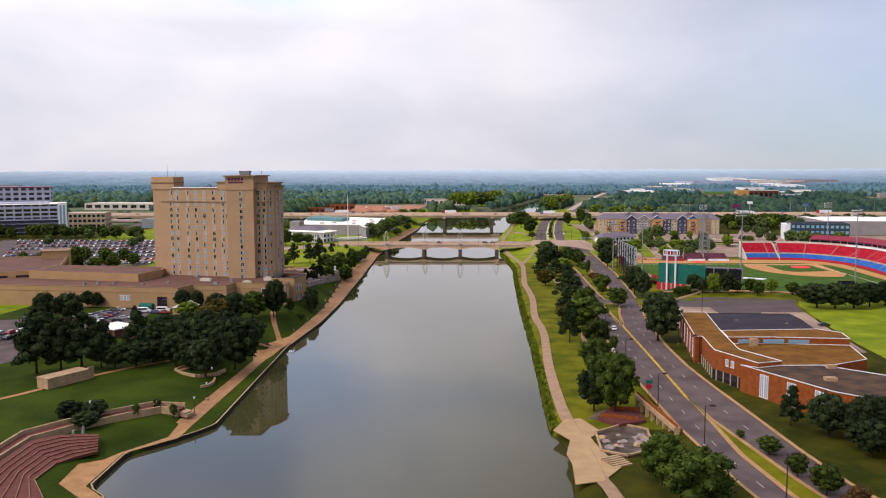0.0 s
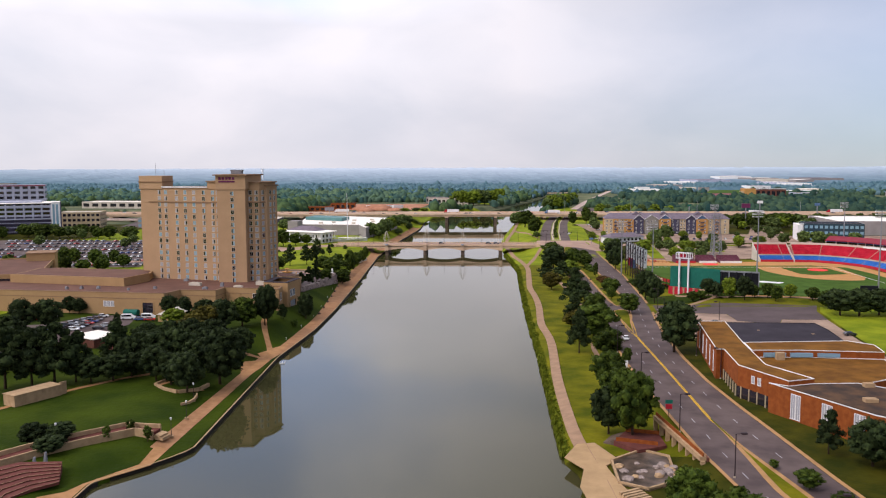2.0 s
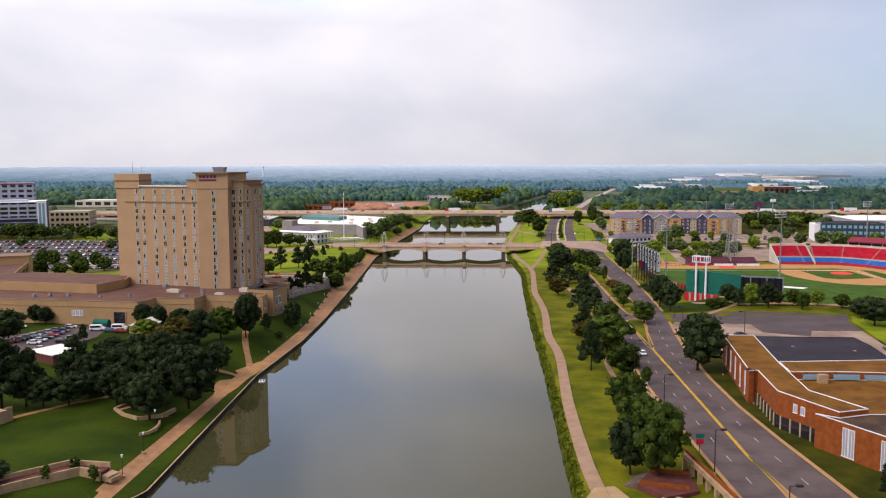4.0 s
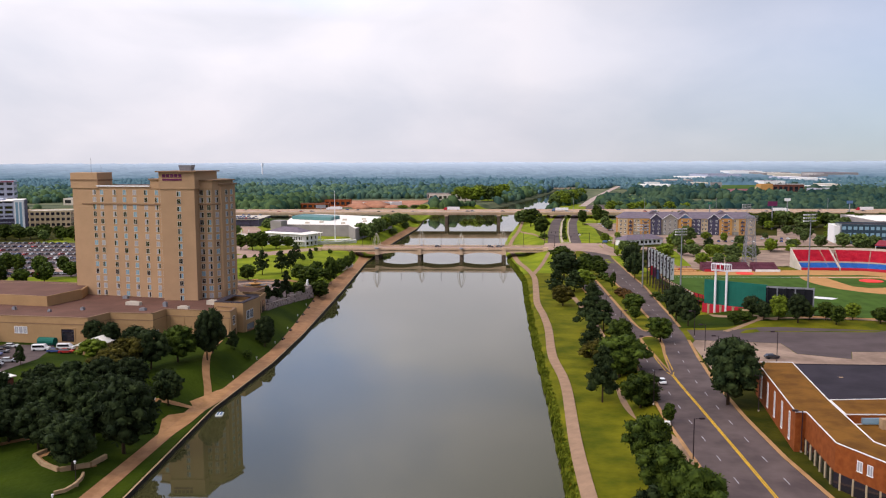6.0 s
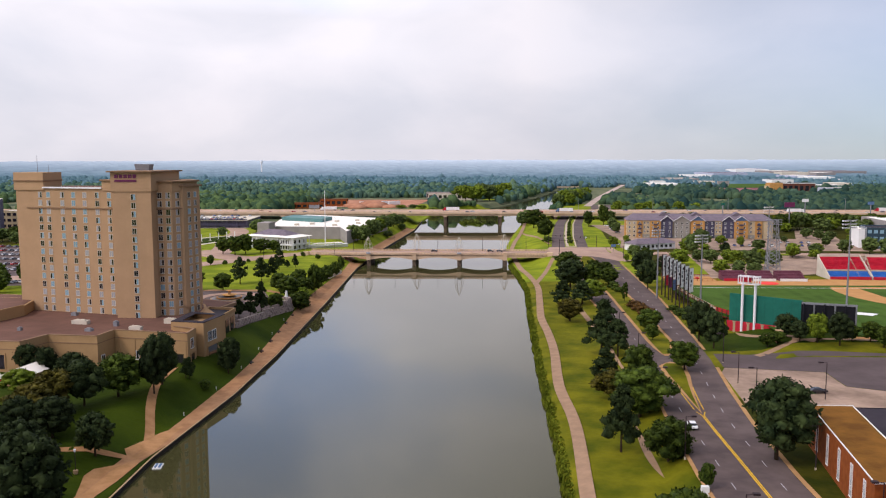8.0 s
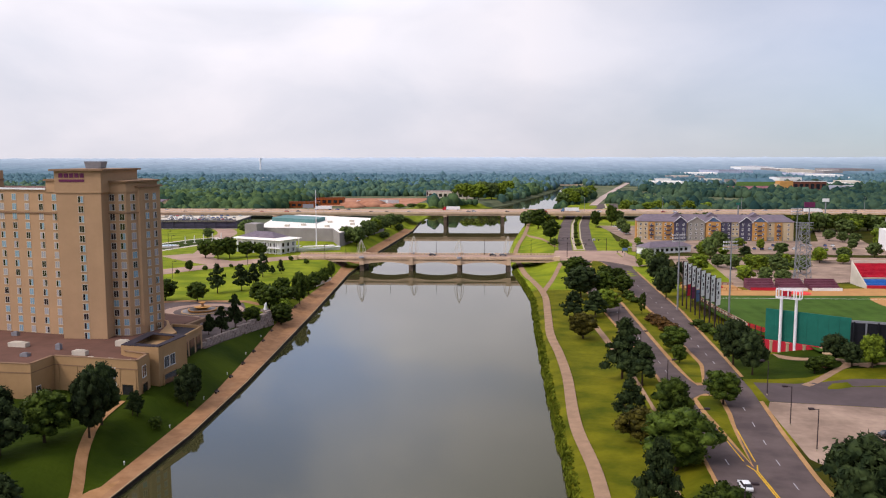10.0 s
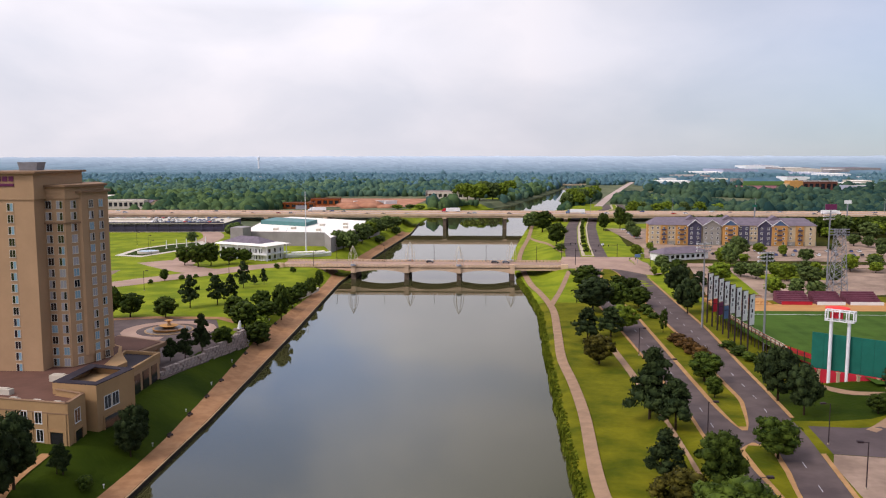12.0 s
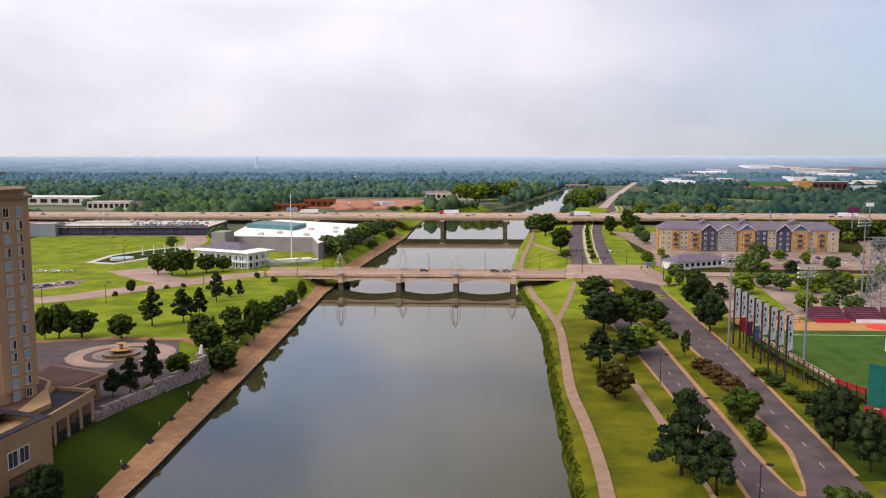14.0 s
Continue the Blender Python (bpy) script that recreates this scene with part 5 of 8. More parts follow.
        for k in range(0, len(top), 1):
            part("roof_post", Geo().tube((rim[k][0], rim[k][1], Z + 9.4), (rim[k][0], rim[k][1], Z + 12.9), 0.16, 0.16, 6), WHITESTEEL, s)
        part("roof", sweep(top, 14.4, 25, Z + 13.0, Z + 15.0, Z + 12.6), REDROOF, s, "dull red metal roof")


build_grandstand()


def build_bleachers():
    for x0, x1 in ((122, 134), (136, 147), (149, 162)):
        b = thing("bleachers", ((x0 + x1) / 2, 536, Z), 0, "maroon bleacher seats with white front rail by the outfield", "bleachers", "outfield bleachers")
        w = (x1 - x0) / 2
        for k in range(7):
            part("bench", Geo().box(-w, 1.4 * k, -0.6, w, 1.4 * k + 1.2, 0.9 + 0.55 * k), MAROON, b)
        part("front_rail", Geo().box(-w, -0.9, 0, w, -0.7, 1.5), WHITE if x0 > 130 else REDPANEL, b)


build_bleachers()


def build_deck():
    d = thing("timber_deck", (106.5, 541, Z), 0, "tan timber deck with brown rails beside the bleachers", "deck")
    part("floor", Geo().box(-12, -6, -0.9, 12, 9, 0.35), CLAY, d, "tan boarded floor")
    for y in (-6, 9):
        part("rail", Geo().box(-12, y - 0.08, 1.2, 12, y + 0.08, 1.4), REDBRICK, d)
        for k in range(11):
            part("rail_post", Geo().box(-12 + 2.4 * k - 0.08, y - 0.08, 0.35, -12 + 2.4 * k + 0.08, y + 0.08, 1.3), REDBRICK, d)
    for x, y in ((-5, 2), (0, 4), (4, 1)):
        t = thing("picnic_table", (106.5 + x, 541 + y, Z + 0.35), 20 * x, "red picnic table with benches on the deck", "table", "deck tables")
        part("tabletop", Geo().box(-1.2, -0.5, 0.7, 1.2, 0.5, 0.8), REDPANEL, t)
        for s in (-0.9, 0.9):
            part("bench", Geo().box(-1.2, s - 0.2, 0.38, 1.2, s + 0.2, 0.46), REDPANEL, t)
            part("leg", Geo().box(s - 0.08, -0.95, 0, s + 0.08, 0.95, 0.4).box(s - 0.08, -0.1, 0.4, s + 0.08, 0.1, 0.7), REDPANEL, t)


build_deck()


def build_batters_eye():
    b = thing("batters_eye", (0, 0, 0), 0, "tall dark green batter's eye wall of ribbed panels", "wall")
    a, c = Vector((95.5, 434.5)), Vector((116, 418.5))
    for k in range(8):
        p, q = a.lerp(c, k / 8), a.lerp(c, (k + 0.985) / 8)
        part("panel", Geo().wall((p.x, p.y), (q.x, q.y), Z + 0.4, Z + 10.6, 0.4), GREENSTEEL, b)
    for k in range(5):
        p = a.lerp(c, (k + 0.5) / 5) + Vector((-0.9, -1.0))
        part("post", Geo().box(p.x - 0.35, p.y - 0.35, Z - 3.5, p.x + 0.35, p.y + 0.35, Z + 0.2).box(p.x - 0.5, p.y - 0.5, Z + 0.2, p.x + 0.5, p.y + 0.5, Z + 0.5), CREAM, b)
    part("base_wall", Geo().wall((94.5, 433.5), (118, 415.5), Z - 3.2, Z + 0.6, 0.4), REDPANEL, b, "red base wall")
    s = thing("scoreboard", (0, 0, 0), 0, "black scoreboard seen from behind beside the outfield", "scoreboard")
    part("board", Geo().wall((114, 414.0), (130.5, 408.5), Z + 1.6, Z + 10.2, 1.2), BLACK, s)
    for k in range(6):
        x, y = 114.5 + 3.1 * k, 413.5 - 1.04 * k
        part("strut", Geo().box(x - 0.2, y - 0.7, Z - 3, x + 0.2, y - 0.3, Z + 10.6), STEEL if k % 2 else BLACK, s)
    part("top_frame", Geo().wall((114, 413.7), (130.5, 408.2), Z + 10.2, Z + 10.9, 0.3), STEEL, s)
    t = thing("video_frame", (101, 429.5, 2.8), -36, "white steel truss frame on two tall white posts", "sign")
    for x in (-2.3, 2.3):
        part("post", Geo().tube((x, 0, -1.8), (x, 0, 16.5), 0.5, 0.45, 12), WHITESTEEL, t)
    for y in (-1.3, 1.3):
        for z in (16.2, 18.9):
            part("chord", Geo().box(-3.6, y - 0.12, z, 3.6, y + 0.12, z + 0.28), WHITESTEEL, t)
        for x in (-3.6, -1.8, 0, 1.8, 3.6):
            part("upright", Geo().box(x - 0.15, y - 0.15, 16.2, x + 0.15, y + 0.15, 19.15), WHITESTEEL, t)
    for x in (-3.6, 0, 3.6):
        for z in (16.2, 18.9):
            part("tie", Geo().box(x - 0.15, -1.3, z, x + 0.15, 1.3, z + 0.3), WHITESTEEL, t)
    part("panel", Geo().box(-2.6, -0.4, 16.9, 0.6, 0.2, 18.5), REDPANEL, t, "small red and dark panel")
    p = thing("brick_pylon", (104, 405, 0.4), 0, "square dark brick gate pylon with a stone cap", "pylon")
    part("shaft", Geo().box(-0.9, -0.9, -0.8, 0.9, 0.9, 6.2), DARKBRICK, p)
    part("cap", Geo().box(-1.05, -1.05, 6.2, 1.05, 1.05, 6.5), SANDSTONE, p)
    k = thing("small_board", (176, 398, Z), 0, "small black panel board on posts by the fence", "sign")
    part("board", Geo().box(-4, -0.3, 2.2, 4, 0.3, 6.0), BLACK, k)
    for x in (-3, 3):
        part("post", Geo().box(x - 0.2, -0.2, -1.0, x + 0.2, 0.2, 2.2), BRONZE, k)


build_batters_eye()


def build_banners():
    for k in range(8):
        y = 520 - 6.9 * k
        b = thing("banner_post", (88.6 + 0.1 * k, y, ground_z(88.6, y)), 38, "tall dark post with a hanging white and coloured banner", "banner", "banner row by the ball park")
        part("post", Geo().box(-0.2, -0.2, -0.3, 0.2, 0.2, 19.5), BRONZE, b)
        for z in (19.2, 8.6):
            part("arm", Geo().box(0.2, -0.1, z, 2.8, 0.1, z + 0.2), BRONZE, b)
        part("banner", Geo().box(0.4, -0.05, 10.6 if k in (1, 2, 3) else 9.0, 3.0, 0.05, 19.1), WHITE, b, "white banner")
        if k in (1, 2, 3):
            part("lower_banner", Geo().box(0.4, -0.05, 5.6, 3.0, 0.05, 10.4), (REDPANEL, PURPLE, BLUE)[k - 1], b, "coloured lower banner")
        for q in range(4):
            part("banner_mark", Geo().box(0.8 + 0.25 * ((k + q) % 3), -0.09, 11.4 + 1.7 * q, 1.5 + 0.3 * ((k + q) % 3), -0.06, 12.6 + 1.7 * q), BLACK if q % 2 else STEEL, b)
    f = thing("outfield_fence", (0, 0, 0), 0, "brown rail fence along the outfield", "fence")
    pts = [(92, 520), (92.5, 490), (95, 455), (101, 437)]
    for a, c in zip(pts, pts[1:]):
        n = int((Vector(c) - Vector(a)).length / 3)
        for k in range(n):
            p = Vector(a).lerp(Vector(c), k / n)
            z = ground_z(p.x, p.y)
            part("fence_post", Geo().box(p.x - 0.12, p.y - 0.12, z - 0.2, p.x + 0.12, p.y + 0.12, Z + 2.2), BRONZE, f)
        part("rail", Geo().wall(a, c, Z + 1.9, Z + 2.15, 0.12).wall(a, c, Z + 0.9, Z + 1.1, 0.12), REDBRICK, f)
        part("panel", Geo().wall((a[0] + 1.2, a[1]), (c[0] + 1.2, c[1]), Z - 1.5, Z + 1.6, 0.2), REDPANEL if a[1] < 460 else PALECON, f)


build_banners()


def light_pole(x, y, h, name_label):
    z = ground_z(x, y)
    p = thing("light_pole", (x, y, z), 20, name_label, "light pole", "ball park light poles")
    part("mast", Geo().tube((0, 0, -0.5), (0, 0, h), 0.42, 0.2, 10), STEEL, p)
    for k in range(3):
        r = part("lamp_rack", Geo().box(-3.2, -0.1, h - 0.2 - 1.3 * k, 3.2, 0.1, h - 1.3 * k), STEEL, p)
        for j in range(6):
            part("floodlight", Geo().tube((-2.8 + 1.1 * j, 0.1, h - 0.1 - 1.3 * k), (-2.8 + 1.1 * j, 0.7, h - 0.4 - 1.3 * k), 0.15, 0.38, 8), WHITESTEEL, r)


for x, y, h in ((137, 432, 38), (158, 582, 34), (94.5, 472, 33), (84.5, 511, 32), (180, 398, 40), (236, 566, 36), (148, 395, 1.0)):
    if h > 5:
        light_pole(x, y, h, "tall grey steel ball park light pole with lamp racks")


def build_lattice():
    x, y = 152, 556
    t = thing("lattice_tower", (x, y, ground_z(x, y)), 0, "grey steel lattice light tower beside the ball park", "lattice tower")
    h, w = 29, 3.2
    for sx in (-1, 1):
        for sy in (-1, 1):
            part("leg", Geo().tube((sx * w, sy * w, -0.3), (sx * 1.6, sy * 1.6, h), 0.16, 0.13, 6), STEEL, t)
    for k in range(9):
        z0, z1 = h * k / 9, h * (k + 1) / 9
        a, b = w + (1.6 - w) * k / 9, w + (1.6 - w) * (k + 1) / 9
        for (ax, ay), (bx, by) in (((-1, -1), (1, -1)), ((1, -1), (1, 1)), ((1, 1), (-1, 1)), ((-1, 1), (-1, -1))):
            part("brace", Geo().tube((ax * a, ay * a, z0), (bx * b, by * b, z1), 0.12, 0.12, 5), STEEL, t)
            part("brace", Geo().tube((bx * a, by * a, z0), (ax * b, ay * b, z1), 0.12, 0.12, 5), STEEL, t)
    for k in range(3):
        part("lamp_rack", Geo().box(-4, -0.3, h - 0.3 - 1.2 * k, 4, 0.3, h - 1.2 * k), STEEL, t)


build_lattice()


# ---- buildings beyond ----
def build_apartments():
    x0, y0, z0 = 112.5, 762, 4.4
    b = thing("apartment_block", (x0, y0, z0), -3.6, "four-storey apartment block in cream, ochre and slate with gabled grey roofs", "apartment building")
    L, D, E = 107, 20, 13.2
    part("wall", Geo().box(0, 0, -1.5, L, D, E), CREAM, b, "cream stucco walls")
    part("stone_base", Geo().box(-0.15, -0.15, -1.5, L + 0.15, 0.4, 2.6), SAGE, b)
    r = Geo().add([(-0.8, -0.8, E), (L + 0.8, -0.8, E), (L + 0.8, D + 0.8, E), (-0.8, D + 0.8, E), (5, D / 2, E + 4.6), (L - 5, D / 2, E + 4.6)], [(0, 1, 5, 4), (1, 2, 5), (2, 3, 4, 5), (3, 0, 4), (3, 2, 1, 0)])
    part("roof", r, GREYROOF, b, "grey shingle roof")
    bays = [(0, 7, CREAM, 0), (7, 11.5, OCHRE, 0), (17, 25, OCHRE, 0), (25, 33.5, SLATE, 1), (34.5, 46, SAGE, 1), (47, 57, OCHRE, 2), (57, 64.5, SLATE, 0), (70, 78.5, SLATE, 1), (78.5, 88.5, OCHRE, 2), (94, 99, OCHRE, 0), (100, 106.5, CREAM, 0)]
    win = {"pale": facade_window(1.3, 1.5, PANEDARK, WHITE)}
    for a, c, m, gable in bays:
        out = 1.6 if gable else 0.7
        bay = part("bay", Geo().box(a, -out, -1.0, c, 0.2, E + (0.2 if gable else -0.4)), m, b)
        if gable:
            w, mid = (c - a) / 2, (a + c) / 2
            g = Geo().add([(a, -out, E), (c, -out, E), (mid, -out, E + 3.4), (a, 8, E), (c, 8, E), (mid, 8, E + 3.4)], [(0, 1, 2), (5, 4, 3), (0, 3, 4, 1)])
            part("gable", g, BLUE if gable == 2 else m, bay)
            s = Geo()
            for sx in (-1, 1):
                s.add([(mid, -out - 0.7, E + 3.8), (mid, 9.5, E + 3.8), (mid + sx * (w + 1.0), 9.5, E - 0.5), (mid + sx * (w + 1.0), -out - 0.7, E - 0.5), (mid, -out - 0.7, E + 3.4), (mid, 9.5, E + 3.4), (mid + sx * (w + 1.0), 9.5, E - 0.9), (mid + sx * (w + 1.0), -out - 0.7, E - 0.9)], [(0, 1, 2, 3), (7, 6, 5, 4), (0, 3, 7, 4), (2, 1, 5, 6), (3, 2, 6, 7)])
            part("gable_roof", s, GREYROOF, bay)
            part("gable_trim", Geo().tube((a - 0.8, -out - 0.75, E - 0.6), (mid, -out - 0.75, E + 3.6), 0.22, 0.22, 4).tube((c + 0.8, -out - 0.75, E - 0.6), (mid, -out - 0.75, E + 3.6), 0.22, 0.22, 4), WHITE, bay)
        n = max(1, int((c - a) / 3.4))
        for k in range(n):
            for f in range(4):
                w = put_window(b, (a, -out), (c, -out), (c - a) * (k + 0.5) / n, 1.0 + 3.15 * f, win, "pale")
        if m is OCHRE:
            for f in range(1, 4):
                part("balcony", Geo().box((a + c) / 2 - 1.5, -out - 1.2, 0.2 + 3.15 * f, (a + c) / 2 + 1.5, -out, 0.4 + 3.15 * f).box((a + c) / 2 - 1.5, -out - 1.25, 0.4 + 3.15 * f, (a + c) / 2 + 1.5, -out - 1.15, 1.3 + 3.15 * f), SLATE, bay)
    for s in (13, 15.5, 66, 68.5, 91):
        for f in range(4):
            put_window(b, (0, 0), (L, 0), s, 1.0 + 3.15 * f, win, "pale")
    for s in (4, 9, 15):
        for f in range(4):
            put_window(b, (0, D), (0, 0), s, 1.0 + 3.15 * f, win, "pale")
    part("end_bay", Geo().box(-0.8, 5, -1, 0.1, 13, E - 0.2), OCHRE, b)
    for x in (28, 52, 82):
        g = Geo().add([(x - 5, 6, E + 2.6), (x + 5, 6, E + 2.6), (x, 6, E + 6.0), (x - 5, 14, E + 2.6), (x + 5, 14, E + 2.6), (x, 14, E + 6.0)], [(0, 1, 2), (5, 4, 3), (1, 4, 5, 2), (3, 0, 2, 5)])
        part("roof_dormer", g, GREYROOF, b)
    lowb = thing("low_office", (103, 672, 4.4), 26, "low white office with a grey hip roof", "building")
    part("wall", Geo().box(0, 0, -0.5, 32, 12, 4), WHITE, lowb)
    part("roof", Geo().add([(-1, -1, 4), (33, -1, 4), (33, 13, 4), (-1, 13, 4), (6, 6, 7), (26, 6, 7)], [(0, 1, 5, 4), (1, 2, 5), (2, 3, 4, 5), (3, 0, 4), (3, 2, 1, 0)]), GREYROOF, lowb)
    for k in range(8):
        part("window", Geo().box(2 + 3.6 * k, -0.06, 1.2, 4 + 3.6 * k, 0.02, 3), PANEDARK, lowb)


build_apartments()


def build_clubhouse():
    h = thing("club_house", (-152, 672, 4.3), -37, "white verandah house with a dark hip roof by the bridge", "house")
    L, D, E = 40, 21, 8.6
    h.matrix_basis = pose(-158, 680, 4.3, 0, 0, -26)
    part("wall", Geo().box(2.5, 2.5, -0.6, L - 2.5, D - 2.5, E), WHITE, h)
    part("roof", Geo().add([(-0.6, -0.6, E), (L + 0.6, -0.6, E), (L + 0.6, D + 0.6, E), (-0.6, D + 0.6, E), (3, 3, E + 0.9), (L - 7, 3, E + 0.9), (L - 7, D - 3, E + 0.9), (3, D - 3, E + 0.9)], [(0, 1, 5, 4), (1, 2, 6, 5), (2, 3, 7, 6), (3, 0, 4, 7), (4, 5, 6, 7), (3, 2, 1, 0)]), WHITEROOF, h, "pale lower roof")
    part("upper_roof", Geo().add([(3, 3, E + 0.9), (L - 7, 3, E + 0.9), (L - 7, D - 3, E + 0.9), (3, D - 3, E + 0.9), (12, 10.5, E + 4.2), (L - 15, 10.5, E + 4.2)], [(0, 1, 5, 4), (1, 2, 5), (2, 3, 4, 5), (3, 0, 4), (3, 2, 1, 0)]), GREYROOF, h, "dark grey hip roof")
    part("verandah_floor", Geo().box(0, 0, 3.4, L, D, 3.7), WHITE, h)
    for x in [0.4 + 4.45 * k for k in range(10)]:
        part("column", Geo().box(x - 0.2, 0.2, -0.5, x + 0.2, 0.6, E), WHITE, h)
    for y in (5, 9.5, 14, 18.5):
        part("column", Geo().box(L - 0.6, y - 0.2, -0.5, L - 0.2, y + 0.2, E), WHITE, h)
    for x in [4.2 + 4.1 * k for k in range(8)]:
        for z in (0.6, 4.3):
            part("window", Geo().box(x, 2.42, z, x + 2.2, 2.52, z + 2.2), PANEDARK, h)
    for y in (5, 10, 15):
        for z in (0.6, 4.3):
            part("window", Geo().box(L - 2.52, y, z, L - 2.42, y + 2.2, z + 2.2), PANEDARK, h)


build_clubhouse()


def build_hall():
    b = thing("exhibition_hall", (0, 0, 4.3), 0, "large hall with a white membrane roof and grey walls", "building")
    poly = [(-160, 748), (-104, 742), (-93, 706), (-79, 832), (-158, 878), (-172, 850)]
    part("wall", Geo().prism(poly, -1, 9.2), GREYWALL, b)
    part("roof", Geo().prism([(-159.5, 748.6), (-104, 742.6), (-93.4, 708), (-79.6, 831.6), (-158, 877), (-171.5, 850)], 9.2, 9.4), WHITEROOF, b, "white membrane roof")
    part("teal_roof_block", Geo().prism([(-164, 806), (-126, 785), (-123, 812), (-160, 835)], 9.4, 12.2), SLATROOF, b, "teal metal roof block")
    part("stair_tower", Geo().prism([(-165, 735), (-156, 733), (-154, 745), (-163, 748)], -1, 13), GREYWALL, b)
    for x, y in ((-130, 765), (-115, 790), (-110, 752), (-140, 756), (-100, 800), (-95, 772)):
        part("roof_unit", Geo().box(x - 1.6, y - 1.6, 9.4, x + 1.6, y + 1.6, 10.8), PALECON, b)
    m = thing("sail_mast", (-108, 704, 4.3), 0, "tall white mast above a sail-shaped white boat pavilion", "mast")
    part("pole", Geo().tube((0, 0, -0.5), (0, 0, 38), 0.45, 0.15, 8), WHITESTEEL, m)
    part("cable", Geo().tube((0, 0, 37), (-16, -14, 1), 0.04, 0.04, 4).tube((0, 0, 37), (12, 8, 1), 0.04, 0.04, 4), STEEL, m)
    s = thing("boat_pavilion", (-104, 686, 4.3), 24, "low white boat-shaped pavilion with pointed ends", "pavilion")
    hull = Geo()
    for x, w in ((-15, 0.2), (-10, 2.4), (0, 3.6), (9, 3.2), (15, 1.6)):
        hull.v += [(x, -w, 1.6 + abs(x) * 0.05), (x, w, 1.6 + abs(x) * 0.05), (x, w * 0.5, -0.4), (x, -w * 0.5, -0.4)]
    for k in range(4):
        i = 4 * k
        hull.f += [(i, i + 4, i + 5, i + 1), (i + 1, i + 5, i + 6, i + 2), (i + 2, i + 6, i + 7, i + 3), (i + 3, i + 7, i + 4, i)]
    hull.f += [(0, 1, 2, 3), (19, 18, 17, 16)]
    part("hull", hull, WHITE, s)
    part("canopy", Geo().box(-9, -2.2, 2.8, 11, 2.2, 3.1), WHITEROOF, s)
    for x in (-8, 0, 9):
        part("post", Geo().box(x - 0.15, -1.8, 1.6, x + 0.15, -1.5, 2.8).box(x - 0.15, 1.5, 1.6, x + 0.15, 1.8, 2.8), WHITESTEEL, s)


build_hall()


def box_building(name, x, y, w, d, h, rz, wall, roof, label, floors=0, cols=0, z=None, pane=PANEDARK):
    z = ground_z(x, y) if z is None else z
    b = thing(name, (x, y, z), rz, label, "building")
    part("wall", Geo().box(-w / 2, -d / 2, -1.5, w / 2, d / 2, h), wall, b)
    part("roof", Geo().box(-w / 2 + 0.4, -d / 2 + 0.4, h, w / 2 - 0.4, d / 2 - 0.4, h + 0.12), roof, b)
    g = Geo()
    for a, c in (((-w / 2, -d / 2), (w / 2, -d / 2)), ((w / 2, -d / 2), (w / 2, d / 2)), ((w / 2, d / 2), (-w / 2, d / 2)), ((-w / 2, d / 2), (-w / 2, -d / 2))):
        g.wall(a, c, h, h + 0.7, 0.35)
    part("parapet", g, wall, b)
    for f in range(floors):
        fh = h / floors
        for k in range(cols):
            cx = -w / 2 + w * (k + 0.5) / cols
            part("window", Geo().box(cx - w / cols * 0.32, -d / 2 - 0.08, fh * f + fh * 0.3, cx + w / cols * 0.32, -d / 2 + 0.02, fh * f + fh * 0.8), pane, b)
        side = max(1, int(cols * d / w))
        for k in range(side):
            cy = -d / 2 + d * (k + 0.5) / side
            part("window", Geo().box(w / 2 - 0.02, cy - d / side * 0.32, fh * f + fh * 0.3, w / 2 + 0.08, cy + d / side * 0.32, fh * f + fh * 0.8), pane, b)
    return b


# the garage's slots are dark panes that stand for the shade inside
g = box_building("parking_garage", -248, 424, 60, 75, 13.4, 22, STUCCO2, GRAVELROOF, "tan parking garage with dark panes as slot openings", 2, 6, z=1.0)
part("stair_block", Geo().box(17, 24, 0, 31, 38, 17.4), STUCCO2, g)
part("stair_block_cap", Geo().box(16.6, 23.6, 17.4, 31.4, 38.4, 17.9), TRIMTAN, g)


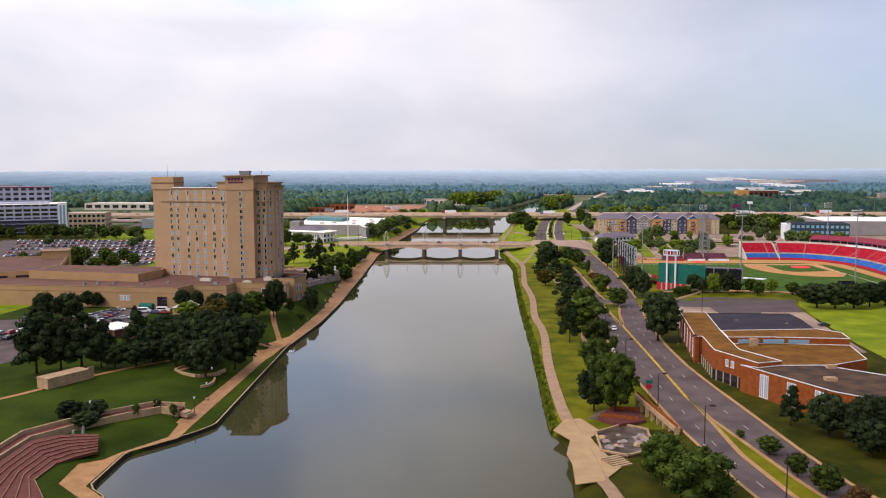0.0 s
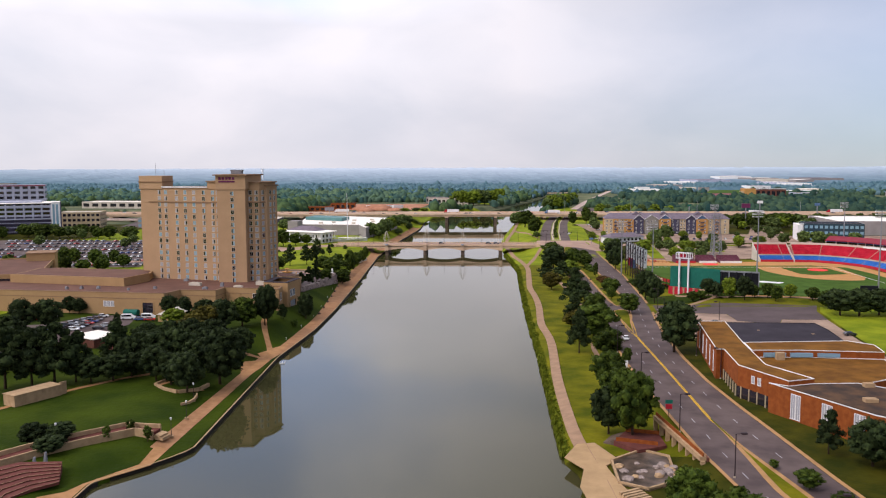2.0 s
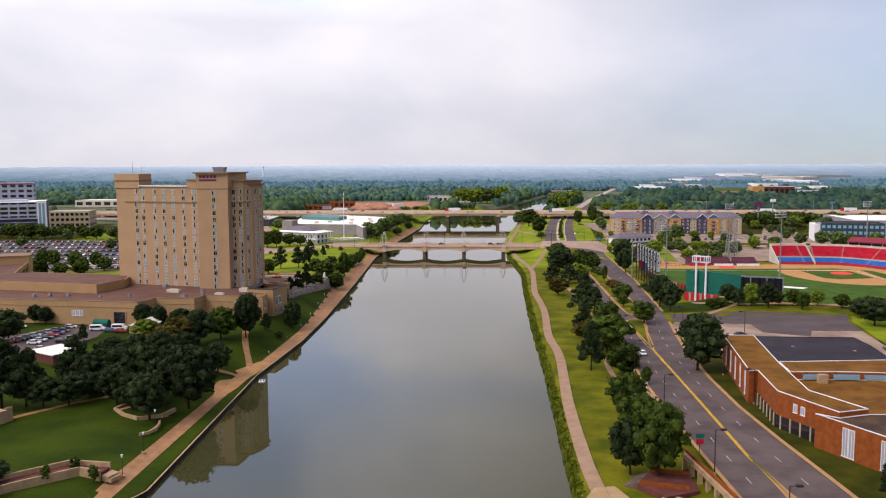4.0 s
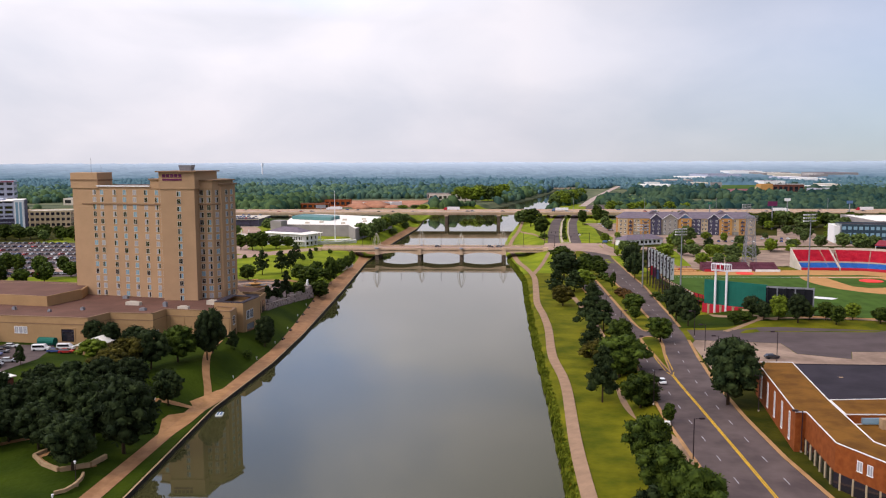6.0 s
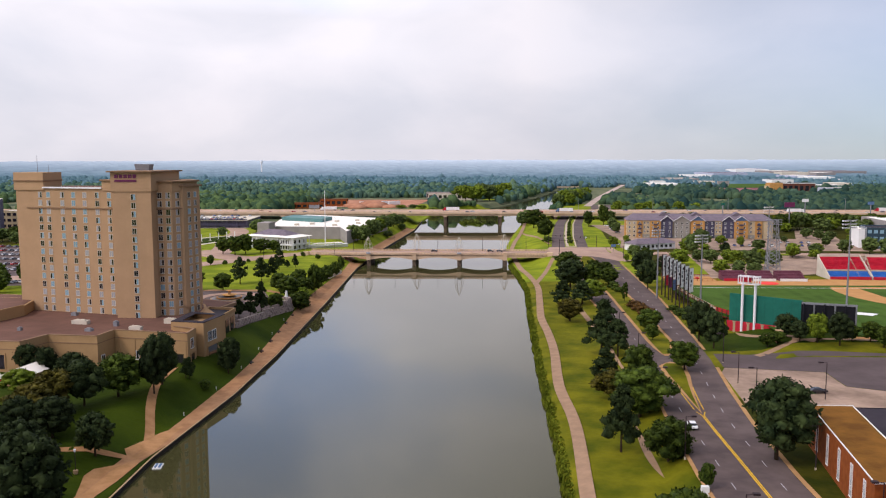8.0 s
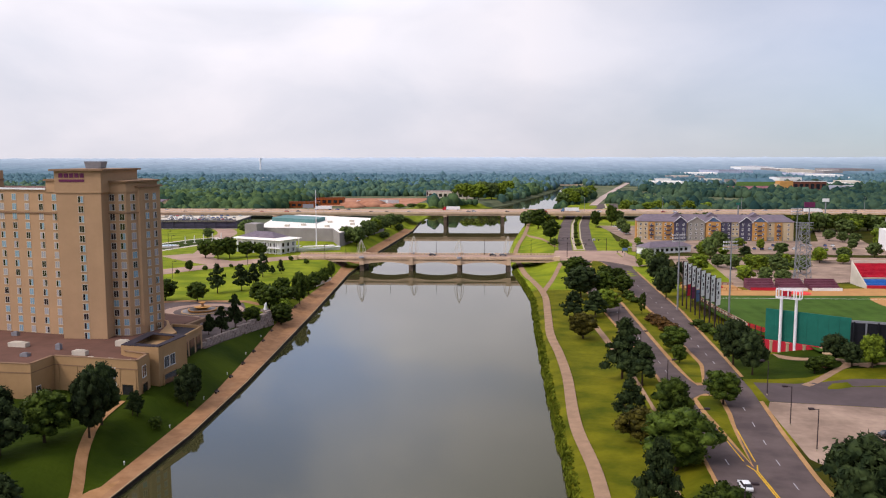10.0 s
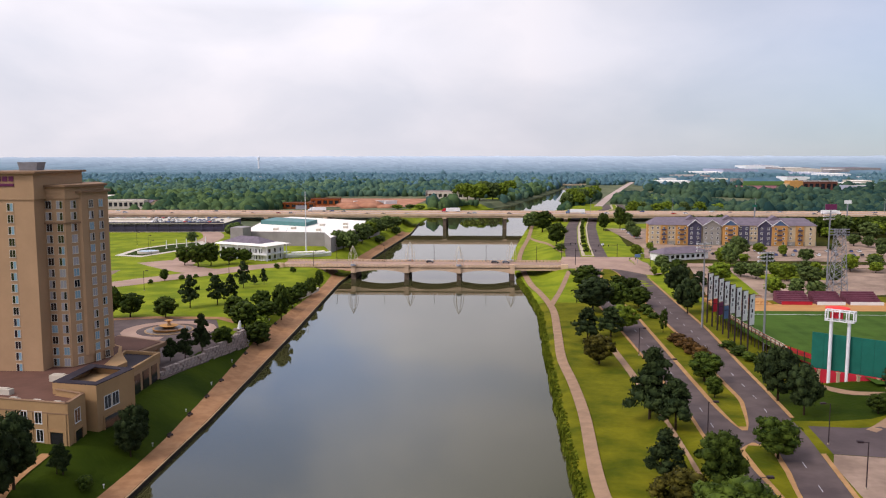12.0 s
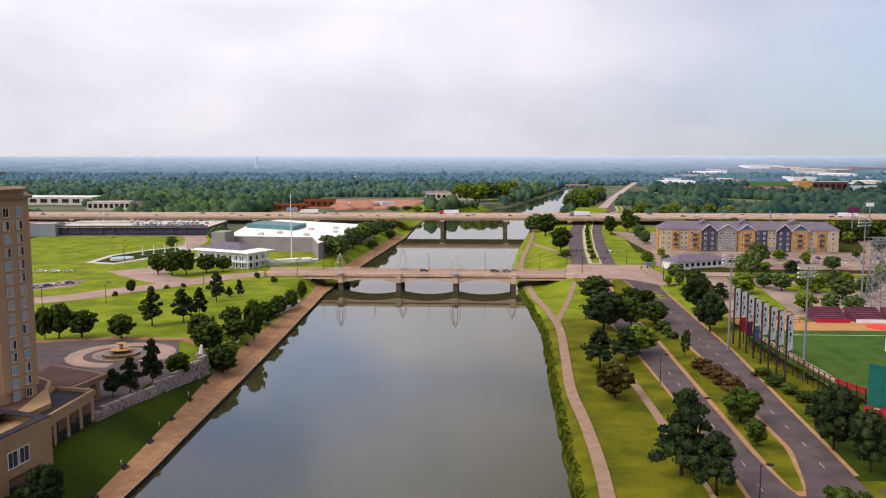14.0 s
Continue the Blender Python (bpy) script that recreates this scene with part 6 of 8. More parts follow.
def build_office():
    """A long office: decks below with a dark core for their shade, pale balconied floors above, a white stair tower at
    one end.
    """
    b = thing("white_office", (-452, 760, ground_z(-452, 760)), 24, "long pale office block above dark open parking decks", "office building")
    w, d, fh, n = 66, 22, 3.9, 18
    part("core", Geo().box(-w + 0.8, -d + 2.2, -1.5, w - 0.8, d, 7 * fh), PLUMWALL, b, "recessed core coloured dark as deck shade")
    for f in range(4):
        part("deck_edge", Geo().box(-w, -d, f * fh + 1.1, w, -d + 2.2, f * fh + 2.2), PLUMWALL if f < 3 else HAZEWALL, b)
        part("deck_rail", Geo().box(-w, -d - 0.06, f * fh + 2.0, w, -d + 0.2, f * fh + 2.3), HAZEWALL, b, "pale deck rail")
    for f in range(4, 7):
        part("floor_band", Geo().box(-w, -d, f * fh, w, -d + 2.2, f * fh + (1.5 if f < 6 else 2.2)), HAZEWALL, b, "pale balcony band")
    for k in range(n + 1):
        x = -w + 2 * w * k / n
        part("column", Geo().box(x - 0.6, -d - 0.12, 3.6 * fh, x + 0.6, -d + 0.6, 7 * fh - 1), HAZEWALL, b)
        if k < n:
            for f in range(4, 7):
                part("window", Geo().box(x + 1.2, -d + 2.1, f * fh + 1.6, x + 6.0, -d + 2.25, f * fh + 3.5), PANEDARK, b)
    part("stair_tower", Geo().box(w - 7, -d - 0.5, -1.5, w + 0.3, -d + 6, 7.3 * fh), WHITE, b, "white stair tower")
    for q in range(2):
        part("tower_glass", Geo().box(w - 5.8 + 2.9 * q, -d - 0.56, 1, w - 3.9 + 2.9 * q, -d - 0.45, 6.8 * fh), PANEBLUE, b)
    part("roof", Geo().box(-w + 1, -d + 1, 7 * fh, w - 1, d, 7 * fh + 0.4), WHITEROOF, b)
    part("penthouse", Geo().box(-30, -8, 7 * fh, -4, 12, 8.3 * fh), CREAM, b)
    part("roof_plant", Geo().box(4, -10, 7 * fh, 50, 8, 7 * fh + 1.8), HAZEWALL, b)


build_office()
t = box_building("tall_office", -505, 880, 90, 30, 41, 24, HAZEWALL, WHITEROOF, "pale upper office block with window bands and a red roof line", 8, 12)
part("roof_line", Geo().box(-45.2, -15.2, 40.2, 45.2, -14.8, 41.2), REDROOF, t)
box_building("far_slab", -600, 1010, 70, 20, 40, 10, SAGE, DARKROOF, "grey slab block far beyond the city", 8, 10)
box_building("cream_office", -398, 842, 40, 28, 15, 12, CREAM, PALECON, "cream three-storey office with dark windows", 3, 9)
box_building("glass_entrance", -326, 838, 22, 16, 9, 4, GREYWALL, PALECON, "small pale block with a bluish glass front", 2, 5, pane=PANEBLUE)


def build_deck_garage():
    """A low parking deck: bays between slate piers with a dark core for their shade, cars on its top."""
    b = thing("parking_deck", (-262, 866, ground_z(-262, 866)), 3, "low dark parking deck with open bays and cars on top", "parking deck")
    w, d, h = 57, 28, 6.4
    part("core", Geo().box(-w, -d + 1.5, -1, w, d, h), PLUMWALL, b, "solid core coloured dark as deck shade")
    part("top_slab", Geo().box(-w - 0.4, -d - 0.4, h, w + 0.4, d + 0.4, h + 0.5), PALECON, b)
    part("front_rail", Geo().box(-w - 0.4, -d - 0.5, h + 0.5, w + 0.4, -d - 0.1, h + 1.4), SLATE, b, "slate blue rail")
    part("lower_rail", Geo().box(-w, -d, 2.2, w, -d + 0.4, 3.3), SLATE, b, "slate blue rail")
    part("kerb", Geo().box(-w - 1, -d - 1, -0.6, w + 1, -d - 0.1, 0.3), PALECON, b)
    for k in range(14):
        x = -w + 2 * w * k / 13
        part("pier", Geo().box(x - 0.5, -d - 0.1, -1, x + 0.5, -d + 0.6, h), SLATE, b)
    part("ramp", Geo().box(-w + 2, 2, h + 0.5, -12, 12, h + 1.9), PALECON, b, "pale ramp wall")


build_deck_garage()
box_building("team_building", 281, 694, 44, 24, 13.5, -12, GLASSWALL, DARKROOF, "dark glass office building beside the ball park", 3, 12, pane=PANEBLUE)
box_building("white_endblock", 259, 704, 4, 24, 12, -12, WHITE, WHITEROOF, "white end wall block of a glass building")
box_building("white_warehouse", 430, 775, 240, 80, 11.5, -4, GREYWALL, WHITEROOF, "huge warehouse with a white roof")
f = box_building("ochre_factory", 525, 1552, 52, 30, 17, -3, DARKBRICK, GREYROOF, "long brick factory with an ochre end block far off", 1, 6, z=4)
part("end_block", Geo().box(-46, -15.5, -1.5, -26, 14, 17.6), OCHRE, f, "bright ochre end block")
part("entrance_block", Geo().box(-51, -13, -1.5, -46, 2, 13), CREAM, f)
part("roof_edge", Geo().box(-26, -15.6, 17.1, 26.2, -14.4, 18.2), WHITE, f)
box_building("brick_range", -214, 1128, 46, 18, 6, 6, REDBRICK, GRAVELROOF, "low red brick range", 1, 7)
box_building("brick_store", -188, 1180, 34, 20, 8, 4, REDBRICK, PATCHROOF, "low red brick store by a yard", 1, 5)
box_building("yard_shed", -66, 1372, 34, 12, 9, -4, GREYWALL, WHITEROOF, "pale shed with a white roof beside a brick yard", 1, 6)
box_building("red_store", -46, 1330, 62, 20, 9, -2, PALECON, REDROOF, "pale store with a dull red roof by the river", 1, 9)
FARWARE = [(344, 1766, 57, 60, 9), (504, 2308, 72, 90, 10), (613, 2594, 83, 110, 11), (753, 2837, 110, 150, 11), (486, 1995, 43, 40, 7), (919, 3109, 108, 160, 12), (962, 2937, 89, 120, 12), (682, 2100, 48, 70, 10), (879, 2535, 57, 110, 11), (962, 2798, 81, 120, 12),
           (883, 2396, 68, 90, 11), (1134, 2878, 112, 150, 12), (623, 1666, 37, 40, 9), (590, 1560, 40, 30, 8), (672, 1747, 36, 60, 10), (796, 2010, 32, 60, 10), (1019, 2740, 58, 110, 12), (377, 1959, 28, 40, 8), (948, 3175, 50, 100, 12)]
for k, (x, y, w, d, h) in enumerate(FARWARE):
    box_building("far_warehouse", x, y, w, d, h, (-4, 6, 0, 9, -8)[k % 5], (WHITE, GREYWALL, WHITE, HAZEWALL, PALECON)[k % 5], (WHITEROOF, PALECON, WHITEROOF, GREYROOF)[k % 4], "pale flat-roofed warehouse among far trees", z=ground_z(x, y) + 1)
rb = random.Random(11)
for k in range(14):
    y = 1620 + 900 * rb.random()
    x = (0.26 + 0.26 * rb.random()) * y
    w = 14 + 20 * rb.random()
    box_building("far_store", x, y, w, w * 0.5, 5 + 3 * rb.random(), rb.choice((-6, 0, 4, 10)), rb.choice((WHITE, GREYWALL, OCHRE, REDBRICK)), rb.choice((WHITEROOF, WHITEROOF, GREYROOF, REDROOF)), "small flat-roofed store among far trees", z=ground_z(x, y) + 2)
for x, y, w in ((-520, 1225, 110), (-405, 1120, 46), (-860, 2300, 50), (-560, 2230, 46), (-330, 2260, 40)):
    box_building("white_roofed_shed", x, y, w, w * 0.34, 9 if y < 2000 else 6, rb.choice((3, -4, 8)), PALECON, WHITEROOF, "long shed with a white roof in the wooded distance", 1, 8, z=ground_z(x, y) + (0 if y < 1300 else 3))


def ball(sub):
    bm = bmesh.new()
    bmesh.ops.create_icosphere(bm, subdivisions=sub, radius=1)
    bm.verts.index_update()
    v, f = np.array([p.co[:] for p in bm.verts]), [tuple(q.index for q in p.verts) for p in bm.faces]
    bm.free()
    return v, f


BALL1, BALL0 = ball(2), ball(1)


def gable_house(x, y, w, rz, wall, roof):
    h = thing("house", (x, y, ground_z(x, y)), rz, "small gabled house among trees beyond the highway", "house", "houses beyond the highway")
    part("wall", Geo().box(-w / 2, -5, -0.5, w / 2, 5, 5.4), wall, h)
    part("gable", Geo().add([(-w / 2, -5, 5.4), (-w / 2, 5, 5.4), (-w / 2, 0, 8.6), (w / 2, -5, 5.4), (w / 2, 5, 5.4), (w / 2, 0, 8.6)], [(0, 2, 1), (3, 4, 5)]), wall, h)
    part("roof", Geo().add([(-w / 2 - 0.6, -5.7, 5.1), (w / 2 + 0.6, -5.7, 5.1), (w / 2 + 0.6, 0, 8.9), (-w / 2 - 0.6, 0, 8.9), (w / 2 + 0.6, 5.7, 5.1), (-w / 2 - 0.6, 5.7, 5.1)], [(0, 1, 2, 3), (3, 2, 4, 5)]), roof, h)
    for k in range(3):
        part("window", Geo().box(-w / 2 + w * (k + 0.5) / 3 - 0.7, -5.08, 1.4, -w / 2 + w * (k + 0.5) / 3 + 0.7, -4.98, 3.2), PANEDARK, h)


for k in range(14):
    gable_house(-425 + 6.5 * (k % 9) + rb.uniform(-3, 3), 1120 + 14 * (k // 5) + 10 * rb.random(), 12 + 6 * rb.random(), rb.choice((0, 90, 8, -12)), rb.choice((CREAM, GREYWALL, REDBRICK, PALECON)), rb.choice((GREYROOF, PATCHROOF, GRAVELROOF, GREYROOF)))
for k in range(5):
    box_building("white_trailer", -150 + 9 * k, 1196 + 2 * k, 4, 16, 4, -55, WHITE, WHITEROOF, "white parked trailer on red earth")
for x, y, r0, h in ((-150, 1130, 13, 4.5), (-132, 1150, 16, 6), (-160, 1165, 15, 5), (-112, 1142, 12, 4), (-140, 1190, 20, 6.5)):
    v0, f0 = BALL1
    g = Geo().add([(p[0] * r0 * (1 + 0.12 * math.sin(5 * p[1])), p[1] * r0, max(-0.3, p[2]) * h * (1 + 0.15 * math.sin(7 * p[0]))) for p in v0], f0)
    pile = thing("earth_pile", (x, y, ground_z(x, y)), 0, "heap of red earth in a yard", "earth pile", "earth piles")
    part("heap", g, BRICKDIRT, pile, smooth=True)
w = thing("water_tower", (-800, 3100, ground_z(-800, 3100)), 0, "slim pale water tower on the far horizon", "water tower")
part("shaft", Geo().tube((0, 0, 0), (0, 0, 44), 2.6, 2.6, 12), WHITE, w)
part("tank", Geo().tube((0, 0, 36), (0, 0, 46), 4.5, 4.5, 12), WHITE, w)


# ---- trees ----
def crown(seed, kind, sprays=75):
    """A crown one metre wide and one high above the ground: many small ragged clumps covered by leaf sprays."""
    r = np.random.RandomState(seed)
    g, clumps = Geo(), []
    n = {"broad": 46, "pine": 40, "slim": 18, "bush": 18}[kind]
    lean = r.uniform(-0.06, 0.06, 2)
    lobes = [(r.uniform(0, math.tau), r.uniform(0.25, 0.8), r.uniform(0.75, 1.15)) for _ in range(7)]
    for k in range(n):
        a, u = 2.4 * k + 0.9 * r.rand(), (k + 0.5) / n
        if kind == "pine":
            tier = min(1.0, max(0.0, round(u * 6) / 6 + 0.04 * r.randn()))
            z = 0.24 + 0.70 * tier
            rad = (0.44 * max(0.02, 1 - tier) ** 0.55 * (0.72 + 0.28 * min(1, tier * 4)) + 0.02) * (0.25 + 0.85 * r.rand())
            size = (0.125 - 0.045 * u) * (0.7 + 0.6 * r.rand())
        elif kind == "bush":
            z, rad, size = 0.15 + 0.5 * u, 0.38 * r.rand() ** 0.5 * math.cos(1.2 * u), 0.12 + 0.07 * r.rand()
        else:
            v = 2 * u - 1
            z = 0.58 + 0.34 * v * (0.95 + 0.1 * r.rand())
            wide = 1.0
            for la, lz, lk in lobes:
                if abs((a - la + math.pi) % math.tau - math.pi) < 0.7 and abs(z - lz) < 0.25:
                    wide *= lk
            rad = 0.40 * math.sqrt(max(0.0, 1 - v * v)) * (0.55 + 0.48 * r.rand()) * wide * (0.8 if kind == "slim" else 1.0) + 0.02
            size = 0.10 * (0.75 + 0.6 * r.rand())
        clumps.append((np.array((rad * math.cos(a) + lean[0] * z, rad * math.sin(a) + lean[1] * z, z)), size))
    if kind != "pine":
        clumps.append((np.array((0.0, 0.0, 0.58 if kind != "bush" else 0.35)), 0.27 if kind == "broad" else 0.18))
    else:
        clumps += [(np.array((0.0, 0.0, z)), q) for z, q in ((0.38, 0.13), (0.54, 0.13), (0.70, 0.10), (0.88, 0.06))]
    squash = np.array((1, 1, 0.80 if kind != "pine" else 0.55))
    for c, s in clumps:
        pts = [c + v * squash * s * (1 + 0.4 * noise.noise(Vector(v * 1.9 + c * 11 + seed)) + 0.35 * (r.rand() - 0.5)) for v in BALL0[0]]
        g.add(pts, BALL0[1])
        for _ in range(sprays):
            d = r.normal(size=3)
            d /= np.linalg.norm(d)
            if d[2] < -0.6:
                continue
            p = c + d * squash * s * (0.80 + 0.55 * r.rand() ** 1.5)
            t1, t2 = r.normal(size=3), r.normal(size=3)
            big = 1.0 if sprays > 50 else 1.6
            t1, t2 = t1 / np.linalg.norm(t1) * (0.020 + 0.024 * r.rand()) * big, t2 / np.linalg.norm(t2) * (0.014 + 0.018 * r.rand()) * big
            g.add([p - t1, p + t2, p + t1, p - t2], [(0, 1, 2, 3)])
    return g


def trunk(kind):
    g = Geo().tube((0, 0, -0.06), (0.0, 0.01, 0.34), 0.030, 0.020, 7).tube((0, 0.01, 0.34), (0.01, 0, 0.62), 0.020, 0.010, 6)
    for k in range(4):
        a = 1.7 * k
        g.tube((0, 0, 0.24 + 0.05 * k), (0.22 * math.cos(a), 0.22 * math.sin(a), 0.44 + 0.06 * k), 0.013, 0.005, 5)
    return g


TRUNK = trunk("broad").mesh("trunk", BARK, True)
MESHES = {}
for kind, mats in (("broad", (LEAF, LEAFHAZE, LEAFLIGHT, LEAFDARK, LEAFOLIVE)), ("pine", (LEAFDARK,)), ("slim", (LEAF,)), ("bush", (LEAF, LEAFRED))):
    for m in mats:
        for far in (False, True):
            MESHES[kind, m.name, far] = [crown(31 * k + len(kind) + len(m.name), kind, 22 if far else 75).mesh("crown", m, True) for k in range((5 if far else 7) if kind in ("broad", "pine") else 3)]


def plant(x, y, w, h, kind, mat, label, name="tree", category="tree", group="riverside trees"):
    z = ground_z(x, y)
    rt = random.Random(x * 7 + y * 13)
    t = thing(name, (x, y, z - 0.1), rt.random() * 360, label, category, group)
    t.scale = (w, w, h)
    part("trunk", TRUNK, None, t, "brown trunk with limbs") if kind != "bush" else None
    part("crown", rt.choice(MESHES[kind, mat.name, y > 470]), None, t)


BROAD = "38.2,166,10.5,11 41.6,151,15,13 66,185,6,4 67,172,5,5 69,163,7,6 128,241,8,8"
BROAD_FAR = "106,727,5,5 100,664,10,7 134,649,12,13 115,598,13,9 129,614,10,7 134,606,10,8 147,602,11,8 152,586,12,9 165,593,10,9 126,557,9,8 134,554,8,8 141,549,9,8 190,633,9,9 167,632,6,6 102,694,6,6 92,695,8,7"
PINES = "103,590,9,8 78.4,205,7,10 157,660,9,7"
SLIM = "63,196,3,2 -88,208,3,4 -84,213,3,4 -78.5,209,3,4"
RUSSET = "73,158,6,5"
R_PINE = "43.5,398.1,13.7,18.8 48.7,393.3,10.8,11.7 38.9,486.1,11,12.1 48,493.6,11.7,11 38.9,358.6,9.4,11.4 35,304.7,9.3,15.5"
P_DARK = "120.7,397,9,11 155.6,372,15.3,11.1 162.8,370,15.4,11.6 172,372,14.6,11.3 181,376,14,11 190,380,13,11 200,382,13,11 107.2,407.7,8.1,8.4 109.2,401,6.9,7.1"
P_GREEN = "131.6,400,7,7.2 134.6,396,6.9,7.1 126,401,6,6 151,397,7,6.1 157.9,388,10.6,8.2 99.7,402,6,4.9 103,403,6,4.4"
R_OLIVE = "38.6,454,11.3,9.4 39.3,345.2,10.3,8.4"
R_LIGHT = "53.5,502.7,11.8,10.2"
R_BROAD = "58.1,545.4,10.5,11.7 50.7,594.1,16.5,11.3 65,584,10.3,9.1 71.7,589.9,8,7.2 68.2,552.1,11.2,9.2 65.9,434.6,11.3,8.9 64.5,418.2,5.4,5.9 99.9,622.2,9.9,10.7 49.1,357.3,10.2,11.3 43.1,327.2,16.9,13.7 66,374.8,10.8,8.8 43.6,296.7,11.4,10.8 48.5,286.1,3.5,5.2 37.3,253.7,10.9,12.5 37.7,240.2,11.5,10.9 36.6,213.7,12.8,17 111,878.1,12.4,18.3 95.4,859.6,10.3,14.2 48.2,874.7,20.1,17.1 49.2,749.8,14.8,15.3"
R_DARK = "90.3,578.3,13,15.1 85.6,538.7,10.6,14.8 80.5,416.2,11.5,14.5 82.9,404.5,9.6,12.5 47.4,540.8,18,14.6 67.8,302.2,16.4,17.2 31.6,217.3,9.7,12"
R_BUSH = "68.9,540.9,7.4,4.9 49.5,721.7,8.7,6.2 84.8,476.7,7.1,4 85.3,467.8,6.9,4.3 86.5,459.6,6.7,4.2 87.5,452.4,5.6,4.4 69.5,526.7,5.4,3.8 69.1,534.1,5.5,4.4"
R_SLIM = "67.8,500.4,4.6,9.4"
R_RUSSET = "69.3,484.3,8.3,4.8 70.3,476,8.1,5.4 70.9,468.8,7.9,5.3 71.7,462.1,7.7,5.5"
W_DARK = "-97,199,8.6,4.2 -90,284,11,11 -87,268,11,12 -108,280,11,11 -112,292,11,10 -98,298,10,10 -97,262,11,11 -110,272,11,11 -91,258,10,10 -82,333,9.5,14.9 -74.6,373.9,7.3,10 -125.8,350.6,8,8.2 -118.2,347,7,8.4 -108.2,342.1,8.7,8.2 -94.3,319.8,10.3,11.7 -80,295.2,8.6,9.8 -91.9,299.9,11.1,9.5 -93.3,274.9,11.9,13.8 -83.5,250.5,11.8,11.7 -77.8,262.8,16.4,17.3 -115.8,259.4,10.7,8.5 -109.6,260.8,10.7,8.4 -106.1,265.7,9.3,7.8 -101.5,275,12.1,12.1 -101.8,289.1,11.5,11.9 -161,321.7,11.9,11.3 -168.2,316,10,12.2 -164.6,352.9,7.4,6.6 -168.7,352.8,5.5,7.7 -97.8,205.4,8.5,5 -103.5,203.8,7.1,5.3 -82.9,340.7,10.5,14.3 -73.8,369.8,7.3,8.7"
W_BROWN = "-100.8,307.6,12,9.6 -99.5,314.4,11.6,10.7"
W_GREEN = "-89.4,328.1,12.6,11.2 -116.2,498.7,9.7,8.3 -130.2,499.7,10.3,9.3 -136.8,497.7,9.5,11.9 -140.6,495.8,7.4,11.1 -80.9,456.1,7.6,7.5 -75.2,475.5,10.3,8.8 -82.3,485.3,11.4,9.9 -90.1,499.9,10.2,8.4 -84.5,516.8,8.6,8.4 -77.3,517.6,8.2,14.7 -78.9,542.6,9.3,9.5 -79.2,561.3,7.9,8.6 -78.4,577.3,6.8,9 -79.2,602.2,5.2,9.1 -162.3,644.1,10.9,10.6 -152.9,638.7,11.3,12.2 -147.9,644.8,11.4,13 -139.9,651.2,12.7,9.3 -132.5,655.6,9.7,8.1 -151.8,587.9,5.3,6 -80.5,508.7,10,7.4"
W_HALL = "-91.7,721.8,12.8,12.9 -84.1,722.8,12.8,14.0 -82.9,767.7,14.0,14.0 -81,817.9,15.2,13.9 -77.4,864.2,14.8,12.2 -73.6,898.6,12.3,9.8 -86,742,11,10 -84,792,12,11 -79,840,12,11 -76,880,11,9 -70,870,9,7 -75,800,9,6"
W_LIGHT = "-77.5,485.6,10.3,8 -89,727.5,10.3,12 -81.9,797.3,12.4,12.8 -116.1,329.1,10.1,6.8"
W_PINE = "-114.5,519.7,9,13.2 -105.5,526.1,8.6,12.4 -102.8,535.6,6.6,11.4 -107.5,568.9,7.8,12.5 -100.9,580.1,4.5,7.7 -105.7,579.9,4,4.6 -83.9,445.3,6.4,12.5 -85.5,435.4,6.8,9.9 -89.6,434.3,5.6,7.4 -79,351,4.1,6.4 -79.9,350.4,3.7,5.8 -130.4,253.1,12.9,18.1 -125.3,256.2,14.7,18.9 -120.4,259.3,11.1,15.6 -114.2,273.9,12.3,15.8 -111.8,302.2,3.7,4.8 -135.1,322.4,4,6.4 -137.3,251.2,16.3,18.6 -149.3,276.9,17.9,16.4 -142,279.8,15.9,12.3"
W_BUSH = "-154.9,579,3.1,3.2 -145,592.7,3.7,3.6 -140.9,600.7,3.2,2.5 -134.4,604.2,3,2.8 -108.4,633.1,3.7,4.1 -96.4,619.3,4.1,4.5 -74.7,350.8,3.2,2.8 -74.7,350.9,4.1,3.9"
BRIGHT = "114.2,399.5,8.5,9.8 142,401,6.5,6.7"


def plants(text):
    return [tuple(float(v) for v in p.split(",")) for p in text.split()]


for x, y, w, h in plants("84.7,198,11,10 91.8,193,12,11 94,181,11,11 88,184,9,8 99,186,12,12 104,197,12,11"):
    plant(x, y, w, h, "broad", LEAFDARK, "dark green broadleaf tree beside a brick building", group="dark street trees")
for x, y, w, h in plants(BROAD):
    plant(x, y, w * 0.96, h * 1.0, "broad", LEAF, "green broadleaf tree on grass beside the boulevard")
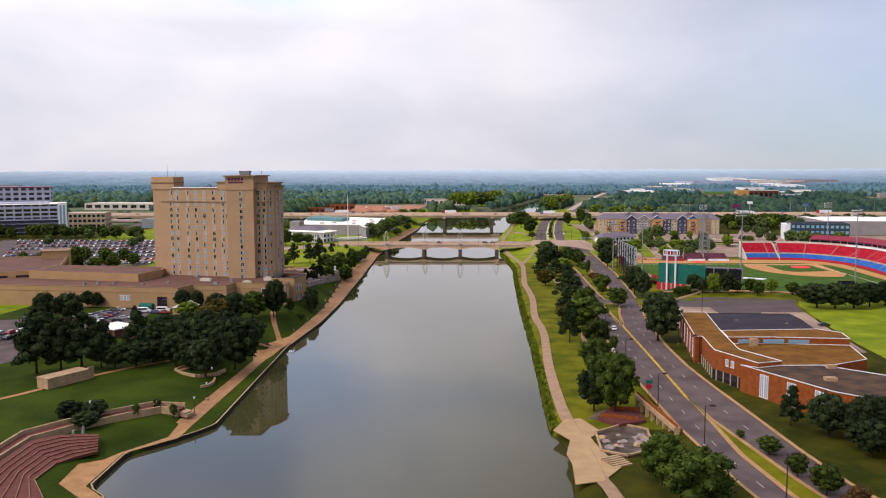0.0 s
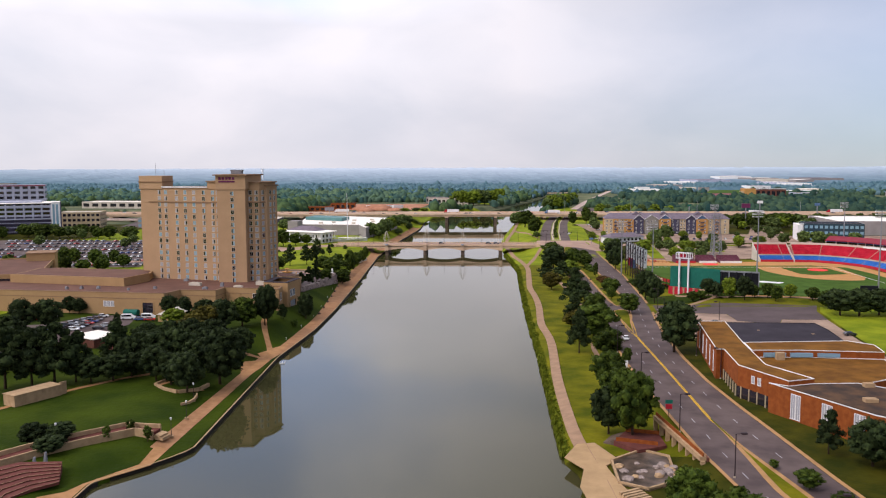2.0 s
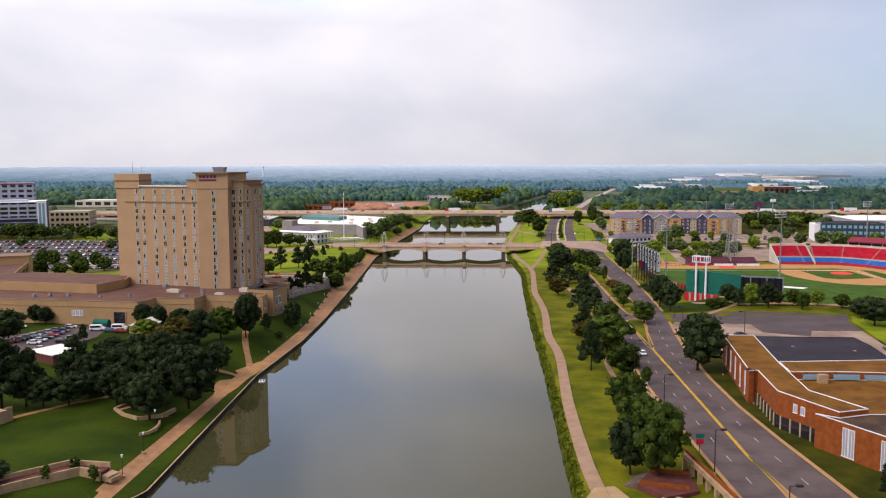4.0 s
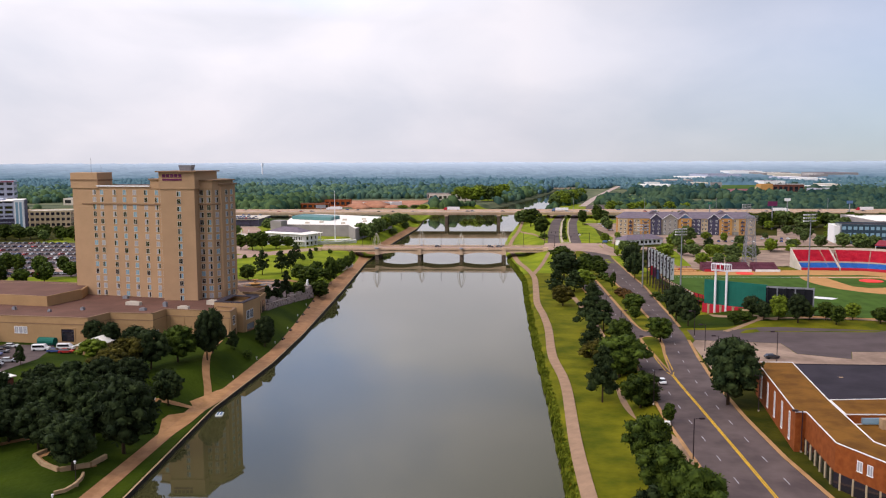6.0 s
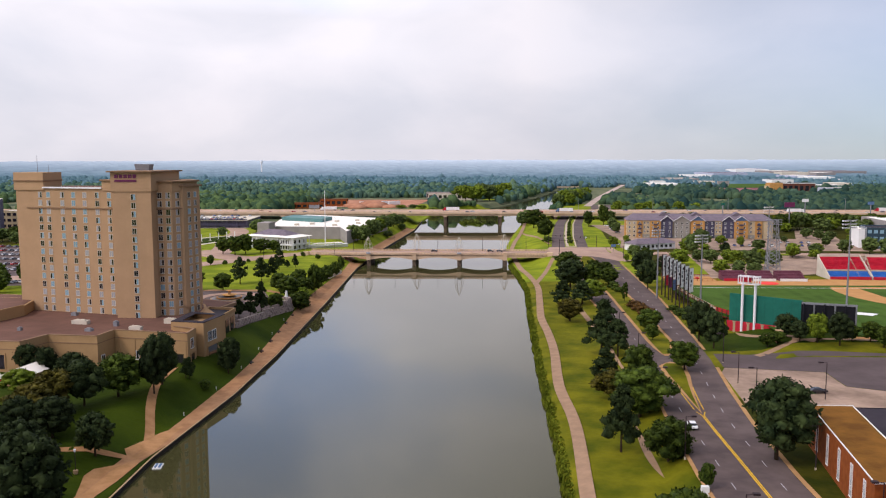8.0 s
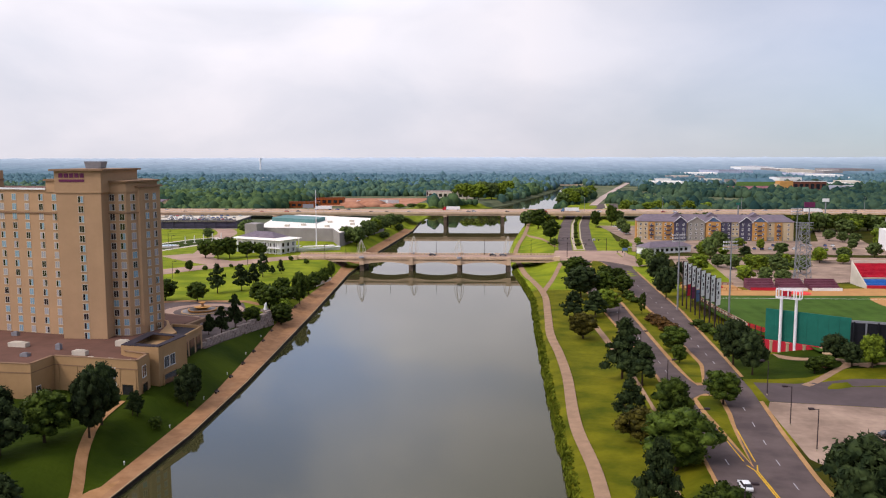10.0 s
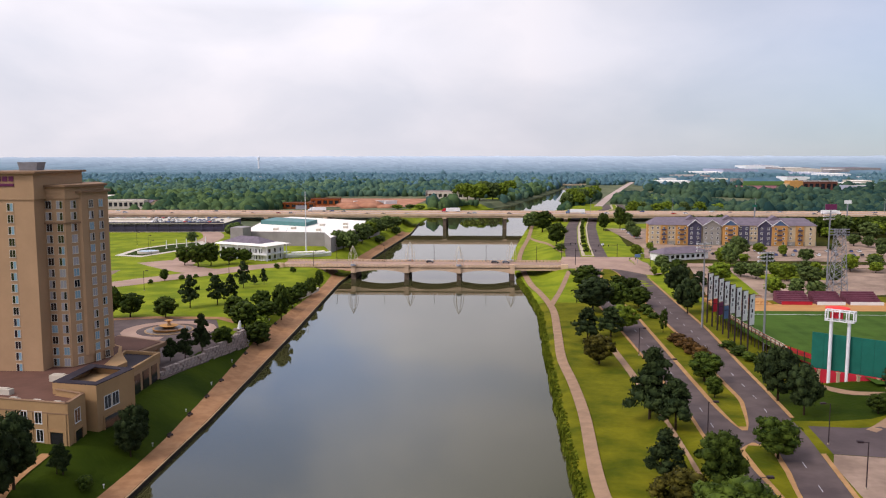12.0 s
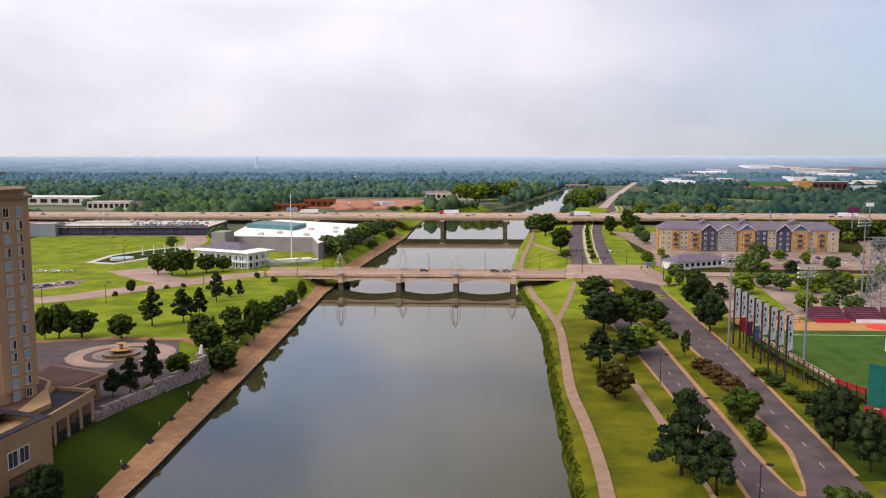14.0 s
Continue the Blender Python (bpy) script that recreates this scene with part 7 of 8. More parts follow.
for text, kind, mat, label, group in (
        (R_PINE, "pine", LEAFDARK, "dark green pine with an uneven crown beside the boulevard", "riverside pines"),
        (R_OLIVE, "broad", LEAFOLIVE, "olive brown broadleaf tree on the river bank", "riverside trees"),
        (R_LIGHT, "broad", LEAFLIGHT, "light green broadleaf tree beside the boulevard", "riverside trees"),
        (R_BROAD, "broad", LEAF, "green broadleaf tree on grass beside the boulevard", "riverside trees"),
        (R_DARK, "broad", LEAFDARK, "dark green broadleaf tree on grass beside the boulevard", "riverside trees"),
        (P_DARK, "broad", LEAFDARK, "dark green tree behind the ball park fence", "fence trees"),
        (P_GREEN, "broad", LEAF, "small green tree behind the ball park fence", "fence trees"),
        (R_SLIM, "slim", LEAF, "slender upright green tree on the median", "median trees"),
        (W_DARK, "broad", LEAFDARK, "dark green broadleaf tree in the park grove", "park trees"),
        (W_BROWN, "broad", LEAFOLIVE, "olive brown broadleaf tree in the park grove", "park trees"),
        (W_GREEN, "broad", LEAF, "green broadleaf tree on grass near the promenade", "lawn trees"),
        (W_HALL, "broad", LEAFHAZE, "mid green tree beside the white-roofed hall", "hall trees"),
        (W_LIGHT, "broad", LEAFLIGHT, "light green broadleaf tree near the promenade", "lawn trees"),
        (W_PINE, "pine", LEAFDARK, "dark green pine with an uneven crown on grass", "pines")):
    for x, y, w, h in plants(text):
        plant(x, y, w, h, kind, mat, label, group=group)
for text, mat, label in ((R_BUSH + " " + W_BUSH, LEAF, "rounded green shrub on grass"), (R_RUSSET, LEAFRED, "russet brown shrub on the grass median")):
    for x, y, w, h in plants(text):
        plant(x, y, w, h, "bush", mat, label, "shrub", "shrub", "shrubs")
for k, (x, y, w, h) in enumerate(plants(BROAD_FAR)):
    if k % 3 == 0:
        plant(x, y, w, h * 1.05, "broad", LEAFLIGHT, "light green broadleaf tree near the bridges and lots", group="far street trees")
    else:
        plant(x, y, w, h * 1.05, "broad", LEAFHAZE, "green broadleaf tree near the bridges and lots", group="far street trees")
for x, y, w, h in plants(PINES):
    plant(x, y, w * 0.95, h * 1.0, "pine", LEAFDARK, "dark green pine with an uneven crown on grass", group="pines")
for x, y, w, h in plants(SLIM):
    plant(x, y, w, h, "slim", LEAF, "small young tree with a thin trunk", group="young trees")
for x, y, w, h in plants(RUSSET):
    plant(x, y, w, h, "bush", LEAFRED, "russet brown shrub on grass", "shrub", "shrub", "russet shrubs")
for x, y, w, h in plants(BRIGHT):
    plant(x, y, w, h, "broad", LEAFLIGHT, "bright yellow-green leafy tree on grass", group="bright trees")
LOT_TREES = "145.3,613.1,9.4,7.5 156,616.3,8.8,6.9 163.8,610.8,8.1,8.1 193.2,641,10.5,5.9 132.6,658,11,10 147,669.8,8.4,5 150.4,691,14,13 159.1,667,8.3,5.5 182.8,673.4,11.2,7.7 178,697,5.9,7.3 168.8,711.6,9,6.8 97.7,642.1,6,7.3 92.4,641.9,4,5.3 217.9,727.1,6.2,4.6 201.4,629.7,9,5.8 215.4,662.6,11,6.2 236.2,700.1,8.8,7.4"
PARK_TREES = "262.7,825.6,17,16 247.7,810,10.5,7.9 270.3,792.4,17,13 252.5,735.4,9.4,7.8 299.7,838,14.6,12.8 249.8,748,9.5,7.9 244,756,9.7,8.1 263.3,725.6,7.7,6.1 310.4,837,14.6,12.8 322.8,836,12.8,11 284,812,15,12 292,780,14,11 306,800,15,12 281,762,12,9 318,775,13,11 335,805,14,11 301,748,11,9 347,832,14,11 326,748,10,8"
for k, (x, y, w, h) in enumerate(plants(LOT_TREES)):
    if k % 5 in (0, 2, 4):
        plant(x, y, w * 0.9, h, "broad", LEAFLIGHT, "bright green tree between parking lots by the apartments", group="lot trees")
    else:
        plant(x, y, w * 0.9, h, "broad", LEAFHAZE, "green tree between parking lots by the apartments", group="lot trees")
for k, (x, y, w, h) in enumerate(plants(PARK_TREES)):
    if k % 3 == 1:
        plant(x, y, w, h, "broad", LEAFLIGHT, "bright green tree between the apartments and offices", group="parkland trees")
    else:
        plant(x, y, w, h, "broad", LEAFHAZE, "full green tree between the apartments and offices", group="parkland trees")
rs = random.Random(5)
for k in range(14):
    x, y = -270 + 60 * rs.random(), 470 + 60 * rs.random()
    plant(x, y, 8 + 3 * rs.random(), 8 + 3 * rs.random(), "broad", LEAF, "green tree behind the hotel podium", group="street trees")
for k in range(60):
    x, y = 130 + 320 * k / 60 + 8 * rs.random(), 812 + 32 * rs.random()
    if x > 150:
        plant(x, y, 12 + 5 * rs.random(), 11 + 4 * rs.random(), "broad", LEAF, "green tree between the apartments and the highway", group="highway trees")
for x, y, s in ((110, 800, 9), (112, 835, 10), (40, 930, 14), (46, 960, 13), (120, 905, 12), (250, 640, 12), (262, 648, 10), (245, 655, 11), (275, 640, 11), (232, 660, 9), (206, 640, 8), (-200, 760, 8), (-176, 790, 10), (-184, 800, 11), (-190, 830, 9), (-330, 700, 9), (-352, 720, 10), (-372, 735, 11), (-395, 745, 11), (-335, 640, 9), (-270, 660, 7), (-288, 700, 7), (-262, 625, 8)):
    plant(x, y, s * 1.1, s, "broad", LEAFHAZE, "green street tree among lots and lawns", group="street trees")


for k in range(12):
    y = 715 + 26 * k
    plant(along(CW, y) + 13, y, 3.4 + 2 * rs.random(), 3.2 + 2 * rs.random(), "bush", LEAF, "rounded green shrub in a street median", "shrub", "shrub", "median shrubs")


def blobs(name, spots, material, label, rough):
    """Many low tree crowns as one mesh, each ragged in its own way; rough picks the finer or the coarser ball."""
    v0, f0 = BALL1 if rough else BALL0
    keep = [f for f in f0 if min(v0[i][2] for i in f) > -0.55] if rough else f0
    faces, verts = np.array(keep), []
    rr = np.random.RandomState(len(spots))
    for x, y, z, s, h in spots:
        d = 1 + 0.5 * (rr.rand(len(v0), 1) - 0.5)
        verts.append(v0 * d * (s, s, h) + (x, y, z + h * 0.5))
    n, k = len(v0), len(spots)
    allf = (faces[None] + (np.arange(k) * n)[:, None, None]).reshape(-1, 3)
    g = Geo()
    g.v, g.f = [tuple(p) for p in np.concatenate(verts).tolist()], [tuple(f) for f in allf.tolist()]
    solid(name, g, material, label, "woods", kind="stuff", smooth=True)


PARKWAY = [(1165, 131), (1367, 171), (1730, 251), (1980, 308)]
band("parkway", lambda y: along(PARKWAY, y) - 5, lambda y: along(PARKWAY, y) + 5, 1165, 1980, 0.4, HIGHWAY, "grey road running through far woods", "road", 20)


def build_far_bridge():
    b = thing("low_bridge", (198, 1905, -2.2), 0, "low concrete bridge over the far river bend", "bridge")
    part("deck", Geo().box(-55, -6, 3.2, 65, 6, 4.6), CONCRETE, b)
    for k in range(2):
        part("parapet", Geo().box(-55, -6.3 + 12.2 * k, 4.6, 65, -5.9 + 12.2 * k, 5.8), CONCRETE, b)
    for k in range(5):
        part("pier", Geo().box(-46 + 23 * k, -5, -2, -44 + 23 * k, 5, 3.2), CONCRETE, b)


build_far_bridge()


def in_any(x, y, boxes):
    return any(a < x < c and b < y < d for a, b, c, d in boxes)


CLEAR = [(-420, 880, 150, 1010), (-110, 880, 100, 1130), (-228, 1010, -60, 1390), (-560, 1010, -350, 1175), (385, 1492, 528, 1774), (440, 1440, 570, 1575), (471, 1713, 690, 2160), (0, 1310, 26, 1350), (20, 1415, 52, 1460), (46, 1485, 74, 1520), (95, 880, 150, 1180), (-900, 930, 1100, 1004)]
CLEAR += [(x - w / 2 - 6, y - d / 2 - 34, x + w / 2 + 6, y + d / 2 + 4) for x, y, w, d, h in FARWARE]


def woods():
    r = np.random.RandomState(3)
    spots = []
    while len(spots) < 46000:
        y = 1004 + 1500 * r.rand() ** 1.15
        x = (r.rand() - 0.5) * (500 + y * 1.2)
        if in_any(x, y, CLEAR) or abs(x - along(PARKWAY, y)) < 13 and y > 1150 or left_bank(y) - 9 < x < right_bank(y) + 10 and y < 2000:
            continue
        if 62 < x - along(CW, y) + 62 < 100 and y < 1210:
            continue
        open_land = noise.noise((x * 0.006, y * 0.003, 1.7))
        if open_land > (0.36 if x < 150 or y < 1150 else 0.22):
            continue
        s = (2.2 + 2.9 * r.rand() ** 2 + y * 0.0010) * (1.0 + 0.5 * noise.noise((x * 0.015, y * 0.015, 4.0)))
        spots.append((x, y, ground_z(x, y), s, s * (0.9 + 0.6 * r.rand())))
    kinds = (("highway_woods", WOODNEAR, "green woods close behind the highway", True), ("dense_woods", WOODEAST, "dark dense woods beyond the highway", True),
             ("middle_woods", WOODMID, "dense green woods beyond the highway", True), ("far_woods", WOODFAR, "woods far beyond the highway, tinted blue for haze", False))
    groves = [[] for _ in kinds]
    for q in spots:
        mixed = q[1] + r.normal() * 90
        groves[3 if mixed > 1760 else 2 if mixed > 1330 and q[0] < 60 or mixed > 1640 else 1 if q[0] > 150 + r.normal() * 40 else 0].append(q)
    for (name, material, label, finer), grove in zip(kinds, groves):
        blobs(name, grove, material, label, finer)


woods()
# Beyond the highway the leaf colours are paled to stand for haze.
TALL = "-7.1,1285.5,28.6,23 -22.5,1292.1,24.2,23 10.5,1298.7,24.2,23 23.7,1320.7,19.8,23 -12,1290,30,21 14,1380,30,21 -30,1330,30,21 36,1470,28,21 0,1450,30,21 -58,1120,15,5.5 -70,1110,13,5.5 -82,1118,12,5.5 -95,1112,14,5.5 -46,1128,14,5.5 98,1190,20,19 112,1186,18,17 104,1216,22,20 120,1230,20,18 128,1262,20,19 112,1250,20,18 137,1300,20,18 150,1350,20,18 146,1020,15,15 156,1030,14,14 168,1018,15,13 180,1028,16,14 196,1022,14,14 212,1030,15,14 228,1020,14,13"
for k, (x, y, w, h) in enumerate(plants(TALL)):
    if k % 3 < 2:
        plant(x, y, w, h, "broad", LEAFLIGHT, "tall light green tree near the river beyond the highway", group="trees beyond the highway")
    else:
        plant(x, y, w, h, "broad", LEAFHAZE, "tall green tree near the river beyond the highway", group="trees beyond the highway")
patch("bank_clearing", [(-2, 1318), (24, 1312), (30, 1338), (6, 1352)], 0.5, GRASS, "bright grass clearing on the far river bank", "lawn")
patch("bank_clearing", [(18, 1420), (44, 1416), (54, 1452), (26, 1462)], 0.5, GRASS, "bright grass clearing on the far river bank", "lawn")
patch("bank_clearing", [(44, 1490), (66, 1486), (76, 1514), (54, 1522)], 0.5, GRASS, "bright grass clearing on the far river bank", "lawn")
patch("far_field", [(461, 1773), (565, 1775), (700, 2160), (582, 2158)], 1.5, FIELD, "green playing field among far woods", "lawn")
patch("far_red_lot", [(375, 1552), (459, 1554), (538, 1774), (441, 1772)], 1, REDLOT, "dull red paved lot among far woods", "yard")


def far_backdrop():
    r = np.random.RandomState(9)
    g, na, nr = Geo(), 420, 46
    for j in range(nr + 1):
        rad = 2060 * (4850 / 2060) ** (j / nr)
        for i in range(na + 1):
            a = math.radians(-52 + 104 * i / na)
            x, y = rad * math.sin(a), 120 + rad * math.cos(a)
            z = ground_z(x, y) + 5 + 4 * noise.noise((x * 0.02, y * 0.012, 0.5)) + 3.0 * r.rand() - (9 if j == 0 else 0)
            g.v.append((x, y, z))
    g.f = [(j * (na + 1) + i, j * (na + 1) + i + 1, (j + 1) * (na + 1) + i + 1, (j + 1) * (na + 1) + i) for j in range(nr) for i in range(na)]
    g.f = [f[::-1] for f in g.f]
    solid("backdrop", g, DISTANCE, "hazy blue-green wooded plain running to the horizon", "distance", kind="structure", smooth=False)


far_backdrop()


# ---- cars ----
def car_meshes(paint):
    m = glass("car_paint", paint, 0.25)
    body = Geo()
    prof = [(-2.2, 0.35), (2.2, 0.35), (2.25, 0.75), (1.2, 0.92), (-2.1, 0.98), (-2.25, 0.7)]
    n = len(prof)
    body.v = [(x, -0.88, z) for x, z in prof] + [(x, 0.88, z) for x, z in prof]
    body.f = [tuple(range(n)), tuple(range(2 * n - 1, n - 1, -1))] + [(i, n + i, n + (i + 1) % n, (i + 1) % n) for i in range(n)]
    top = Geo().add([(-1.9, -0.8, 0.95), (1.15, -0.8, 0.92), (1.15, 0.8, 0.92), (-1.9, 0.8, 0.95), (-1.45, -0.66, 1.42), (0.35, -0.66, 1.44), (0.35, 0.66, 1.44), (-1.45, 0.66, 1.42)], [(0, 1, 5, 4), (1, 2, 6, 5), (2, 3, 7, 6), (3, 0, 4, 7)])
    lid = Geo().add([(-1.47, -0.68, 1.43), (0.37, -0.68, 1.45), (0.37, 0.68, 1.45), (-1.47, 0.68, 1.43)], [(0, 1, 2, 3)])
    return body.mesh("body", m), top.mesh("cabin_glass", PANEDARK), lid.mesh("car_roof", m)


WHEEL = Geo().tube((0, -0.1, 0.33), (0, 0.1, 0.33), 0.33, 0.33, 10).mesh("wheel", BLACK)
PAINTS = {"white": (0.75, 0.75, 0.75), "silver": (0.45, 0.47, 0.5), "black": (0.02, 0.02, 0.025), "red": (0.4, 0.02, 0.02), "blue": (0.04, 0.07, 0.22), "grey": (0.15, 0.15, 0.17)}
FLEET = {}
for colour, rgb in PAINTS.items():
    b, g, l = car_meshes(rgb)
    c = thing("parked_car", (-150, 318 + 4 * len(FLEET), 0), 0, f"{colour} car parked on asphalt", "car", "parked cars")
    c.location.z = ground_z(c.location.x, c.location.y) + 0.1
    part("body", b, None, c)
    part("cabin_glass", g, None, c)
    part("car_roof", l, None, c)
    for x in (-1.35, 1.4):
        for y in (-0.85, 0.85):
            w = part("wheel", WHEEL, None, c)
            w.location = (x, y, 0)
    FLEET[colour] = c
rc = random.Random(21)


def park(x, y, rz, colour=None, z=None):
    c = colour or rc.choice(("white", "white", "silver", "silver", "black", "red", "blue", "grey", "grey"))
    copy_thing(FLEET[c], pose(x, y, (ground_z(x, y) if z is None else z) + 0.12, 0, 0, rz))


def row(x0, y0, x1, y1, n, rz, full=0.85, z=None):
    for k in range(n):
        if rc.random() < full:
            park(x0 + (x1 - x0) * k / max(1, n - 1), y0 + (y1 - y0) * k / max(1, n - 1), rz + rc.uniform(-3, 3), None, z)


for k in range(8):
    f = k / 7
    row(-206 - 56 * f, 520 + 160 * f, -300 - 80 * f, 511 + 169 * f, 24, 78, 0.88)
row(-165, 301, -151, 345, 15, 20, 0.9)
row(-173, 292, -161, 299, 5, 75, 1)
row(-176, 299, -164, 306, 5, 75, 1)
row(-180, 326, -170, 345, 6, 20, 1)
row(-145, 300, -139, 336, 8, 8, 0.7)
for k in range(16):
    plant(-430 + 9 * k + 4 * rc.random(), 702 + 26 * rc.random(), 11 + 4 * rc.random(), 9 + 4 * rc.random(), "broad", LEAF, "green tree between car park and offices", group="office trees")
row(-206, 590, -192, 612, 6, 40, 1)
row(-232, 648, -212, 650, 4, 5, 1)
row(-262, 846, -210, 848, 17, 88, 0.9, 11.2)
row(-266, 862, -212, 864, 16, 88, 0.8, 11.2)
row(-308, 884, -214, 888, 18, 88, 0.7, 11.2)
row(112, 790, 112, 870, 16, 5, 0.6)
row(165, 700, 230, 700, 14, 80, 0.6)
row(170, 722, 232, 720, 14, 80, 0.6)
row(255, 665, 300, 655, 12, 80, 0.7)
park(-133, 338.5, 5, "blue")
park(-129, 338, 8, "red")
park(118, 612, 8, "black")
park(140, 703, 10, "black")
park(54.8, 322, 88, "white")
park(141, 331, 5, "black")
park(97, 352, 5, "black")
park(-28, 655, 0, "black", 5.0)
park(8, 655, 0, "black", 5.0)
park(14, 655, 0, "grey", 5.0)
park(80, 752, 80, "white")
park(96, 705, 20, "white")
for k in range(40):
    lane = rc.choice((948.5, 955, 961.5, 971, 977.5, 984))
    park(-420 + 21 * k + rc.uniform(-9, 9), lane, 0 if lane < 966 else 180, None, 10.6)


def truck(x, y, z, rz, cab, label):
    t = thing("semi_truck", (x, y, z), rz, label, "truck")
    part("trailer", Geo().box(-8, -1.25, 1.1, 5.2, 1.25, 4.0), WHITE, t, "white box trailer")
    part("cab", Geo().box(5.7, -1.2, 0.6, 7.6, 1.2, 3.6).box(7.6, -1.1, 0.6, 9.0, 1.1, 2.2), cab, t)
    part("windscreen", Geo().box(7.58, -1.0, 2.4, 7.66, 1.0, 3.3), PANEDARK, t)
    for wx in (-6.8, -5.6, 6.2, 8.2):
        part("wheel", Geo().tube((wx, -1.25, 0.5), (wx, 1.25, 0.5), 0.5, 0.5, 10), BLACK, t)


truck(-30, 977.5, 10.72, 180, REDPANEL, "white semi-trailer with a red cab on the highway")
truck(84, 961.5, 10.72, 180, BLUE, "white semi-trailer with a blue cab on the highway")
truck(400, 971, 10.72, 180, REDPANEL, "white semi-trailer with a red cab on the highway")
truck(-158, 984, 10.72, 180, WHITE, "white semi-trailer with a white cab on the highway")
truck(308, 955, 10.72, 0, WHITE, "white semi-trailer with a white cab on the highway")
for x, y, rz, nm in ((-139, 341, 8, "white delivery van parked by the loading dock"), (-131.5, 342.5, 5, "white passenger van by the hotel shed")):
    v = thing("van", (x, y, ground_z(x, y) + 0.1), rz, nm, "van")
    part("body", Geo().add([(-2.6, -0.95, 0.35), (2.8, -0.95, 0.35), (2.8, 0.95, 0.35), (-2.6, 0.95, 0.35), (-2.6, -1, 1.1), (2.8, -0.95, 1.1), (2.8, 0.95, 1.1), (-2.6, 1, 1.1), (-2.5, -0.85, 2.1), (1.3, -0.85, 2.1), (1.3, 0.85, 2.1), (-2.5, 0.85, 2.1), (2.1, -0.93, 1.15), (2.1, 0.93, 1.15)], [(3, 2, 1, 0), (0, 1, 5, 4), (1, 2, 6, 5), (2, 3, 7, 6), (3, 0, 4, 7), (4, 5, 12, 9, 8), (6, 7, 11, 10, 13), (5, 6, 13, 12), (12, 13, 10, 9), (8, 9, 10, 11), (7, 4, 8, 11)]), WHITE, v)
    part("window_band", Geo().add([(-2.3, -0.99, 1.2), (1.6, -0.98, 1.2), (1.15, -0.9, 1.9), (-2.3, -0.9, 1.9), (-2.3, 0.99, 1.2), (1.6, 0.98, 1.2), (1.15, 0.9, 1.9), (-2.3, 0.9, 1.9)], [(0, 1, 2, 3), (7, 6, 5, 4), (0, 3, 7, 4), (1, 5, 6, 2), (3, 2, 6, 7), (4, 5, 1, 0)]), PANEDARK, v)
    for wx in (-1.7, 1.8):
        part("wheel", Geo().tube((wx, -1.02, 0.36), (wx, 1.02, 0.36), 0.36, 0.36, 10), BLACK, v)


# ---- street furniture ----
def street_lamp(x, y, rz, h=9.0):
    p = thing("street_lamp", (x, y, ground_z(x, y)), rz, "dark bronze street lamp with a flat box head", "street lamp", "street lamps")
    part("pole", Geo().tube((0, 0, -0.2), (0, 0, h), 0.13, 0.10, 8), BRONZE, p)
    part("arm", Geo().tube((0, 0, h - 0.1), (1.2, 0, h), 0.06, 0.06, 6), BRONZE, p)
    part("head", Geo().box(1.0, -0.35, h - 0.12, 2.1, 0.35, h + 0.22), BRONZE, p)
    part("base", Geo().tube((0, 0, -0.2), (0, 0, 0.35), 0.24, 0.22, 8), CONCRETE, p)


for x, y in ((48.2, 302), (48.2, 262), (48.8, 219), (53, 190.5), (60, 160), (51, 342), (53.6, 384), (53.5, 424), (53, 466), (52.4, 508), (50.6, 560)):
    street_lamp(x, y, 0)
for x, y in ((73.4, 268), (74, 297), (77, 343), (80.4, 384), (77.6, 360)):
    street_lamp(x, y, 180)
street_lamp(96, 345, 180, 10)
for x, y in ((-127, 610), (-150, 560), (-170, 548), (-90, 640), (-200, 690), (-230, 740), (-214, 720)):
    street_lamp(x, y, 0, 9)
for k in range(12):
    x, y = along(PL, 330 + 24 * k) - 0.8, 330 + 24 * k
    p = thing("bollard_light", (x, y, ground_z(x, y)), 0, "small pale lawn light beside the promenade", "lamp", "lawn lights")
    part("post", Geo().tube((0, 0, -0.1), (0, 0, 0.8), 0.08, 0.08, 6), WHITESTEEL, p)
    part("head", Geo().tube((0, 0, 0.7), (0, 0, 0.85), 0.2, 0.2, 6), WHITESTEEL, p)
for k in range(9):
    y = 385 + 15.5 * k
    x = along(PL, y) + 0.7
    s = thing("park_bench", (x, y, ground_z(x, y) + 0.1), 84, "dark metal bench facing the river on the promenade", "bench", "promenade benches")
    part("seat", Geo().box(-1.0, -0.3, 0.42, 1.0, 0.25, 0.5), BRONZE, s)
    part("backrest", Geo().box(-1.0, 0.2, 0.55, 1.0, 0.28, 0.95), BRONZE, s)
    for q in (-0.8, 0.8):
        part("leg", Geo().box(q - 0.06, -0.3, 0.0, q + 0.06, 0.28, 0.42), BRONZE, s)
for x, y in ((-74.6, 214), (-75.8, 228), (-79, 243), (-79.8, 286), (-98, 204), (-120, 264)):
    p = thing("park_lamp", (x, y, ground_z(x, y)), 0, "dark park lamp post with a lantern by the path", "lamp post", "park lamps")
    part("pole", Geo().tube((0, 0, -0.1), (0, 0, 4.6), 0.09, 0.07, 6), BRONZE, p)
    part("lantern", Geo().tube((0, 0, 4.6), (0, 0, 5.2), 0.16, 0.28, 6), WHITESTEEL, p)
    part("planter", Geo().tube((0, 0, -0.1), (0, 0, 0.7), 0.45, 0.55, 8), SANDSTONE, p)
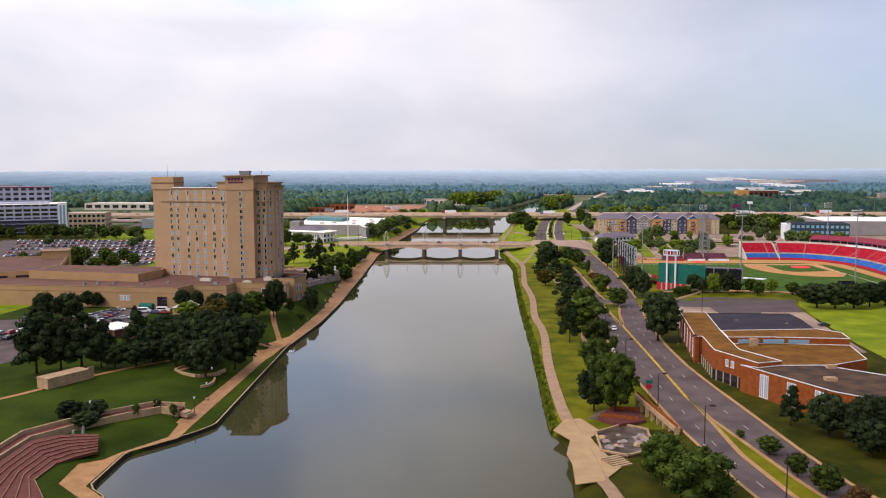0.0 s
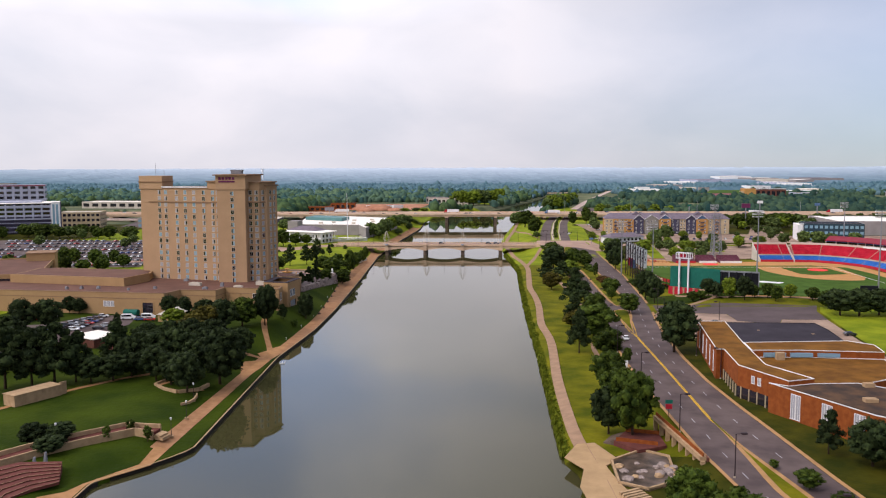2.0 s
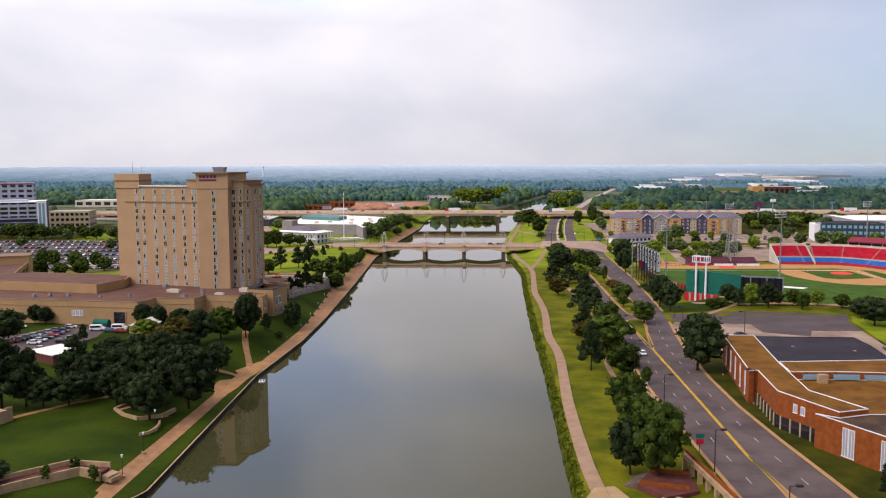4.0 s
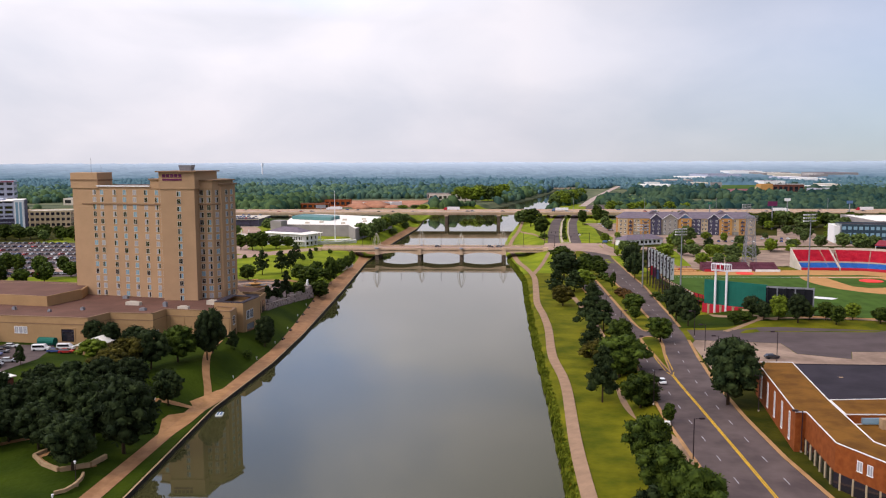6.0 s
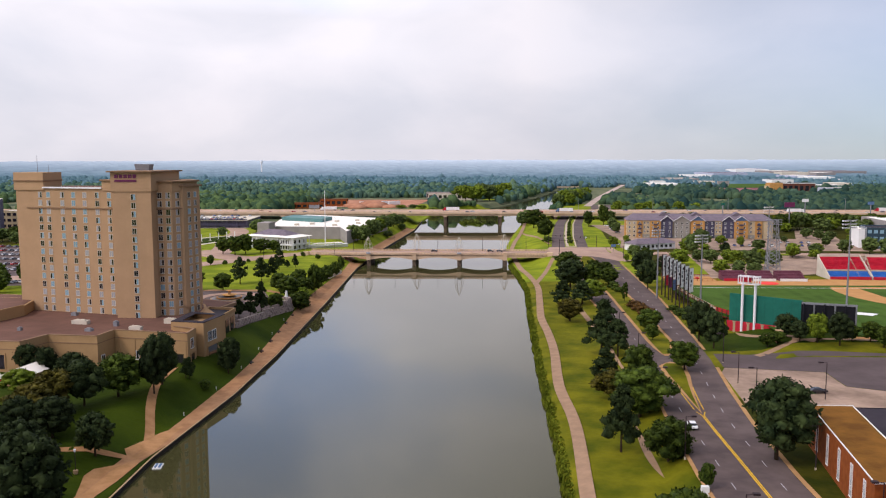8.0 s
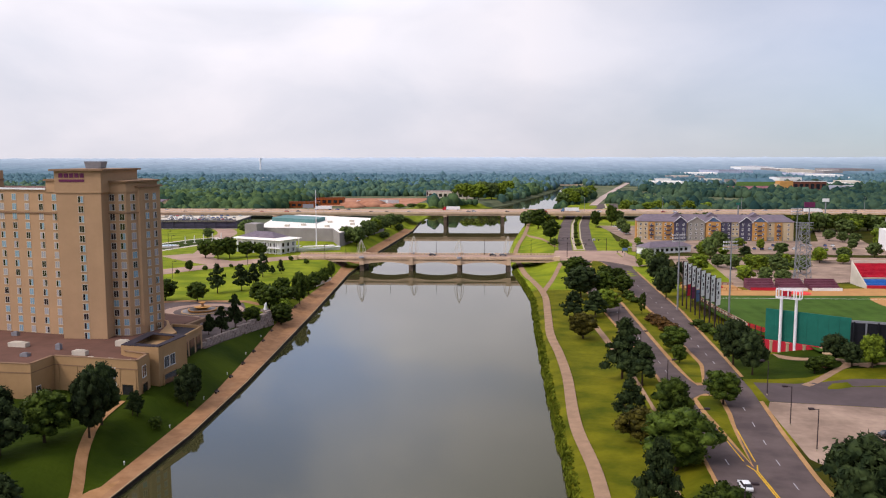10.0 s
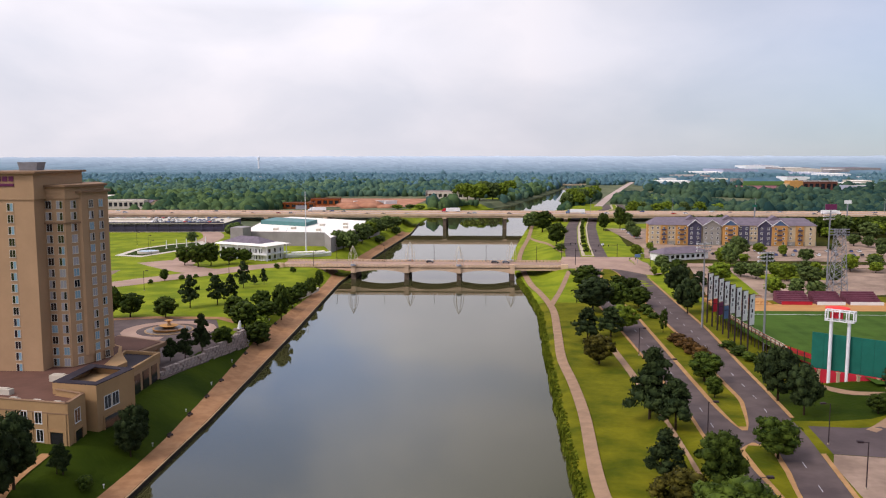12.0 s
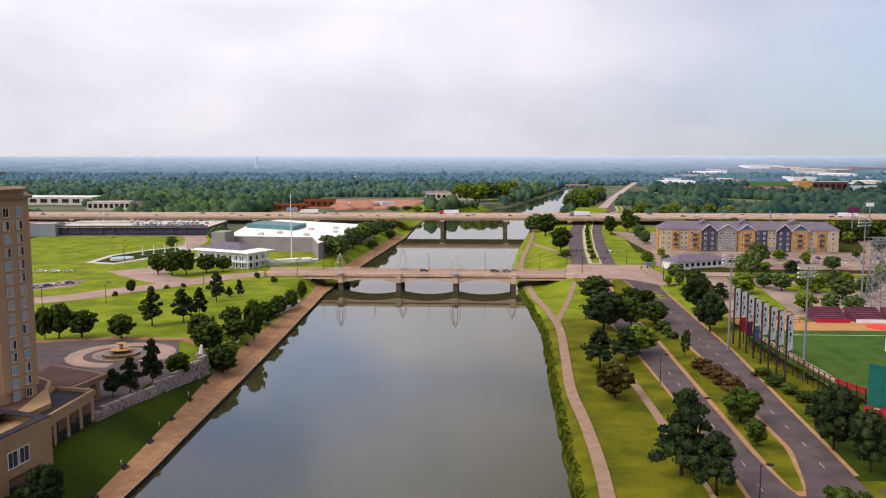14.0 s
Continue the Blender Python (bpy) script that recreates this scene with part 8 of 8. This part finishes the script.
for x, y, h in ((47.6, 690, 9), (52, 655, 9), (80, 690, 8), (92, 652, 8)):
    p = thing("traffic_signal", (x, y, ground_z(x, y)), 0 if x < 70 else 180, "dark traffic signal mast over the junction", "traffic light", "junction signals")
    part("pole", Geo().tube((0, 0, -0.2), (0, 0, h), 0.18, 0.14, 8), BRONZE, p)
    part("arm", Geo().tube((0, 0, h - 1), (11, 0, h - 0.6), 0.1, 0.06, 6), BRONZE, p)
    for k in (5, 8, 11):
        part("signal_head", Geo().box(k - 0.2, -0.2, h - 1.7, k + 0.2, 0.2, h - 0.6), BLACK, p)
s = thing("road_sign", (49.0, 231, 0), 0, "green and red road signs on a post by the kerb", "road sign")
part("post", Geo().box(-0.06, -0.06, -0.2, 0.06, 0.06, 4.2), BRONZE, s)
part("green_plate", Geo().box(-0.9, -0.12, 3.3, 0.9, -0.06, 4.2), GREENSTEEL, s)
part("red_plate", Geo().box(-0.8, -0.12, 1.9, 0.8, -0.06, 3.1), REDPANEL, s)
s = thing("utility_cabinet", (47.4, 283, 0), 0, "white utility cabinet beside the boulevard", "cabinet")
part("body", Geo().box(-0.7, -0.5, -0.1, 0.7, 0.5, 1.7), WHITE, s)
part("plinth", Geo().box(-0.85, -0.65, -0.2, 0.85, 0.65, 0.12), PALECON, s)
for x, y, h, w, c, nm in ((252, 815, 24, 8, PURPLE, "tall billboard with a dark magenta face"), (270, 830, 26, 5, WHITE, "tall white billboard beyond the lots"), (205, 838, 22, 3, GREENSTEEL, "tall green roadside sign"), (330, 845, 23, 5, BLUE, "tall blue roadside sign"), (88, 668, 5, 3, BLUE, "blue roadside sign by the junction")):
    b = thing("billboard", (x, y, ground_z(x, y)), 0, nm, "billboard")
    part("post", Geo().tube((0, 0, -0.5), (0, 0, h), 0.5 if h > 9 else 0.15, 0.5 if h > 9 else 0.15, 8), STEEL, b)
    part("face", Geo().box(-w / 2, -0.6, h - w * 0.5, w / 2, 0.4, h), c, b)


# ---- left bank: steps, walls, stage, hotel forecourt ----
def build_terrace():
    t = thing("amphitheatre", (0, 0, 0), 0, "red paved amphitheatre steps facing the quay", "steps")
    inner = [(-84, 154), (-91.8, 164.8), (-92, 174), (-90, 178.5), (-86.4, 182.4)]
    outer = [(-101.5, 148), (-102.6, 169.8), (-103.4, 184.4), (-98.6, 189.4), (-89.6, 190.2)]
    n = 7
    for k in range(n):
        a = [tuple(Vector(p).lerp(Vector(q), k / n)) for p, q in zip(inner, outer)]
        b = [tuple(Vector(p).lerp(Vector(q), (k + 1) / n)) for p, q in zip(inner, outer)]
        part("step", Geo().prism(a + b[::-1], -0.5, 0.15 + 0.24 * k), REDSTEP, t)
        edge_g = Geo()
        for p, q in zip(a, a[1:]):
            edge_g.wall(q, p, 0.15 + 0.24 * k, 0.165 + 0.24 * k, 0.09)
        part("nosing", edge_g, SANDSTONE, t, "pale stone nosing")
    w = thing("terrace_wall", (0, 0, 0), 0, "sandstone retaining wall with a red brick walk behind", "wall")
    line = [(-103, 148), (-104.4, 170), (-104.8, 187), (-98.9, 195.8), (-92.3, 203.6), (-83, 212.6), (-77.6, 210.6)]
    for a, b in zip(line, line[1:]):
        part("wall_front", Geo().wall(b, a, -0.5, 2.0, 0.5), SANDSTONE, w)
    back = [(p[0] - 3.2, p[1] + 2.6) for p in line[:-1]] + [(-77, 214)]
    for a, b, c, d in zip(line, line[1:], back, back[1:]):
        part("brick_walk", Geo().prism([a, b, d, c], 0.2, 1.5), REDSTEP, w)
        part("wall_back", Geo().wall(d, c, 0, 2.5, 0.5), SANDSTONE, w)
    part("steps", Geo().prism([(-77.4, 210.4), (-75.6, 209.6), (-74.8, 212.6), (-76.8, 213.8)], -0.2, 0.9).prism([(-76.4, 210), (-75, 209.4), (-74.2, 212.4), (-75.6, 213.2)], -0.2, 0.5), SANDSTONE, w)
    for x, y, h in ((-96.5, 191.5, 1.8), (-94.8, 193, 2.4)):
        s = thing("sculpture", (x, y, 0.2), 0, "small grey upright stone sculpture by the steps", "sculpture")
        part("stone", Geo().tube((0, 0, 0), (0.1, 0, h), 0.5, 0.25, 7), STEEL, s)
    s = thing("stage_wall", (-123, 240, ground_z(-123, 240)), 62, "tan block stage building at the edge of the lawn", "stage")
    part("wall", Geo().box(-7, -2.5, -0.5, 7, 2.5, 3.0), SANDSTONE, s)
    part("roof_slab", Geo().box(-7.2, -2.7, 3.0, 7.2, 2.7, 3.2), SANDSTONE, s)
    part("side_wall", Geo().box(7, -2.0, -0.5, 9, -1.6, 3.6), SANDSTONE, s)
    b = thing("curved_seat", (0, 0, 0), 0, "curved tan stone seat on the lawn", "bench")
    pts = [(-80.6, 237.5), (-79.0, 239), (-78.4, 242), (-78.8, 245.5), (-79.6, 248)]
    for a, c in zip(pts, pts[1:]):
        part("seat_block", Geo().wall(a, c, 0.1, 0.8, 0.5), SANDSTONE, b)
    b = thing("ring_wall", (0, 0, 0), 0, "low sandstone planter wall under a park tree", "planter")
    pts = [(-93.6, 263), (-95.2, 257.5), (-91, 253), (-86, 250), (-81, 253), (-80, 258)]
    for a, c in zip(pts, pts[1:]):
        part("wall_block", Geo().wall(c, a, 0.0, 1.0, 0.7), SANDSTONE, b)


build_terrace()


def build_forecourt():
    patch("forecourt", [(-131, 446), (-84, 414), (-80, 440), (-86, 470), (-96, 496), (-120, 497), (-140, 492), (-150, 470)], 0.12, ASPHALT, "dark paving of the hotel forecourt", "forecourt")
    ribbon("fountain_drive", [(-106.5 + 13.5 * math.cos(a * 0.35), 477 + 13.5 * math.sin(a * 0.35)) for a in range(-2, 15)], 5.0, 0.2, CROSSROAD, "pale ring drive round a fountain", "road", 3)
    patch("forecourt_walk", [(-150, 488), (-120, 497), (-96, 497), (-88, 490), (-87, 493), (-95, 501), (-121, 501), (-152, 493)], 0.16, BRICKWALK, "tan brick walk round the forecourt", "path")
    f = thing("fountain", (-106.5, 477, ground_z(-106.5, 477)), 0, "round gold-brown tiered fountain on a low round base", "fountain")
    part("outer_rim", Geo().tube((0, 0, -0.3), (0, 0, 0.35), 8.2, 8.2, 32), SANDSTONE, f)
    part("pool", Geo().tube((0, 0, 0.35), (0, 0, 0.42), 7.6, 7.6, 32), ROCKWATER, f, "dark water in the lower pool")
    part("basin", Geo().tube((0, 0, 0.3), (0, 0, 1.0), 5.2, 5.6, 28), CLAY, f, "gold-brown stone basin")
    part("basin_water", Geo().tube((0, 0, 1.0), (0, 0, 1.05), 5.1, 5.1, 28), ROCKWATER, f)
    part("bowl", Geo().tube((0, 0, 1.0), (0, 0, 1.9), 1.6, 3.2, 24), OCHRE, f)
    part("pedestal", Geo().tube((0, 0, 1.9), (0, 0, 3.2), 0.7, 0.5, 12), SANDSTONE, f)
    part("top_bowl", Geo().tube((0, 0, 3.2), (0, 0, 3.7), 0.5, 1.5, 16), OCHRE, f)
    w = thing("stone_wall", (0, 0, 0), 0, "rugged wall of stacked pale limestone blocks above the lawn", "stone wall")
    r = random.Random(8)
    line = [(p.x, p.y) for p in smooth_line([(-87.4, 413), (-86, 417), (-83.4, 427), (-80.6, 444.7), (-79, 458), (-77.8, 470.7), (-79, 474), (-83, 476)], 1.9)]
    stones = []
    for k in range(6):
        q, d = Geo(), 0.16
        q.add([(x * (1 + r.uniform(-d, d)), y * (1 + r.uniform(-d, d)), z + r.uniform(-0.1, 0.1)) for x, y, z in ((-1, -0.7, 0), (1, -0.7, 0), (1, 0.7, 0), (-1, 0.7, 0), (-0.9, -0.62, 0.85), (0.9, -0.62, 0.85), (0.9, 0.62, 0.85), (-0.9, 0.62, 0.85))],
              [(3, 2, 1, 0), (4, 5, 6, 7), (0, 1, 5, 4), (1, 2, 6, 5), (2, 3, 7, 6), (3, 0, 4, 7)])
        stones.append(q.mesh("stone_block", STONE))
    for (x, y), (u, v) in zip(line, line[1:]):
        a = math.degrees(math.atan2(v - y, u - x))
        foot = ground_z(x, y) - 0.4
        top = 5.5 + 0.5 * noise.noise((y * 0.2, 0, 0))
        k = 0
        while foot + 0.8 * k < top:
            o = part("stone_block", r.choice(stones), None, w)
            o.matrix_basis = pose(x + 0.5 * (u - x) * (k % 2) - 0.12 * k + r.uniform(-0.2, 0.2), y + 0.5 * (v - y) * (k % 2), foot + 0.8 * k, 0, 0, a + r.uniform(-9, 9))
            k += 1
    m = thing("statue", (-80.5, 473, 6.0), 0, "pale stone statue at the end of a stone wall", "statue")
    part("stone", Geo().tube((0, 0, 0), (0.2, 0, 2.6), 0.8, 0.35, 8), WHITE, m)
    s = thing("shed", (-121, 340.5, ground_z(-121, 340.5)), -10, "small tan shed with a white gabled roof", "shed")
    part("wall", Geo().box(-3.5, -4.5, -0.3, 3.5, 4.5, 2.8), STUCCO2, s)
    part("roof", Geo().add([(-4, -5, 2.8), (4, -5, 2.8), (4, 5, 2.8), (-4, 5, 2.8), (0, -5, 4.6), (0, 5, 4.6)], [(0, 1, 4), (3, 5, 2), (0, 4, 5, 3), (1, 2, 5, 4), (3, 2, 1, 0)]), WHITEROOF, s, "white metal roof")
    s = thing("pump_house", (-134, 302, ground_z(-134, 302)), -30, "low brown pump house with a flat white roof", "building")
    part("wall", Geo().box(-6, -5, -0.5, 6, 5, 2.6), DARKBRICK, s)
    part("roof", Geo().box(-6.6, -5.6, 2.6, 6.6, 5.6, 2.9), WHITEROOF, s, "white flat roof")
    s = thing("dock_tank", (-141, 349, ground_z(-141, 349)), -8, "dark green rounded compactor by the loading dock", "compactor")
    part("tank", Geo().tube((-3, 0, 1.4), (3, 0, 1.4), 1.3, 1.3, 12), GREENSTEEL, s)
    part("skid", Geo().box(-3, -1, -0.1, 3, 1, 0.4), BRONZE, s)
    d = thing("moored_raft", (-66.9, 297, -2.25), 8, "small white and blue raft moored by the river wall", "raft")
    part("float", Geo().box(-0.9, -1.5, -0.1, 0.9, 1.5, 0.3), WHITE, d)
    part("bench", Geo().box(-0.6, -1.1, 0.3, -0.2, 1.1, 0.5).box(0.25, -1.1, 0.3, 0.65, 1.1, 0.5), BLUE, d)
    for k in range(9):
        x, y = along(PL, 470 + 17 * k) - 2.4, 472 + 17 * k
        p = thing("stone_planter", (x, y, ground_z(x, y)), 0, "pale stone planter beside the promenade", "planter", "promenade planters")
        part("box", Geo().box(-1.2, -1.6, -0.2, 1.2, 1.6, 0.7), PALECON, p)
        part("soil", Geo().box(-1.0, -1.4, 0.7, 1.0, 1.4, 0.78), DARKGRASS, p)
    t = thing("lawn_terrace", (0, 0, 0), 0, "two pale stone seat steps in the lawn", "steps")
    for k in range(2):
        x = -86 + 4.5 * k
        part("seat_step", Geo().prism([(x, 560), (x + 1, 560), (x + 5, 588), (x + 4, 588)], ground_z(x, 574) - 1, ground_z(x, 574) + 0.6), PALECON, t)


build_forecourt()
patch("walled_court", [(-127, 292), (-113, 300), (-117, 309), (-131, 303)], 0.12, REDSTEP, "small red paved court beside the pump house", "court")


# memorial on the lawn beyond
patch("memorial_walk", [(-221, 686), (-223, 722), (-211, 752), (-196, 770), (-181, 742), (-190, 713), (-202, 680)], 0.12, PALECON, "pale concrete memorial plaza in a lawn", "path")
patch("memorial_bed", [(-217, 690), (-219, 720), (-208, 748), (-197, 762), (-186, 741), (-194, 714), (-204, 686)], 0.18, DARKGRASS, "dark planted bed of the memorial", "lawn")
for k in range(5):
    x, y = -203 + 4.2 * k, 722 + 6.5 * k
    p = thing("flagpole", (x, y, ground_z(x, y)), 0, "slender white memorial pillar", "pillar", "memorial pillars")
    part("shaft", Geo().tube((0, 0, -0.2), (0, 0, 5.5), 0.35, 0.25, 8), WHITE, p)
    part("foot", Geo().box(-0.8, -0.8, -0.2, 0.8, 0.8, 0.6), PALECON, p)
m = thing("memorial_wall", (-206, 700, ground_z(-206, 700)), 50, "low round pale memorial wall", "memorial")
part("wall", Geo().tube((0, 0, -0.2), (0, 0, 1.4), 6.5, 6.5, 20), PALECON, m)
part("water_disc", Geo().tube((0, 0, 1.4), (0, 0, 1.5), 5.6, 5.6, 20), PANEBLUE, m)


# ---- right bank: landing, pool and arcade ----
def build_landing():
    patch("landing", [(26.5, 167), (31.5, 175), (28.8, 186), (27.6, 195), (31, 199), (27.2, 210), (23, 209), (19.2, 200), (22.6, 193), (20.6, 183), (21.2, 177), (20.5, 165)], 0.5, LANDING, "pale tan landing at the water's edge", "landing", z=-0.2)
    p = thing("cascade_pool", (34, 193, 0), 0, "shallow rocky pool with rapids and boulders", "pool")
    part("bed", Geo().prism([(-5.5, -8), (0, -11.5), (7, -7), (8.5, 8), (3, 12), (-5, 5)], -0.2, 0.34), ROCKWATER, p)
    ring = Geo()
    outline(ring, [(-5.5, -8), (0, -11.5), (7, -7), (8.5, 8), (3, 12), (-5, 5)], -0.2, 0.75, 0.5)
    part("rim", ring, SANDSTONE, p)
    r = random.Random(3)
    v0, f0 = BALL1
    for k in range(30):
        g, s = Geo(), 0.5 + 0.7 * r.random()
        g.add([(v[0] * s * (0.7 + 0.6 * r.random()), v[1] * s * (0.7 + 0.6 * r.random()), v[2] * s * 0.7) for v in v0], f0)
        o = part("boulder", g, STONE if k % 3 else SANDSTONE, p)
        o.location = (3.5 + 5.0 * r.random(), -9 + 11 * r.random(), 0.5) if k < 22 else (-5 + 8 * r.random(), -6 + 12 * r.random(), 0.25)
    a = thing("arcade_wall", (0, 0, 0), 0, "sandstone arcade retaining wall with arched openings and red rail", "wall")
    p0, p1 = Vector((43.2, 219)), Vector((46.8, 190))
    n = 7
    part("wall", Geo().wall((p0.x + 0.9, p0.y), (p1.x + 0.9, p1.y), -0.5, 4.0, 0.5), DARKBRICK, a)
    for k in range(n + 1):
        q = p0.lerp(p1, k / n)
        part("pillar", Geo().box(q.x - 0.45, q.y - 0.45, -0.5, q.x + 0.45, q.y + 0.45, 3.4), SANDSTONE, a)
    part("lintel", Geo().wall((p0.x - 0.6, p0.y), (p1.x - 0.6, p1.y), 3.3, 4.3, 1.4), SANDSTONE, a)
    part("rail", Geo().wall((p0.x, p0.y), (p1.x, p1.y), 4.3, 5.1, 0.2), REDBRICK, a)
    t = thing("landing_terrace", (0, 0, 0), 0, "small red paved terrace with stairs and rails", "terrace")
    part("floor", Geo().prism([(31.5, 209), (35.5, 216.5), (43, 215), (43, 206), (36, 203)], -0.3, 1.1), REDSTEP, t)
    for k in range(5):
        part("stair", Geo().prism([(29.3 + 0.5 * k, 210.6 - 0.1 * k), (32.0 + 0.5 * k, 215.6), (36, 216), (33.5, 208)], -0.3, 0.25 + 0.18 * k), PIERCON, t)
    for p, q in (((32, 209), (41, 206)), ((43, 214), (35.5, 216))):
        part("rail", Geo().wall(p, q, 1.1, 2.0, 0.12), REDBRICK, t)
    ribs = thing("timber_steps", (31, 178, 0), 30, "pale plank steps beside the landing", "steps")
    for k in range(6):
        part("plank", Geo().box(-2.4, -2.4 + 0.85 * k, -0.3, 2.4, -1.8 + 0.85 * k, 0.35 + 0.12 * k), SANDSTONE, ribs)


build_landing()
for x0, y0, x1, y1 in ((100, 397, 118, 404), (118, 404, 165, 396)):
    ribbon("park_walk", [(x0 - 6, y0 - 4), (x0, y0), ((x0 + x1) / 2, (y0 + y1) / 2 + 2), (x1, y1)], 2.6, 0.12, PATHTAN, "tan footpath behind the ball park", "path")
ribbon("park_walk_east", [(96, 430), (101, 418), (110, 408), (107, 401)], 2.2, 0.12, PATHTAN, "tan footpath behind the ball park", "path")
patch("clay_strip", [(122, 404), (172, 396), (172, 400), (124, 409)], 0.10, CLAY, "sandy strip behind the outfield fence", "path")


# ---- the boulevard's terrace ----
def terrace(x, y):
    """How far the land behind the right bank's retaining slope is moved higher and nearer to fit the camera's view."""
    w = sm(x, 43, 49) * sm(y, 90, 120) * (1 - sm(y, 385, 440)) * (1 - sm(x, 92, 112) * sm(y, 388, 400))
    return Vector((w * (0.3 - 0.051 * x), -9.7 * w, 3.3 * w))


for ob in list(bpy.context.scene.objects):
    if ob.parent or ob.type not in ("MESH", "EMPTY"):
        continue
    if ob.type == "EMPTY":
        ob.location += terrace(ob.location.x, ob.location.y)
    elif ob.name != "water":
        for v in ob.data.vertices:
            v.co += terrace(v.co.x, v.co.y)
